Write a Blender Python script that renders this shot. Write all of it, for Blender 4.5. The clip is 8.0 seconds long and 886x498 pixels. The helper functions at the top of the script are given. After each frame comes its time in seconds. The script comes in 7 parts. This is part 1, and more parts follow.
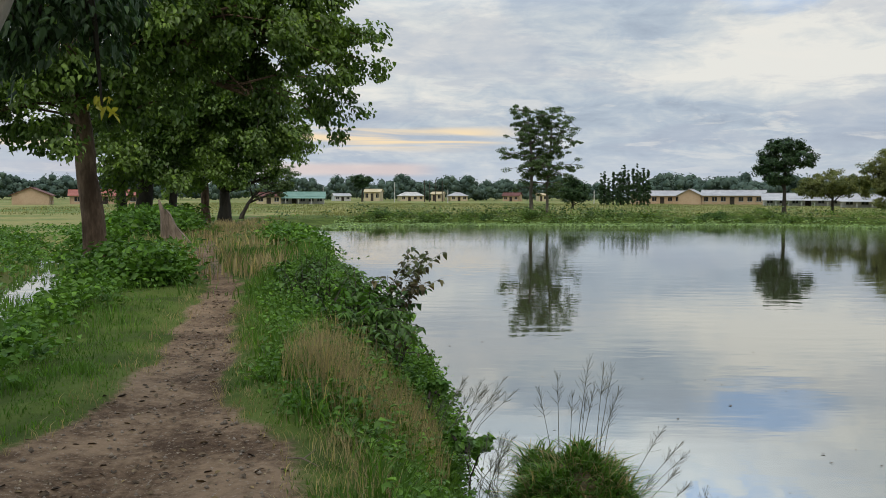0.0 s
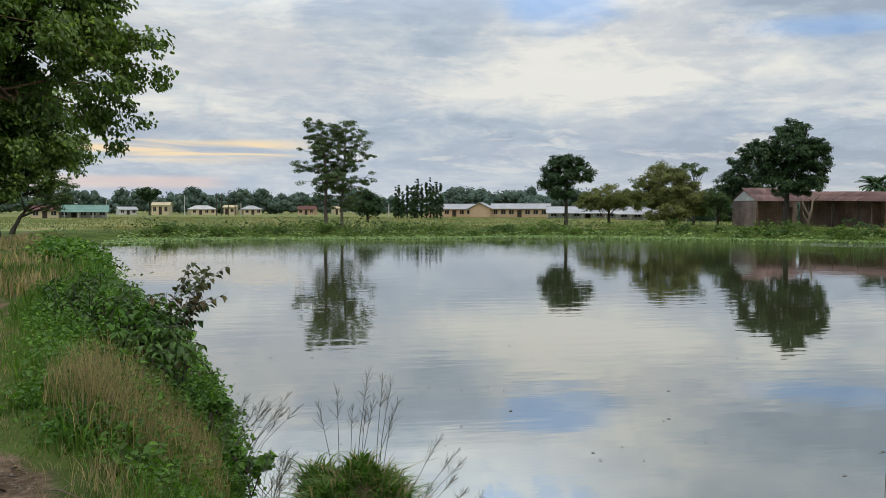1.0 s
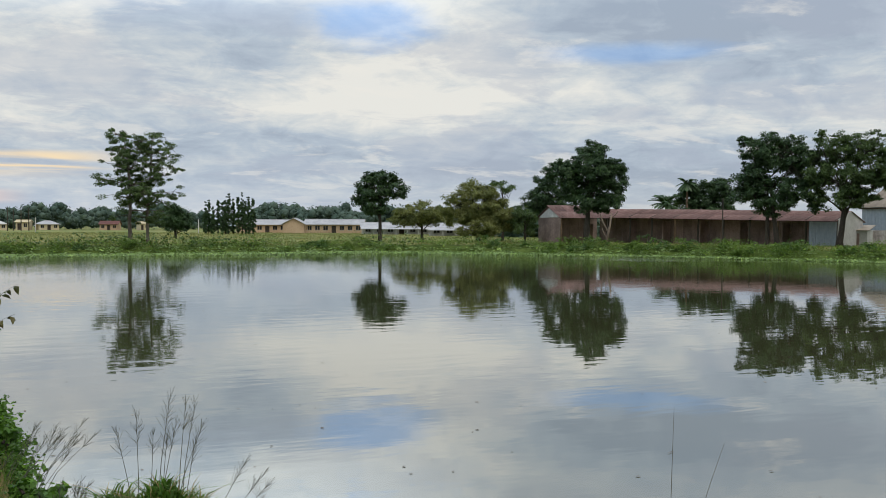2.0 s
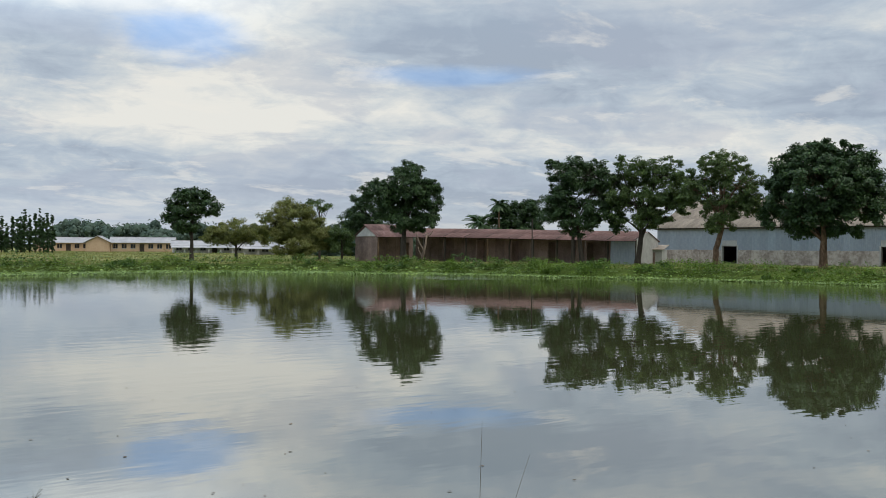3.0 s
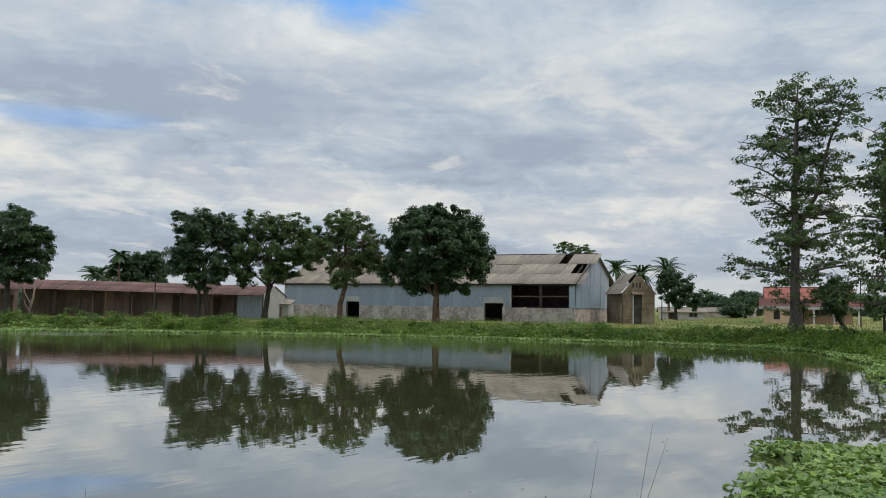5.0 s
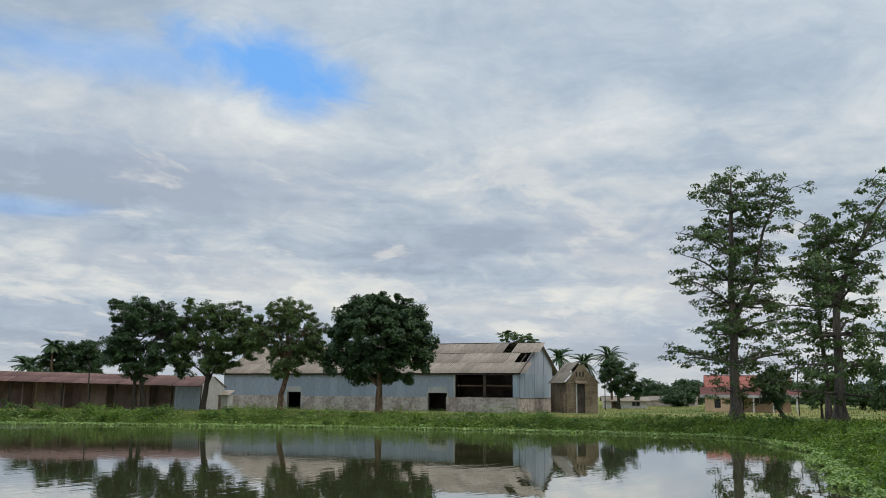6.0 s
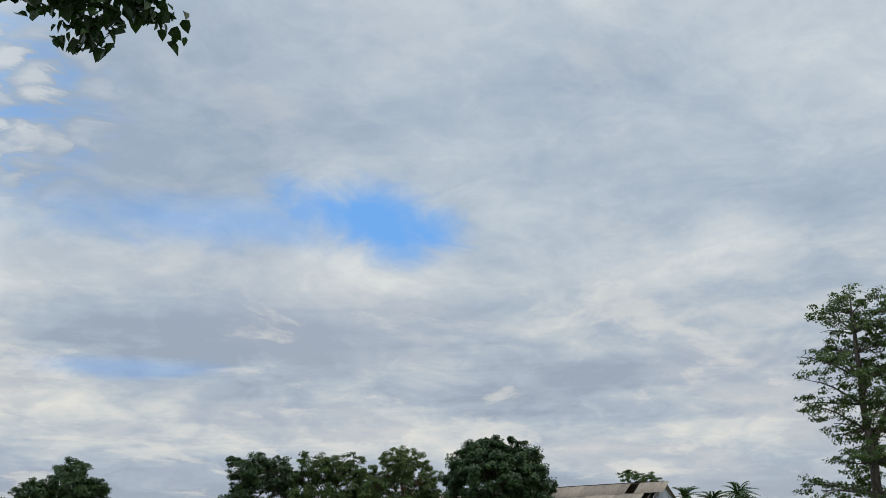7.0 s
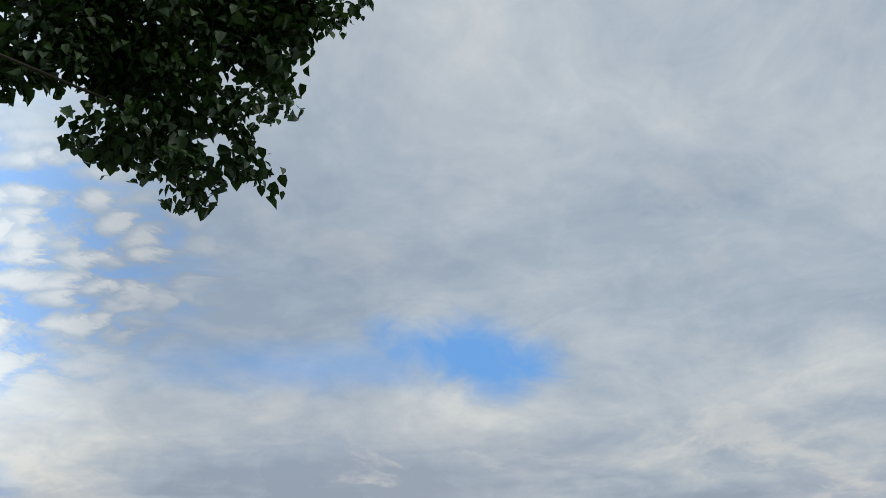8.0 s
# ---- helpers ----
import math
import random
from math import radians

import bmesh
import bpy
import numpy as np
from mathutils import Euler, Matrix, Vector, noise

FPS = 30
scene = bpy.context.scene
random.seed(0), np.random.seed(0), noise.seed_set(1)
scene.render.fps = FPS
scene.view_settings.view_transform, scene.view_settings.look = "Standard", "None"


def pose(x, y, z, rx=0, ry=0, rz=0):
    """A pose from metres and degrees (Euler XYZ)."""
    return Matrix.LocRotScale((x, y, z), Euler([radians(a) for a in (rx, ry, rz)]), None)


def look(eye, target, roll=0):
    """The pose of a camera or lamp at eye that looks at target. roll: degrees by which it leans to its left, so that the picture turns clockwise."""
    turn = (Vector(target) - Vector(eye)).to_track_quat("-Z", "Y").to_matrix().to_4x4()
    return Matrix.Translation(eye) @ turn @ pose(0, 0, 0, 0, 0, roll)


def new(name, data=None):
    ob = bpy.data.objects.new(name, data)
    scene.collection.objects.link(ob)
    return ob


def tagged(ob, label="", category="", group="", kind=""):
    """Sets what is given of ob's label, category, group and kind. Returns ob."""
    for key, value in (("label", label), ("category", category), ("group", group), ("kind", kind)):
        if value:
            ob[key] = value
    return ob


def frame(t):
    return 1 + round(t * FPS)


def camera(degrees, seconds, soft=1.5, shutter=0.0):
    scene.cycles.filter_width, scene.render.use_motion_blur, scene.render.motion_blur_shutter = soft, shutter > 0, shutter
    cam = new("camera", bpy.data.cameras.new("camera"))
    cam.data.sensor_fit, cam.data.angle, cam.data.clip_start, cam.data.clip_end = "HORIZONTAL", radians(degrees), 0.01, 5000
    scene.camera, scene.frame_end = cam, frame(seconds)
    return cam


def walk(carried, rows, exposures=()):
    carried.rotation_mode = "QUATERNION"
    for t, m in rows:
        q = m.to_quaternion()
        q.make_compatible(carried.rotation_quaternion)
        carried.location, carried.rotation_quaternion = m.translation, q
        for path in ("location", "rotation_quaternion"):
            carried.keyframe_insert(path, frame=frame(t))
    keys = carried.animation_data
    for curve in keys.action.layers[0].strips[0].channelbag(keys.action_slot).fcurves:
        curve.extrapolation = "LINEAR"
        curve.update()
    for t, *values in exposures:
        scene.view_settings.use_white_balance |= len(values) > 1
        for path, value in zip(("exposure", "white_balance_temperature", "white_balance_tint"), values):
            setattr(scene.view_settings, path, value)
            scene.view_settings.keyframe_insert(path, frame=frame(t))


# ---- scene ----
cam = camera(51.37, 8.0, 0.8)

# ---- the walk: a hand-held pan from a pond bank, eye 2.4 m above the water ----
EYE_Z = 2.4
PATH = [  # seconds, x, y, yaw, pitch, roll
    (0.0, 0.00, 0.00, 0.00, -3.26, -0.15), (0.5, 0.09, 0.00, -6.22, -2.91, -0.12), (1.0, 0.13, 0.00, -12.63, -2.41, -0.08),
    (1.5, 0.155, -0.01, -18.37, -1.95, -0.17), (1.7, 0.16, -0.01, -20.73, -1.74, -0.20), (2.8, 0.20, -0.03, -33.05, -0.42, -0.30),
    (3.0, 0.205, -0.03, -35.45, -0.17, -0.35), (3.5, 0.22, -0.04, -40.72, 0.50, -0.54), (4.0, 0.23, -0.05, -46.58, 1.16, -0.63),
    (4.5, 0.24, -0.06, -52.73, 1.82, -0.67), (4.7, 0.24, -0.06, -55.29, 2.08, -0.68), (5.8, 0.25, -0.08, -62.53, 7.38, -0.72),
    (6.0, 0.25, -0.08, -61.77, 9.00, -0.50), (6.5, 0.25, -0.08, -58.40, 13.27, 0.47), (7.0, 0.24, -0.07, -54.56, 17.84, 1.60),
    (7.5, 0.24, -0.07, -51.05, 22.05, 2.45), (8.0, 0.23, -0.06, -47.72, 26.45, 2.80)]
walk(cam, [(t, pose(x, y, EYE_Z, 90 + p, r, yaw)) for t, x, y, yaw, p, r in PATH],
     exposures=[(0.0, 0.0), (6.6, 0.0), (7.4, -0.24), (8.0, -0.26)])


# ---- node helpers ----
class Graph:
    """Short spelling for node trees."""

    def __init__(self, tree):
        self.t = tree

    def node(self, kind, **values):
        n = self.t.nodes.new(kind)
        for key, value in values.items():
            setattr(n, key, value)
        return n

    def put(self, socket, value):
        if isinstance(value, bpy.types.NodeSocket):
            self.t.links.new(value, socket)
        elif value is not None:
            if isinstance(value, tuple) and len(value) == 3 and socket.type == "RGBA":
                value = (*value, 1)
            socket.default_value = value

    def m(self, op, a, b=None, c=None, clamp=False):
        n = self.node("ShaderNodeMath", operation=op, use_clamp=clamp)
        for s, v in zip(n.inputs, (a, b, c)):
            self.put(s, v)
        return n.outputs[0]

    def step(self, v, lo, hi, a=0.0, b=1.0):
        n = self.node("ShaderNodeMapRange", interpolation_type="SMOOTHSTEP")
        for s, x in zip(n.inputs, (v, lo, hi, a, b)):
            self.put(s, x)
        return n.outputs[0]

    def mix(self, f, a, b, blend="MIX"):
        n = self.node("ShaderNodeMix", data_type="RGBA", blend_type=blend)
        self.put(n.inputs[0], f), self.put(n.inputs[6], a), self.put(n.inputs[7], b)
        return n.outputs[2]

    def vec(self, x, y, z=0.0):
        n = self.node("ShaderNodeCombineXYZ")
        for s, v in zip(n.inputs, (x, y, z)):
            self.put(s, v)
        return n.outputs[0]

    def noise(self, v, scale=1.0, detail=4.0, rough=0.55, distort=0.0):
        n = self.node("ShaderNodeTexNoise")
        for key, x in (("Vector", v), ("Scale", scale), ("Detail", detail), ("Roughness", rough), ("Distortion", distort)):
            self.put(n.inputs[key], x)
        return n.outputs[0]

    def ramp(self, v, stops):
        n = self.node("ShaderNodeValToRGB")
        while len(n.color_ramp.elements) < len(stops):
            n.color_ramp.elements.new(0.5)
        for e, (p, c) in zip(n.color_ramp.elements, stops):
            e.position, e.color = p, (*c, 1)
        self.put(n.inputs[0], v)
        return n.outputs[0]


# ---- sky and sun ----
SUN_ELEVATION, SUN_AZIMUTH = 58.0, 168.0
world = bpy.data.worlds.new("evening_sky")
scene.world = world
world.use_nodes = True
g = Graph(world.node_tree)
back = world.node_tree.nodes["Background"]
sky = g.node("ShaderNodeTexSky", sky_type="NISHITA", sun_disc=False, sun_elevation=radians(SUN_ELEVATION), sun_rotation=radians(SUN_AZIMUTH))
way = g.node("ShaderNodeTexCoord").outputs["Generated"]
sep = g.node("ShaderNodeSeparateXYZ")
g.put(sep.inputs[0], way)
dx, dy, dz = sep.outputs
el = g.m("MULTIPLY", g.m("ARCSINE", g.m("MAXIMUM", dz, 0.0)), 57.296)
az = g.m("MULTIPLY", g.m("ARCTAN2", dx, dy), 57.296)
flat = g.m("ADD", g.m("MAXIMUM", dz, 0.0), 0.15)
plane = g.vec(g.m("DIVIDE", dx, flat), g.m("DIVIDE", dy, flat))
warp = g.node("ShaderNodeTexNoise")
g.put(warp.inputs["Vector"], plane), g.put(warp.inputs["Scale"], 1.4), g.put(warp.inputs["Detail"], 3.0)
bent = g.node("ShaderNodeVectorMath", operation="MULTIPLY_ADD")
g.put(bent.inputs[0], warp.outputs["Color"]), g.put(bent.inputs[1], (0.55, 0.55, 0.0)), g.put(bent.inputs[2], plane)
n_plane = g.noise(bent.outputs[0], 0.9, 8, 0.50, 0.1)
n_fine = g.noise(bent.outputs[0], 4.2, 7, 0.62, 0.3)
n_wisp = g.noise(bent.outputs[0], 13.0, 7, 0.66, 0.4)
wide = g.m("ADD", g.m("MAXIMUM", dz, 0.0), 0.32)
n_cell = g.noise(g.vec(g.m("DIVIDE", dx, wide), g.m("DIVIDE", dy, wide)), 7.5, 7, 0.60, 0.7)
n_streak = g.noise(g.vec(g.m("MULTIPLY", az, 0.055), g.m("MULTIPLY_ADD", az, 0.006, g.m("MULTIPLY", el, 0.24))), 1.2, 7, 0.55, 0.35)
n_thin = g.noise(g.vec(g.m("MULTIPLY", az, 0.045), g.m("MULTIPLY", el, 0.95)), 1.2, 4, 0.5, 0.6)
high = g.step(el, 10, 20)
low = g.m("SUBTRACT", 1.0, high)


def band(centre, width, amount, a0=-400.0, a1=400.0):
    """A broad brighter (+) or darker (-) layer of cloud at an elevation."""
    r = g.m("DIVIDE", g.m("SUBTRACT", el, centre), width)
    bell = g.m("POWER", 2.718, g.m("MULTIPLY", g.m("MULTIPLY", r, r), -1.0))
    if a1 < 400.0:
        bell = g.m("MULTIPLY", bell, g.step(az, a1 + 8, a1 - 8))
    if a0 > -400.0:
        bell = g.m("MULTIPLY", bell, g.step(az, a0 - 8, a0 + 8))
    return g.m("MULTIPLY", bell, amount)


body_v = g.m("ADD", g.m("MULTIPLY", n_streak, g.m("MULTIPLY", low, 0.48)), g.m("MULTIPLY", n_plane, g.m("MULTIPLY_ADD", high, 0.48, 0.52)))
body_v = g.m("ADD", body_v, g.m("MULTIPLY", g.m("SUBTRACT", n_fine, 0.5), g.m("MULTIPLY_ADD", high, 0.08, 0.17)))
body_v = g.m("ADD", body_v, g.m("MULTIPLY", g.m("SUBTRACT", n_cell, 0.5), g.m("MULTIPLY_ADD", high, -0.14, 0.36)))
body_v = g.m("ADD", body_v, g.m("MULTIPLY", g.m("SUBTRACT", n_wisp, 0.5), g.m("MULTIPLY_ADD", high, 0.09, 0.07)))
body_v = g.m("ADD", body_v, g.m("MULTIPLY", g.m("SUBTRACT", n_thin, 0.5), g.m("MULTIPLY", low, 0.15)))
# the layer at 18 degrees, mostly above the view, brightens the pond's reflection
for layer in (band(7.6, 1.9, 0.065, a1=30), band(18.0, 5.5, 0.20, a1=24), band(4.2, 2.2, -0.03, a0=2, a1=24), band(3.4, 2.0, -0.12, a0=24, a1=62), band(5.6, 1.0, 0.07, a0=30),
              band(7.0, 1.4, 0.06, a0=14, a1=44), band(12.2, 1.5, -0.17, a0=3, a1=14), band(13.2, 2.2, -0.18, a0=32, a1=62), band(9.5, 2.2, -0.05, a0=44), band(16.0, 1.8, 0.06, a0=30), band(24.0, 5.0, 0.05, a0=42), band(32, 9, -0.02)):
    body_v = g.m("ADD", body_v, layer)
cloud = g.ramp(body_v, [(0.34, (0.36, 0.425, 0.515)), (0.44, (0.455, 0.528, 0.610)), (0.53, (0.600, 0.645, 0.672)), (0.65, (0.80, 0.795, 0.75))])
cloud_high = g.ramp(body_v, [(0.34, (0.36, 0.45, 0.57)), (0.46, (0.460, 0.545, 0.640)), (0.58, (0.590, 0.660, 0.725)), (0.70, (0.77, 0.815, 0.82))])
cloud = g.mix(high, cloud, cloud_high)
# ragged grey scud and bright torn edges below the main layer
sheet = g.m("ADD", g.m("MAXIMUM", dz, 0.0), 0.17)
torn = g.vec(g.m("MULTIPLY", g.m("DIVIDE", dx, sheet), 0.8), g.m("DIVIDE", dy, sheet), 3.0)
n_scud = g.noise(torn, 1.5, 10, 0.60, 0.25)
n_torn = g.noise(torn, 2.6, 10, 0.62, 0.3)
cloud = g.mix(g.m("MULTIPLY", g.step(n_scud, 0.515, 0.585), g.m("MULTIPLY_ADD", high, -0.30, 0.42)), cloud, (0.42, 0.47, 0.565))
cloud = g.mix(g.m("MULTIPLY", g.step(n_torn, 0.545, 0.64), g.m("MULTIPLY_ADD", high, -0.31, 0.45)), cloud, (0.84, 0.815, 0.755))
# cloud-free gaps
blue = g.mix(1.0, sky.outputs[0], (0.10, 0.10, 0.10), "MULTIPLY")
blue = g.mix(0.85, blue, (0.19, 0.48, 1.0))


def gap(a, e, wa, we, soft, rag=1.1, tilt=0.0):
    u = g.m("DIVIDE", g.m("SUBTRACT", az, a), wa)
    v = g.m("DIVIDE", g.m("SUBTRACT", g.m("MULTIPLY_ADD", g.m("SUBTRACT", az, a), tilt, el), e), we)
    r = g.m("SQRT", g.m("ADD", g.m("MULTIPLY", u, u), g.m("MULTIPLY", v, v)))
    r = g.m("ADD", r, g.m("MULTIPLY", g.m("SUBTRACT", n_fine, 0.5), rag))
    return g.step(r, 1.0 + soft, 1.0 - soft)


holes = g.m("MAXIMUM", gap(50.3, 19.9, 5.2, 1.9, 0.55, 2.0, 0.16), g.m("MULTIPLY", gap(41.0, 19.3, 9.5, 1.2, 0.9, 2.6), 0.55))
holes = g.m("MAXIMUM", holes, g.m("MULTIPLY", gap(19.9, 12.2, 3.3, 1.2, 0.6, 1.6), 0.46))
holes = g.m("MAXIMUM", holes, g.m("MULTIPLY", gap(36.0, 10.4, 4.5, 0.55, 0.7, 1.6), 0.38))
# a field of small puffs
cells = g.node("ShaderNodeTexVoronoi", feature="SMOOTH_F1")
g.put(cells.inputs["Vector"], g.vec(g.m("MULTIPLY_ADD", g.m("SUBTRACT", n_wisp, 0.5), 2.2, g.m("MULTIPLY_ADD", el, 0.18, g.m("MULTIPLY", az, 0.40))), g.m("MULTIPLY_ADD", g.m("SUBTRACT", n_fine, 0.5), 2.2, g.m("MULTIPLY_ADD", az, -0.16, g.m("MULTIPLY", el, 0.86)))))
cells.inputs["Scale"].default_value, cells.inputs["Smoothness"].default_value = 1.0, 0.25
puff = g.m("ADD", cells.outputs["Distance"], g.m("MULTIPLY", g.m("SUBTRACT", n_wisp, 0.5), 0.95))
field = gap(19.5, 24.5, 11.5, 7.5, 0.45, 1.1)
holes = g.m("MAXIMUM", holes, g.m("MULTIPLY", g.m("MULTIPLY", field, g.step(puff, 0.50, 0.82)), 0.62))
cloud = g.mix(g.m("MULTIPLY", field, g.step(puff, 0.62, 0.20, 0.0, 0.62)), cloud, (0.80, 0.81, 0.80))
colour = g.mix(holes, cloud, blue)
# low evening streaks and haze on the horizon
haze = g.step(el, 4.5, 0.2, 0.0, 0.60)
colour = g.mix(haze, colour, g.mix(g.step(az, 38, 8), (0.475, 0.515, 0.555), (0.50, 0.565, 0.665)))
glow = g.m("MULTIPLY", g.step(n_thin, 0.45, 0.60), g.m("MULTIPLY", g.step(az, 6, 1), g.m("MULTIPLY", g.step(el, 2.6, 3.3), g.step(el, 4.6, 3.9))))
colour = g.mix(glow, colour, (0.92, 0.74, 0.50))
rose = g.m("MULTIPLY", g.m("MULTIPLY", g.step(az, 0.5, -2.5), g.step(az, -30, -8)), g.m("MULTIPLY", g.step(el, 1.1, 1.5), g.step(el, 2.2, 1.8)))
colour = g.mix(g.m("MULTIPLY", rose, 0.6), colour, (0.80, 0.62, 0.56))
# high north-west cloud, mostly out of view, brightened to lift the pond's reflection
west = g.m("MULTIPLY", g.step(el, 10.5, 17.0), g.m("MULTIPLY", g.step(az, 30, 15), g.step(az, -150, -110)))
colour = g.mix(1.0, colour, g.mix(west, (1.0, 1.0, 1.0), (1.56, 1.62, 1.67)), "MULTIPLY")
g.put(back.inputs[0], colour)
back.inputs[1].default_value = 1.0

sun = new("sun", bpy.data.lights.new("sun", "SUN"))
sun.data.energy, sun.data.angle, sun.data.color = 1.6, radians(45), (1.0, 0.94, 0.84)
SUN_FROM = Vector((math.sin(radians(SUN_AZIMUTH)), math.cos(radians(SUN_AZIMUTH)), math.tan(radians(SUN_ELEVATION))))
sun.matrix_world = look(SUN_FROM * 50, (0, 0, 0))


# ---- materials ----
def material(name, low, high, scale=3.0, fine=None, rough=0.8, bump=0.0, bump_scale=None, leafy=0.0, vary=0.0, spec=0.3, metal=0.0, pieces=0.0, stretch=(1, 1, 1)):
    """Two colours mixed by noise at two scales; vary: brightness by island; pieces: brightness by object; leafy: share of light let through."""
    mat = bpy.data.materials.new(name)
    mat.use_nodes = True
    h = Graph(mat.node_tree)
    p = mat.node_tree.nodes["Principled BSDF"]
    out = mat.node_tree.nodes["Material Output"]
    place = h.node("ShaderNodeMapping")
    h.put(place.inputs[0], h.node("ShaderNodeTexCoord").outputs["Object"])
    place.inputs["Scale"].default_value = stretch
    big = h.noise(place.outputs[0], scale, 4, 0.6)
    small = h.noise(place.outputs[0], fine or scale * 9, 4, 0.65)
    f = h.m("ADD", h.m("MULTIPLY", big, 0.65), h.m("MULTIPLY", small, 0.35))
    c = h.mix(h.step(f, 0.36, 0.64), low, high)
    if vary:
        r = h.node("ShaderNodeNewGeometry").outputs["Random Per Island"]
        c = h.mix(1.0, c, h.ramp(r, [(0.0, (1 - vary,) * 3), (0.8, (1.0,) * 3), (1.0, (1 + vary, 1 + vary * 0.9, 1.0))]), "MULTIPLY")
    if pieces:
        r = h.node("ShaderNodeObjectInfo").outputs["Random"]
        c = h.mix(1.0, c, h.ramp(r, [(0.0, (1 - pieces,) * 3), (1.0, (1 + pieces,) * 3)]), "MULTIPLY")
    h.put(p.inputs["Base Color"], c)
    p.inputs["Roughness"].default_value, p.inputs["Metallic"].default_value = rough, metal
    p.inputs["Specular IOR Level"].default_value = spec
    if bump:
        b = h.node("ShaderNodeBump")
        b.inputs["Strength"].default_value, b.inputs["Distance"].default_value = bump, 0.05
        h.put(b.inputs["Height"], h.noise(place.outputs[0], bump_scale or scale * 6, 5, 0.65))
        h.put(p.inputs["Normal"], b.outputs[0])
    if leafy:
        tr = h.node("ShaderNodeBsdfTranslucent")
        h.put(tr.inputs[0], h.mix(1.0, c, (1.15, 1.2, 0.6), "MULTIPLY"))
        mixer = h.node("ShaderNodeMixShader")
        mixer.inputs[0].default_value = leafy
        h.put(mixer.inputs[1], p.outputs[0]), h.put(mixer.inputs[2], tr.outputs[0])
        h.put(out.inputs[0], mixer.outputs[0])
    return mat


LEAF_DARK = material("leaf_dark_green", (0.03, 0.068, 0.024), (0.058, 0.112, 0.038), 0.9, 4, 0.45, leafy=0.18, vary=0.45, spec=0.35)
LEAF_MID = material("leaf_mid_green", (0.06, 0.108, 0.036), (0.105, 0.16, 0.052), 0.9, 4, 0.5, leafy=0.25, vary=0.4, spec=0.3)
LEAF_LIGHT = material("leaf_light_green", (0.08, 0.13, 0.048), (0.135, 0.195, 0.072), 0.9, 4, 0.5, leafy=0.3, vary=0.4)
LEAF_OLIVE = material("leaf_olive", (0.135, 0.165, 0.052), (0.24, 0.25, 0.085), 0.7, 4, 0.6, leafy=0.25, vary=0.35)
LEAF_NEAR = material("leaf_near_tree", (0.060, 0.120, 0.024), (0.215, 0.325, 0.068), 0.5, 3, 0.4, leafy=0.34, vary=0.5, spec=0.4)
LEAF_RED = material("leaf_bronze", (0.12, 0.075, 0.042), (0.085, 0.12, 0.04), 2.0, 6, 0.5, leafy=0.2, vary=0.4)
LEAF_YELLOW = material("leaf_yellow", (0.42, 0.36, 0.04), (0.50, 0.45, 0.08), 4, 12, 0.5, leafy=0.35, vary=0.2)
# this leaf colour carries the grey-green haze of distance
LEAF_FAR = material("leaf_haze_tinted", (0.072, 0.112, 0.092), (0.108, 0.152, 0.120), 0.15, 1, 0.8, leafy=0.1, vary=0.15, spec=0.1)
WEED = material("weed_leaf", (0.084, 0.155, 0.028), (0.185, 0.288, 0.055), 0.5, 3, 0.5, leafy=0.3, vary=0.45)
WEED_NEAR = material("weed_leaf_near", (0.065, 0.155, 0.023), (0.155, 0.295, 0.044), 0.8, 5, 0.5, leafy=0.3, vary=0.45)
FLOATING = material("floating_leaf", (0.17, 0.275, 0.08), (0.29, 0.4, 0.14), 0.6, 4, 0.45, leafy=0.2, vary=0.4)
SHRUB = material("shrub_leaf", (0.045, 0.105, 0.022), (0.120, 0.225, 0.048), 0.9, 5, 0.45, leafy=0.25, vary=0.5, spec=0.35)
GRASS = material("grass_blade", (0.066, 0.150, 0.019), (0.140, 0.270, 0.037), 0.7, 4, 0.55, leafy=0.3, vary=0.4)
GRASS_TALL = material("tall_grass", (0.16, 0.26, 0.04), (0.30, 0.40, 0.09), 0.35, 3, 0.55, leafy=0.3, vary=0.4)
GRASS_DRY = material("grass_dry", (0.31, 0.24, 0.12), (0.48, 0.385, 0.21), 0.8, 5, 0.7, leafy=0.25, vary=0.4)
GRASS_FIELD = material("grass_field", (0.135, 0.18, 0.055), (0.30, 0.275, 0.105), 0.12, 1.5, 0.7, leafy=0.2, vary=0.35)
STALK = material("reed_stalk", (0.1, 0.1, 0.08), (0.19, 0.18, 0.14), 3, 20, 0.7, vary=0.3)
BARK = material("bark_brown", (0.07, 0.042, 0.027), (0.225, 0.15, 0.1), 2.5, 14, 0.9, bump=0.9, bump_scale=16, stretch=(1, 1, 0.3))
BARK_DARK = material("bark_dark", (0.030, 0.025, 0.020), (0.070, 0.058, 0.046), 1.5, 9, 0.9, bump=0.8, bump_scale=9, stretch=(1, 1, 0.3))
BARK_GREY = material("bark_grey", (0.060, 0.050, 0.042), (0.165, 0.140, 0.118), 2.0, 12, 0.9, bump=0.8, bump_scale=12, stretch=(1, 1, 0.3))
BARK_PALE = material("bark_pale", (0.210, 0.185, 0.150), (0.360, 0.325, 0.275), 2.0, 12, 0.85, bump=0.5, bump_scale=12, stretch=(1, 1, 0.4))
SHEET_BLUE = material("galvanised_wall_sheet", (0.245, 0.285, 0.345), (0.325, 0.362, 0.42), 0.35, 3.0, 0.6, bump=0.15, spec=0.35, pieces=0.10, stretch=(1, 1, 0.25))
SHEET_OLD = material("dull_blue_sheet", (0.205, 0.262, 0.325), (0.285, 0.345, 0.405), 0.5, 3.0, 0.65, bump=0.15, spec=0.3, pieces=0.12, stretch=(1, 1, 0.25))
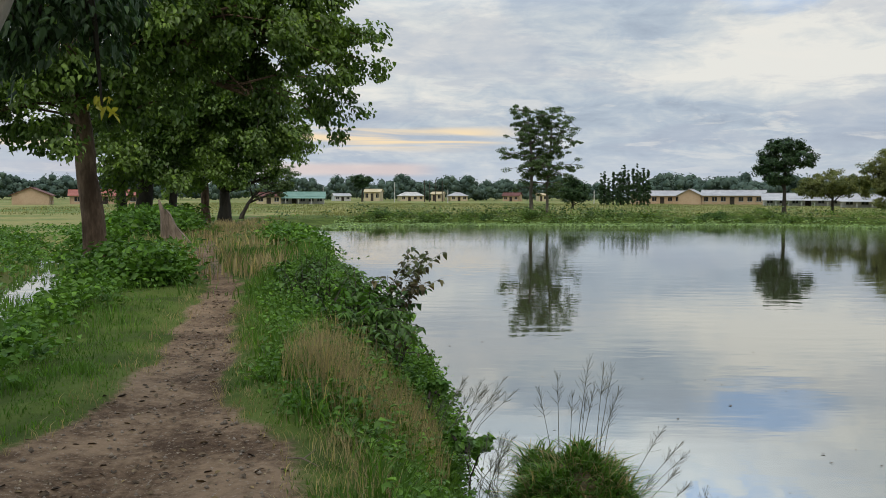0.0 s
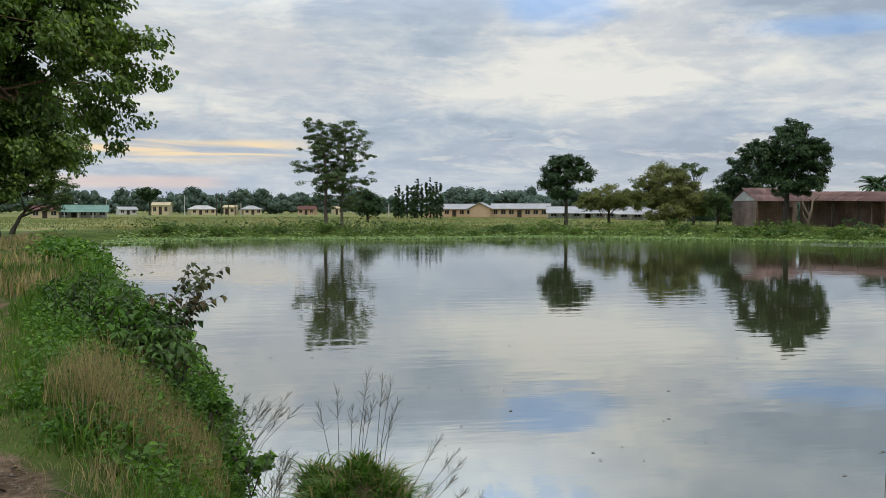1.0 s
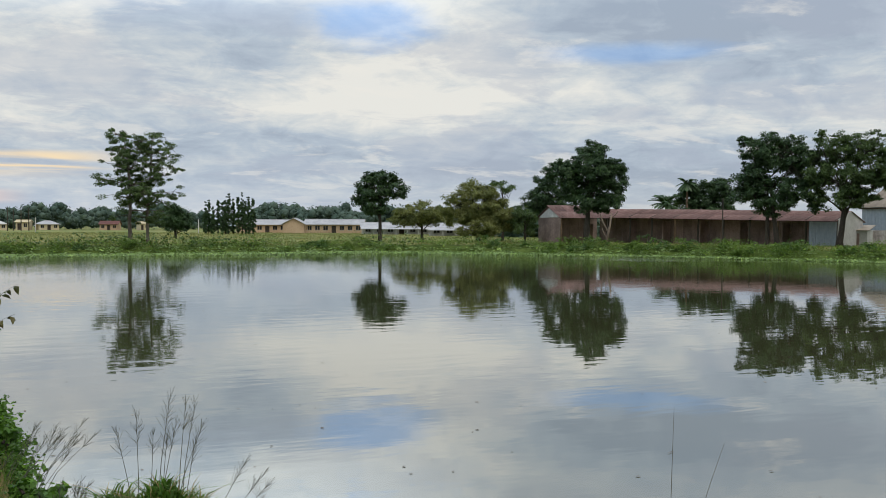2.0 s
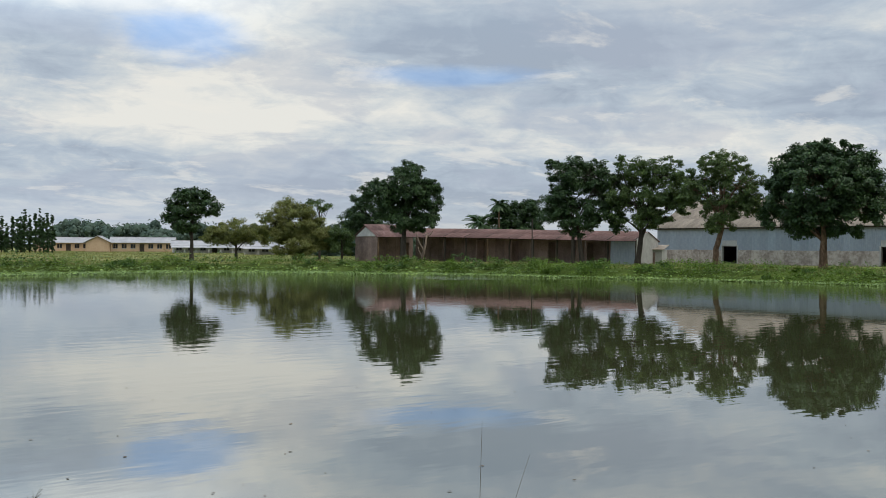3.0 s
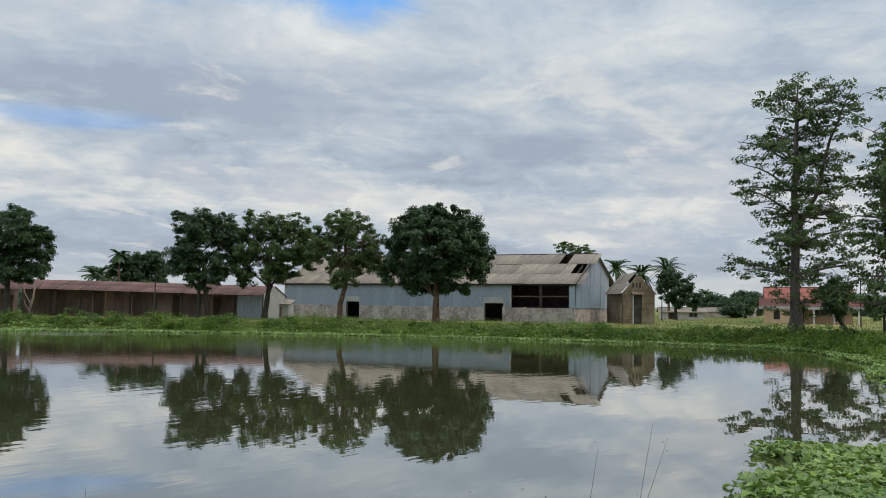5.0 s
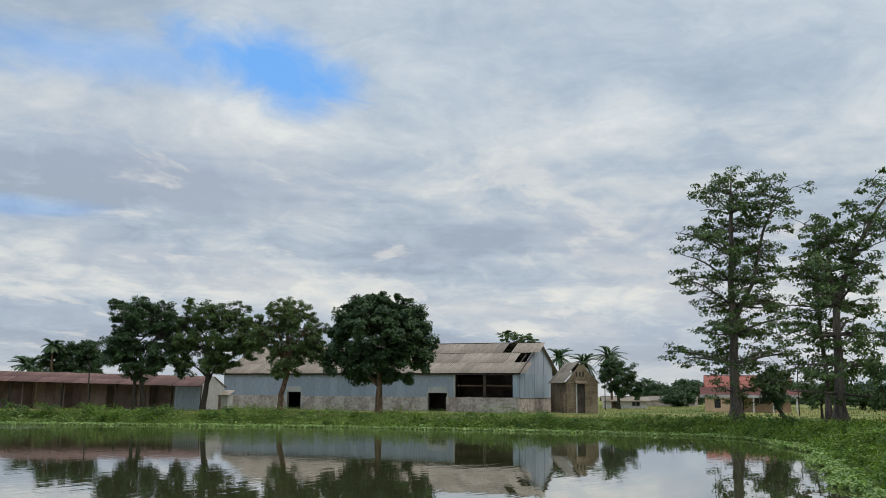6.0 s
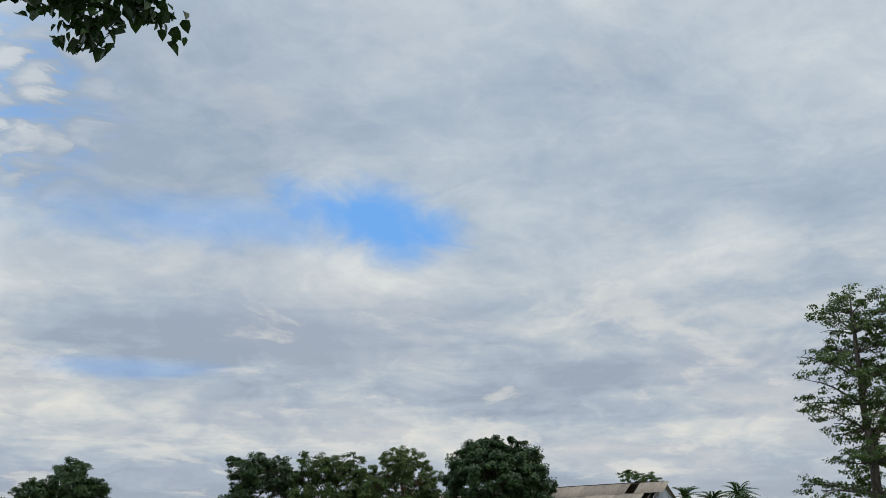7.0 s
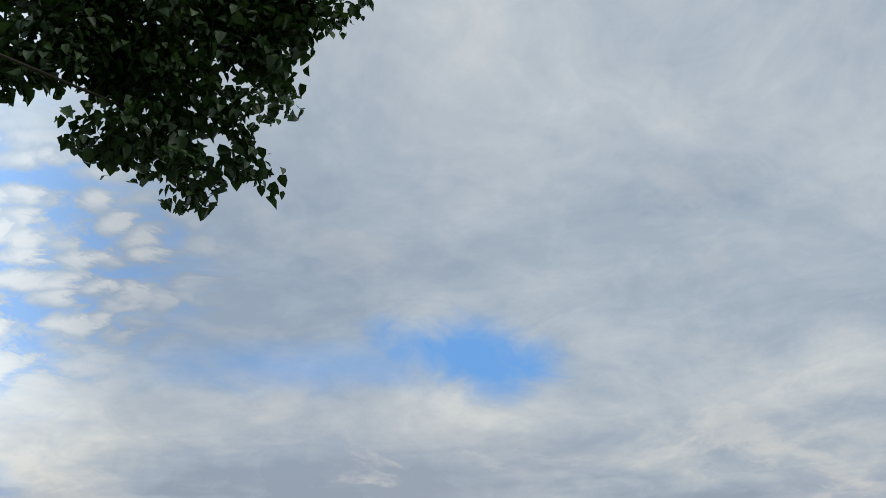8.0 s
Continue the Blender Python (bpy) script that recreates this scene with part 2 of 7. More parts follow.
DEAD_WOOD = material("dead_wood", (0.11, 0.082, 0.060), (0.25, 0.19, 0.145), 3.0, 14, 0.85, bump=0.5, bump_scale=14, stretch=(1, 1, 0.4))
SHEET_ROOF = material("weathered_cement_sheet", (0.200, 0.168, 0.136), (0.340, 0.292, 0.240), 0.5, 3.5, 0.9, bump=0.3, pieces=0.24)
SHEET_RUST = material("rusted_roof_sheet", (0.105, 0.053, 0.046), (0.235, 0.150, 0.135), 0.45, 3.0, 0.8, bump=0.25, pieces=0.25)
PLASTER = material("stained_plaster", (0.245, 0.200, 0.178), (0.50, 0.435, 0.40), 0.8, 3.2, 0.9, bump=0.3)
PLASTER_LINTEL = material("pale_plaster", (0.330, 0.320, 0.310), (0.440, 0.430, 0.420), 0.8, 4, 0.9, bump=0.2)
DARK_WOOD = material("dark_timber", (0.030, 0.024, 0.020), (0.075, 0.058, 0.048), 1.5, 12, 0.85, bump=0.4)
BOARD = material("weathered_board", (0.17, 0.118, 0.102), (0.31, 0.225, 0.2), 0.7, 6, 0.85, bump=0.3, pieces=0.22)
INSIDE = material("dark_earth_floor_and_slot", (0.030, 0.026, 0.022), (0.060, 0.052, 0.044), 1, 6, 0.95)
MUD = material("mud_wall", (0.1, 0.076, 0.05), (0.235, 0.18, 0.125), 0.5, 4, 0.95, bump=0.6, bump_scale=5)
WALL_ORANGE = material("apricot_paint", (0.43, 0.29, 0.185), (0.53, 0.38, 0.255), 0.3, 3, 0.85, bump=0.1)
WALL_CREAM = material("cream_paint", (0.480, 0.400, 0.250), (0.600, 0.510, 0.350), 0.3, 3, 0.85)
WALL_WHITE = material("white_wash", (0.420, 0.410, 0.400), (0.620, 0.610, 0.590), 0.4, 3, 0.9)
ROOF_RED = material("red_roof_sheet", (0.27, 0.085, 0.065), (0.38, 0.14, 0.11), 0.5, 4, 0.75, pieces=0.08)
ROOF_RED_DARK = material("dark_red_roof_sheet", (0.105, 0.040, 0.035), (0.170, 0.072, 0.062), 0.5, 4, 0.8)
ROOF_GREEN = material("green_roof_sheet", (0.125, 0.230, 0.190), (0.185, 0.300, 0.250), 0.5, 4, 0.7)
ROOF_GREY = material("grey_roof_sheet", (0.330, 0.330, 0.350), (0.470, 0.465, 0.480), 0.3, 2, 0.7, pieces=0.06)
GLASS_DARK = material("dark_window", (0.012, 0.013, 0.015), (0.022, 0.023, 0.026), 2, 9, 0.25, spec=0.5)
TWIG_LITTER = material("leaf_litter", (0.060, 0.042, 0.028), (0.230, 0.170, 0.110), 6, 30, 0.9, vary=0.5)
PEBBLE = material("pale_clod", (0.190, 0.150, 0.115), (0.330, 0.275, 0.220), 9, 40, 0.9, vary=0.4)


def ground_material():
    """Bare trodden soil on the path, grass and moist earth elsewhere, by the attribute 'bare'; dry field by 'dry'."""
    mat = bpy.data.materials.new("ground_soil_and_grass")
    mat.use_nodes = True
    h = Graph(mat.node_tree)
    p = mat.node_tree.nodes["Principled BSDF"]
    o = h.node("ShaderNodeTexCoord").outputs["Object"]
    n1, n2, n3 = h.noise(o, 0.09, 5, 0.6), h.noise(o, 1.3, 5, 0.65), h.noise(o, 14.0, 5, 0.7)
    soil = h.mix(h.step(h.m("ADD", h.m("MULTIPLY", n2, 0.6), h.m("MULTIPLY", n3, 0.4)), 0.38, 0.62), (0.070, 0.042, 0.025), (0.265, 0.182, 0.116))
    soil = h.mix(h.step(h.noise(o, 38.0, 3, 0.7), 0.58, 0.68), soil, (0.30, 0.245, 0.19))
    turf = h.mix(h.step(n2, 0.35, 0.65), (0.048, 0.074, 0.013), (0.096, 0.134, 0.026))
    field = h.mix(h.step(n1, 0.38, 0.60), (0.120, 0.180, 0.048), (0.290, 0.260, 0.100))
    field = h.mix(h.m("MULTIPLY", h.step(n2, 0.4, 0.7), 0.4), field, (0.075, 0.120, 0.030))
    dry = h.node("ShaderNodeAttribute", attribute_name="dry").outputs["Fac"]
    bare = h.node("ShaderNodeAttribute", attribute_name="bare").outputs["Fac"]
    edge = h.step(h.m("ADD", bare, h.m("MULTIPLY", h.m("SUBTRACT", n3, 0.5), 0.5)), 0.30, 0.62)
    h.put(p.inputs["Base Color"], h.mix(edge, h.mix(dry, turf, field), soil))
    p.inputs["Roughness"].default_value, p.inputs["Specular IOR Level"].default_value = 0.95, 0.15
    b = h.node("ShaderNodeBump")
    b.inputs["Strength"].default_value, b.inputs["Distance"].default_value = 0.7, 0.03
    h.put(b.inputs["Height"], h.m("ADD", n3, h.m("MULTIPLY", h.noise(o, 45.0, 4, 0.7), 0.5)))
    h.put(p.inputs["Normal"], b.outputs[0])
    return mat


def water_material(name="still_pond_water"):
    mat = bpy.data.materials.new(name)
    mat.use_nodes = True
    h = Graph(mat.node_tree)
    p = mat.node_tree.nodes["Principled BSDF"]
    o = h.node("ShaderNodeTexCoord").outputs["Object"]
    murk = h.mix(h.noise(o, 0.05, 3), (0.056, 0.060, 0.026), (0.078, 0.080, 0.038))
    h.put(p.inputs["Base Color"], murk)
    p.inputs["Roughness"].default_value, p.inputs["IOR"].default_value = 0.012, 2.0
    long_wave = h.node("ShaderNodeMapping")
    h.put(long_wave.inputs[0], o)
    long_wave.inputs["Rotation"].default_value = (0, 0, radians(-38))
    long_wave.inputs["Scale"].default_value = (0.55, 1.6, 1.0)
    swell = h.noise(long_wave.outputs[0], 1.1, 3, 0.5)
    patch = h.step(h.noise(o, 0.045, 3, 0.5), 0.42, 0.62)
    b = h.node("ShaderNodeBump")
    b.inputs["Strength"].default_value, b.inputs["Distance"].default_value = 1.0, 0.0046
    spot = h.node("ShaderNodeVectorMath", operation="DISTANCE")
    h.put(spot.inputs[0], o), h.put(spot.inputs[1], (44.0, 60.0, 0.0))
    breeze = h.m("MULTIPLY", h.step(h.m("ADD", spot.outputs["Value"], h.m("MULTIPLY", h.noise(o, 0.25, 3), 6.0)), 13.0, 8.0), h.noise(o, 2.6, 3, 0.6))
    # ripples grow with distance from the standing place, smearing sky into far reflections
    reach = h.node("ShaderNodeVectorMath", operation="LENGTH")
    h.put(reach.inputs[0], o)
    far_water = h.step(reach.outputs["Value"], 22.0, 60.0)
    chop = h.m("MULTIPLY", h.m("MULTIPLY", far_water, h.noise(long_wave.outputs[0], 2.6, 3, 0.6)), h.m("MULTIPLY_ADD", patch, 1.1, 0.6))
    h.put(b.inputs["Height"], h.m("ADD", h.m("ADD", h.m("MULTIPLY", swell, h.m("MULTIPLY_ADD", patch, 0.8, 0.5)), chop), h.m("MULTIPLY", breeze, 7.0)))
    h.put(p.inputs["Normal"], b.outputs[0])
    film = h.node("ShaderNodeBsdfGlossy")
    film.inputs["Color"].default_value, film.inputs["Roughness"].default_value = (0.94, 0.95, 0.95, 1), 0.012
    h.put(film.inputs["Normal"], b.outputs[0])
    both = h.node("ShaderNodeMixShader")
    both.inputs[0].default_value = 0.29
    h.put(both.inputs[1], p.outputs[0]), h.put(both.inputs[2], film.outputs[0])
    h.put(mat.node_tree.nodes["Material Output"].inputs[0], both.outputs[0])
    return mat


# ---- mesh helpers ----
def at(azimuth, distance, z=0.0):
    a = radians(azimuth)
    return Vector((distance * math.sin(a), distance * math.cos(a), z))


def thing(name, place, label, category, group="", turn=0.0):
    ob = new(name)
    ob.empty_display_size = 0.2
    ob.matrix_basis = pose(*place, 0, 0, turn)
    return tagged(ob, label, category, group)


def part(name, bm, mat, parent, label="", smooth=False):
    me = bpy.data.meshes.new(name)
    bm.to_mesh(me)
    bm.free()
    return hang(name, me, mat, parent, label, smooth)


def hang(name, me, mat, parent, label="", smooth=False):
    if smooth:
        me.shade_smooth()
    if not me.materials:
        me.materials.append(mat)
    ob = new(name, me)
    ob.parent = parent
    return tagged(ob, label)


def from_arrays(name, verts, faces):
    """A mesh from numpy arrays; all faces have the same number of corners."""
    me = bpy.data.meshes.new(name)
    n, k = faces.shape
    me.vertices.add(len(verts)), me.loops.add(n * k), me.polygons.add(n)
    me.vertices.foreach_set("co", verts.astype(np.float32).ravel())
    me.loops.foreach_set("vertex_index", faces.astype(np.int32).ravel())
    me.polygons.foreach_set("loop_start", np.arange(0, n * k, k, dtype=np.int32))
    me.update(calc_edges=True)
    return me


def box(bm, lo, hi, bevel=0.0):
    r = bmesh.ops.create_cube(bm, size=1.0, matrix=Matrix.Translation([(a + b) / 2 for a, b in zip(lo, hi)]) @ Matrix.Diagonal([b - a for a, b in zip(lo, hi)] + [1]))
    if bevel:
        bmesh.ops.bevel(bm, geom=[e for e in bm.edges if all(v in set(r["verts"]) for v in e.verts)], offset=bevel, segments=1, affect="EDGES")


def boxed(lo, hi, bevel=0.0):
    bm = bmesh.new()
    box(bm, lo, hi, bevel)
    return bm


def tube(bm, points, radii, sides=8, wobble=0.0, rng=None):
    """A tapered round limb along points, closed at both ends."""
    rings = []
    for i, (p, r) in enumerate(zip(points, radii)):
        p = Vector(p)
        d = Vector(points[min(i + 1, len(points) - 1)]) - Vector(points[max(i - 1, 0)])
        d.normalize()
        a = d.cross(Vector((0.31, 0.87, 0.12))).normalized()
        b = d.cross(a)
        ring = []
        for k in range(sides):
            t = 2 * math.pi * k / sides
            rr = r * (1 + (rng.uniform(-wobble, wobble) if wobble else 0))
            ring.append(bm.verts.new(p + (a * math.cos(t) + b * math.sin(t)) * rr))
        rings.append(ring)
    for lower, upper in zip(rings, rings[1:]):
        for k in range(sides):
            bm.faces.new((lower[k], lower[(k + 1) % sides], upper[(k + 1) % sides], upper[k]))
    bm.faces.new(rings[0][::-1]), bm.faces.new(rings[-1])


def unit(v):
    return v / np.maximum(np.linalg.norm(v, axis=1, keepdims=True), 1e-9)


def leaves_mesh(name, centre, normal, axis, length, width, shape="plain", fold=0.25):
    """Leaves as creased blades: plain has 2 triangles, heart 4; each leaf is an island of its own."""
    n = len(centre)
    axis = unit(axis)
    side = unit(np.cross(normal, axis))
    up = np.cross(axis, side)
    L, W = length[:, None], width[:, None]
    if shape == "plain":
        v = np.stack([centre - axis * L * 0.5, centre + side * W * 0.5 + up * W * fold, centre + axis * L * 0.5, centre - side * W * 0.5 + up * W * fold], 1)
        f = np.array([[0, 1, 2], [0, 2, 3]])
    else:
        v = np.stack([centre - axis * L * 0.5, centre - axis * L * 0.30 + side * W * 0.5 + up * W * fold, centre + axis * L * 0.10 + side * W * 0.40 + up * W * fold * 0.8,
                      centre + axis * L * 0.5 - up * L * 0.1, centre + axis * L * 0.10 - side * W * 0.40 + up * W * fold * 0.8, centre - axis * L * 0.30 - side * W * 0.5 + up * W * fold], 1)
        f = np.array([[0, 1, 2], [0, 2, 3], [0, 3, 4], [0, 4, 5]])
    k = v.shape[1]
    faces = (np.arange(n)[:, None, None] * k + f[None]).reshape(-1, 3)
    return from_arrays(name, v.reshape(-1, 3), faces)


def blades_mesh(name, root, lean, height, width, rng):
    """Grass blades: a bent, tapering strip of three triangles each."""
    n = len(root)
    t = rng.uniform(0, 2 * np.pi, n)
    side = np.stack([np.cos(t), np.sin(t), np.zeros(n)], 1) * width[:, None] * 0.5
    up = np.array([0, 0, 1.0])
    h = height[:, None]
    mid = root + up * h * 0.55 + lean * h * 0.25
    tip = root + up * h * 0.92 + lean * h * 0.80
    v = np.stack([root - side, root + side, mid - side * 0.8, mid + side * 0.8, tip], 1)
    f = np.array([[0, 1, 3], [0, 3, 2], [2, 3, 4]])
    faces = (np.arange(n)[:, None, None] * 5 + f[None]).reshape(-1, 3)
    return from_arrays(name, v.reshape(-1, 3), faces)


# ---- the plan of pond, banks and path ----
POND = np.array([(0.05, 7.5), (-0.02, 8.6), (-0.2, 11.3), (-0.5, 13.8), (-1.25, 18.4), (-2.0, 22.7), (-3.7, 32.0), (-5.9, 45.0), (-8.5, 61.0), (-11, 74), (-7, 78), (10, 78.5), (27, 79.5),
                 (36, 74.5), (43, 67), (49.5, 57), (54.5, 46.5), (58.3, 36), (60, 26), (60.6, 18.5), (60, 13.0), (56, 9.4), (50, 6.2), (45, 4.6), (37, 3.0), (30, 1.8), (25, 1.0),
                 (18, 0.3), (12, 0.0), (8, 0.4), (5, 1.2), (3.5, 2.1), (2.2, 3.0), (1.2, 3.9), (0.65, 4.7), (0.35, 5.6), (0.15, 6.5)])
TRACK = np.array([(-0.4, -6.0), (-1.0, 0.0), (-1.72, 4.5), (-1.82, 5.5), (-1.96, 6.2), (-2.16, 7.1), (-2.38, 8.75), (-2.94, 11.3), (-3.30, 13.3), (-3.80, 16.2), (-5.65, 21.5), (-7.2, 28.0), (-9.4, 38.0), (-13.0, 60.0), (-17.5, 90.0)])
TRACK_HALF = np.array([1.1, 1.0, 0.90, 0.80, 0.48, 0.33, 0.30, 0.25, 0.20, 0.17, 0.30, 0.22, 0.12, 0.1, 0.1])
DITCH = np.array([(-4.5, -12.0), (-6.0, 8.0), (-7.2, 13.0), (-8.4, 17.5), (-9.9, 23.3), (-12.5, 31.0), (-18.0, 45.0)])


def line_distance(x, y, line, closed=False):
    """Distance to a polyline, and how far along it (in points) the nearest place lies."""
    best, where = np.full(x.shape, 1e9), np.zeros(x.shape)
    pts = np.vstack([line, line[:1]]) if closed else line
    for i in range(len(pts) - 1):
        a, b = pts[i], pts[i + 1]
        d = b - a
        t = np.clip(((x - a[0]) * d[0] + (y - a[1]) * d[1]) / (d @ d), 0, 1)
        r = np.hypot(x - a[0] - t * d[0], y - a[1] - t * d[1])
        where = np.where(r < best, i + t, where)
        best = np.minimum(r, best)
    return best, where


def shore_distance(x, y):
    """Distance to the pond's edge, negative in the water."""
    x, y = np.asarray(x, float), np.asarray(y, float)
    d, _ = line_distance(x, y, POND, True)
    inside = np.zeros(x.shape, bool)
    j = len(POND) - 1
    for i in range(len(POND)):
        (xi, yi), (xj, yj) = POND[i], POND[j]
        cross = ((yi > y) != (yj > y)) & (x < (xj - xi) * (y - yi) / (yj - yi + 1e-12) + xi)
        inside ^= cross
        j = i
    return np.where(inside, -d, d)


def ripple(x, y, s, seed=0.0):
    return (np.sin(x * s * 1.3 + seed) * np.cos(y * s * 0.9 - seed * 2) + 0.5 * np.sin(x * s * 2.7 - y * s * 2.1 + seed * 3) + 0.3 * np.cos(x * s * 5.3 + y * s * 4.1 + seed))


def smooth(v, lo, hi):
    t = np.clip((v - lo) / (hi - lo), 0, 1)
    return t * t * (3 - 2 * t)


def height(x, y):
    x, y = np.asarray(x, float), np.asarray(y, float)
    s = shore_distance(x, y)
    near = smooth(np.hypot(x, y - 8), 40, 15)
    land = (0.66 + 0.20 * near) * smooth(s, -0.1, 2.6 - 1.5 * near) + 0.05 * ripple(x, y, 0.35, 1.0) * smooth(s, 0.2, 2.0)
    land = land + near * smooth(s, 0.3, 1.5) * 0.02 * ripple(x, y, 2.2, 4.0)
    d, w = line_distance(x, y, TRACK)
    land = land - 0.06 * smooth(d, 0.7, 0.2)
    dd, w = line_distance(x, y, DITCH)
    side = smooth(dd, 2.2, 0.5)
    west = smooth(-(x + 5.5 + (y - 8) * 0.28), 0.0, 4.0) * smooth(y, 120, 60)
    land = np.where(s > 0, land - 0.30 * west - side * 0.78, land)
    bed = -0.12 - 1.1 * smooth(-s, 0.0, 5.0)
    return np.where(s > 0, land, bed * smooth(-s, 0.0, 0.4))


def seat(x, y):
    return float(height(np.array([x]), np.array([y]))[0])


def build_ground():
    def spread(near, far, n_near, reach):
        a = np.linspace(near[0], near[1], n_near)
        lo = near[0] - np.cumsum(np.geomspace(0.3, reach, 34))[::-1]
        hi = near[1] + np.cumsum(np.geomspace(0.3, reach, 34))
        return np.concatenate([lo, a, hi])
    xs = spread((-12, 66), 0, 300, 420)
    ys = spread((-6, 96), 0, 360, 420)
    X, Y = np.meshgrid(xs, ys)
    Z = height(X.ravel(), Y.ravel())
    v = np.stack([X.ravel(), Y.ravel(), Z], 1)
    nx = len(xs)
    i = (np.arange(len(ys) - 1)[:, None] * nx + np.arange(nx - 1)[None]).ravel()
    me = from_arrays("ground", v, np.stack([i, i + 1, i + nx + 1, i + nx], 1))
    x, y = v[:, 0], v[:, 1]
    d, w = line_distance(x, y, TRACK)
    half = np.interp(w, np.arange(len(TRACK_HALF)), TRACK_HALF)
    bare = smooth(d, half * 1.35 + 0.10, half * 0.75)
    s = shore_distance(x, y)
    bare = np.maximum(bare, smooth(s, 0.3, -0.2) * 0.9)
    dry = smooth(s, 4.0, 12.0) * smooth(np.hypot(x, y), 18, 34)
    for key, value in (("bare", bare), ("dry", dry)):
        me.attributes.new(key, "FLOAT", "POINT").data.foreach_set("value", value.astype(np.float32))
    me.shade_smooth()
    me.materials.append(ground_material())
    tagged(new("ground", me), "grassy earth banks with a trodden dirt path", "ground", kind="structure")


build_ground()


def build_water():
    bm = bmesh.new()
    vs = [bm.verts.new((x, y, 0.0)) for x, y in [(-13, -1), (64, -1), (64, 84), (-13, 84)]]
    bm.faces.new(vs)
    me = bpy.data.meshes.new("water")
    bm.to_mesh(me), bm.free()
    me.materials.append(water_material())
    tagged(new("water", me), "still grey-green pond mirroring sky and trees", "pond water", kind="structure")
    bm = bmesh.new()
    a = [tuple(q) for q in DITCH[:6]]
    lv = [bm.verts.new((x + 1.2, y, 0.20)) for x, y in a]
    rv = [bm.verts.new((x - 1.2, y + 0.3, 0.20)) for x, y in a]
    for k in range(len(a) - 1):
        bm.faces.new((lv[k], lv[k + 1], rv[k + 1], rv[k]))
    me = bpy.data.meshes.new("ditch_water")
    bm.to_mesh(me), bm.free()
    me.materials.append(water_material("ditch_water"))
    tagged(new("ditch_water", me), "narrow strip of pale water in the ditch", "ditch water", kind="structure")


build_water()


# ---- trees ----
def clump_points(rng, lobes, n_clumps, shell=0.55):
    """Places of leaf clumps in a crown made of ellipsoids (x, y, z, rx, ry, rz), more of them towards the outside."""
    lobes = np.array(lobes, float)
    vol = lobes[:, 3] * lobes[:, 4] * lobes[:, 5]
    pick = rng.choice(len(lobes), n_clumps, p=vol ** 0.75 / (vol ** 0.75).sum())
    d = unit(rng.normal(size=(n_clumps, 3)))
    r = shell + (1 - shell) * rng.random(n_clumps) ** 0.6
    out = d * r[:, None]
    return lobes[pick, :3] + out * lobes[pick, 3:6], d


def crown_mesh(rng, clumps, outward, per, size, leaf, flatness=0.6, droop=0.2, aspect=0.5, shape="plain"):
    n = len(clumps) * per
    c = np.repeat(clumps, per, 0)
    o = np.repeat(outward, per, 0)
    off = unit(rng.normal(size=(n, 3))) * (rng.random((n, 1)) ** 0.5) * np.repeat(rng.uniform(0.6, 1.3, len(clumps)), per)[:, None] * size
    off[:, 2] *= flatness
    normal = unit(off / size * 0.7 + o * 0.4 + np.array([0, 0, 0.9]) + rng.normal(size=(n, 3)) * 0.45)
    axis = rng.normal(size=(n, 3)) + o * 0.5 + np.array([0, 0, -droop * 3])
    axis = axis - normal * (axis * normal).sum(1, keepdims=True) * 0.7
    L = leaf * rng.uniform(0.6, 1.35, n)
    return leaves_mesh("crown", c + off, normal, axis, L, L * aspect * rng.uniform(0.8, 1.2, n), shape)


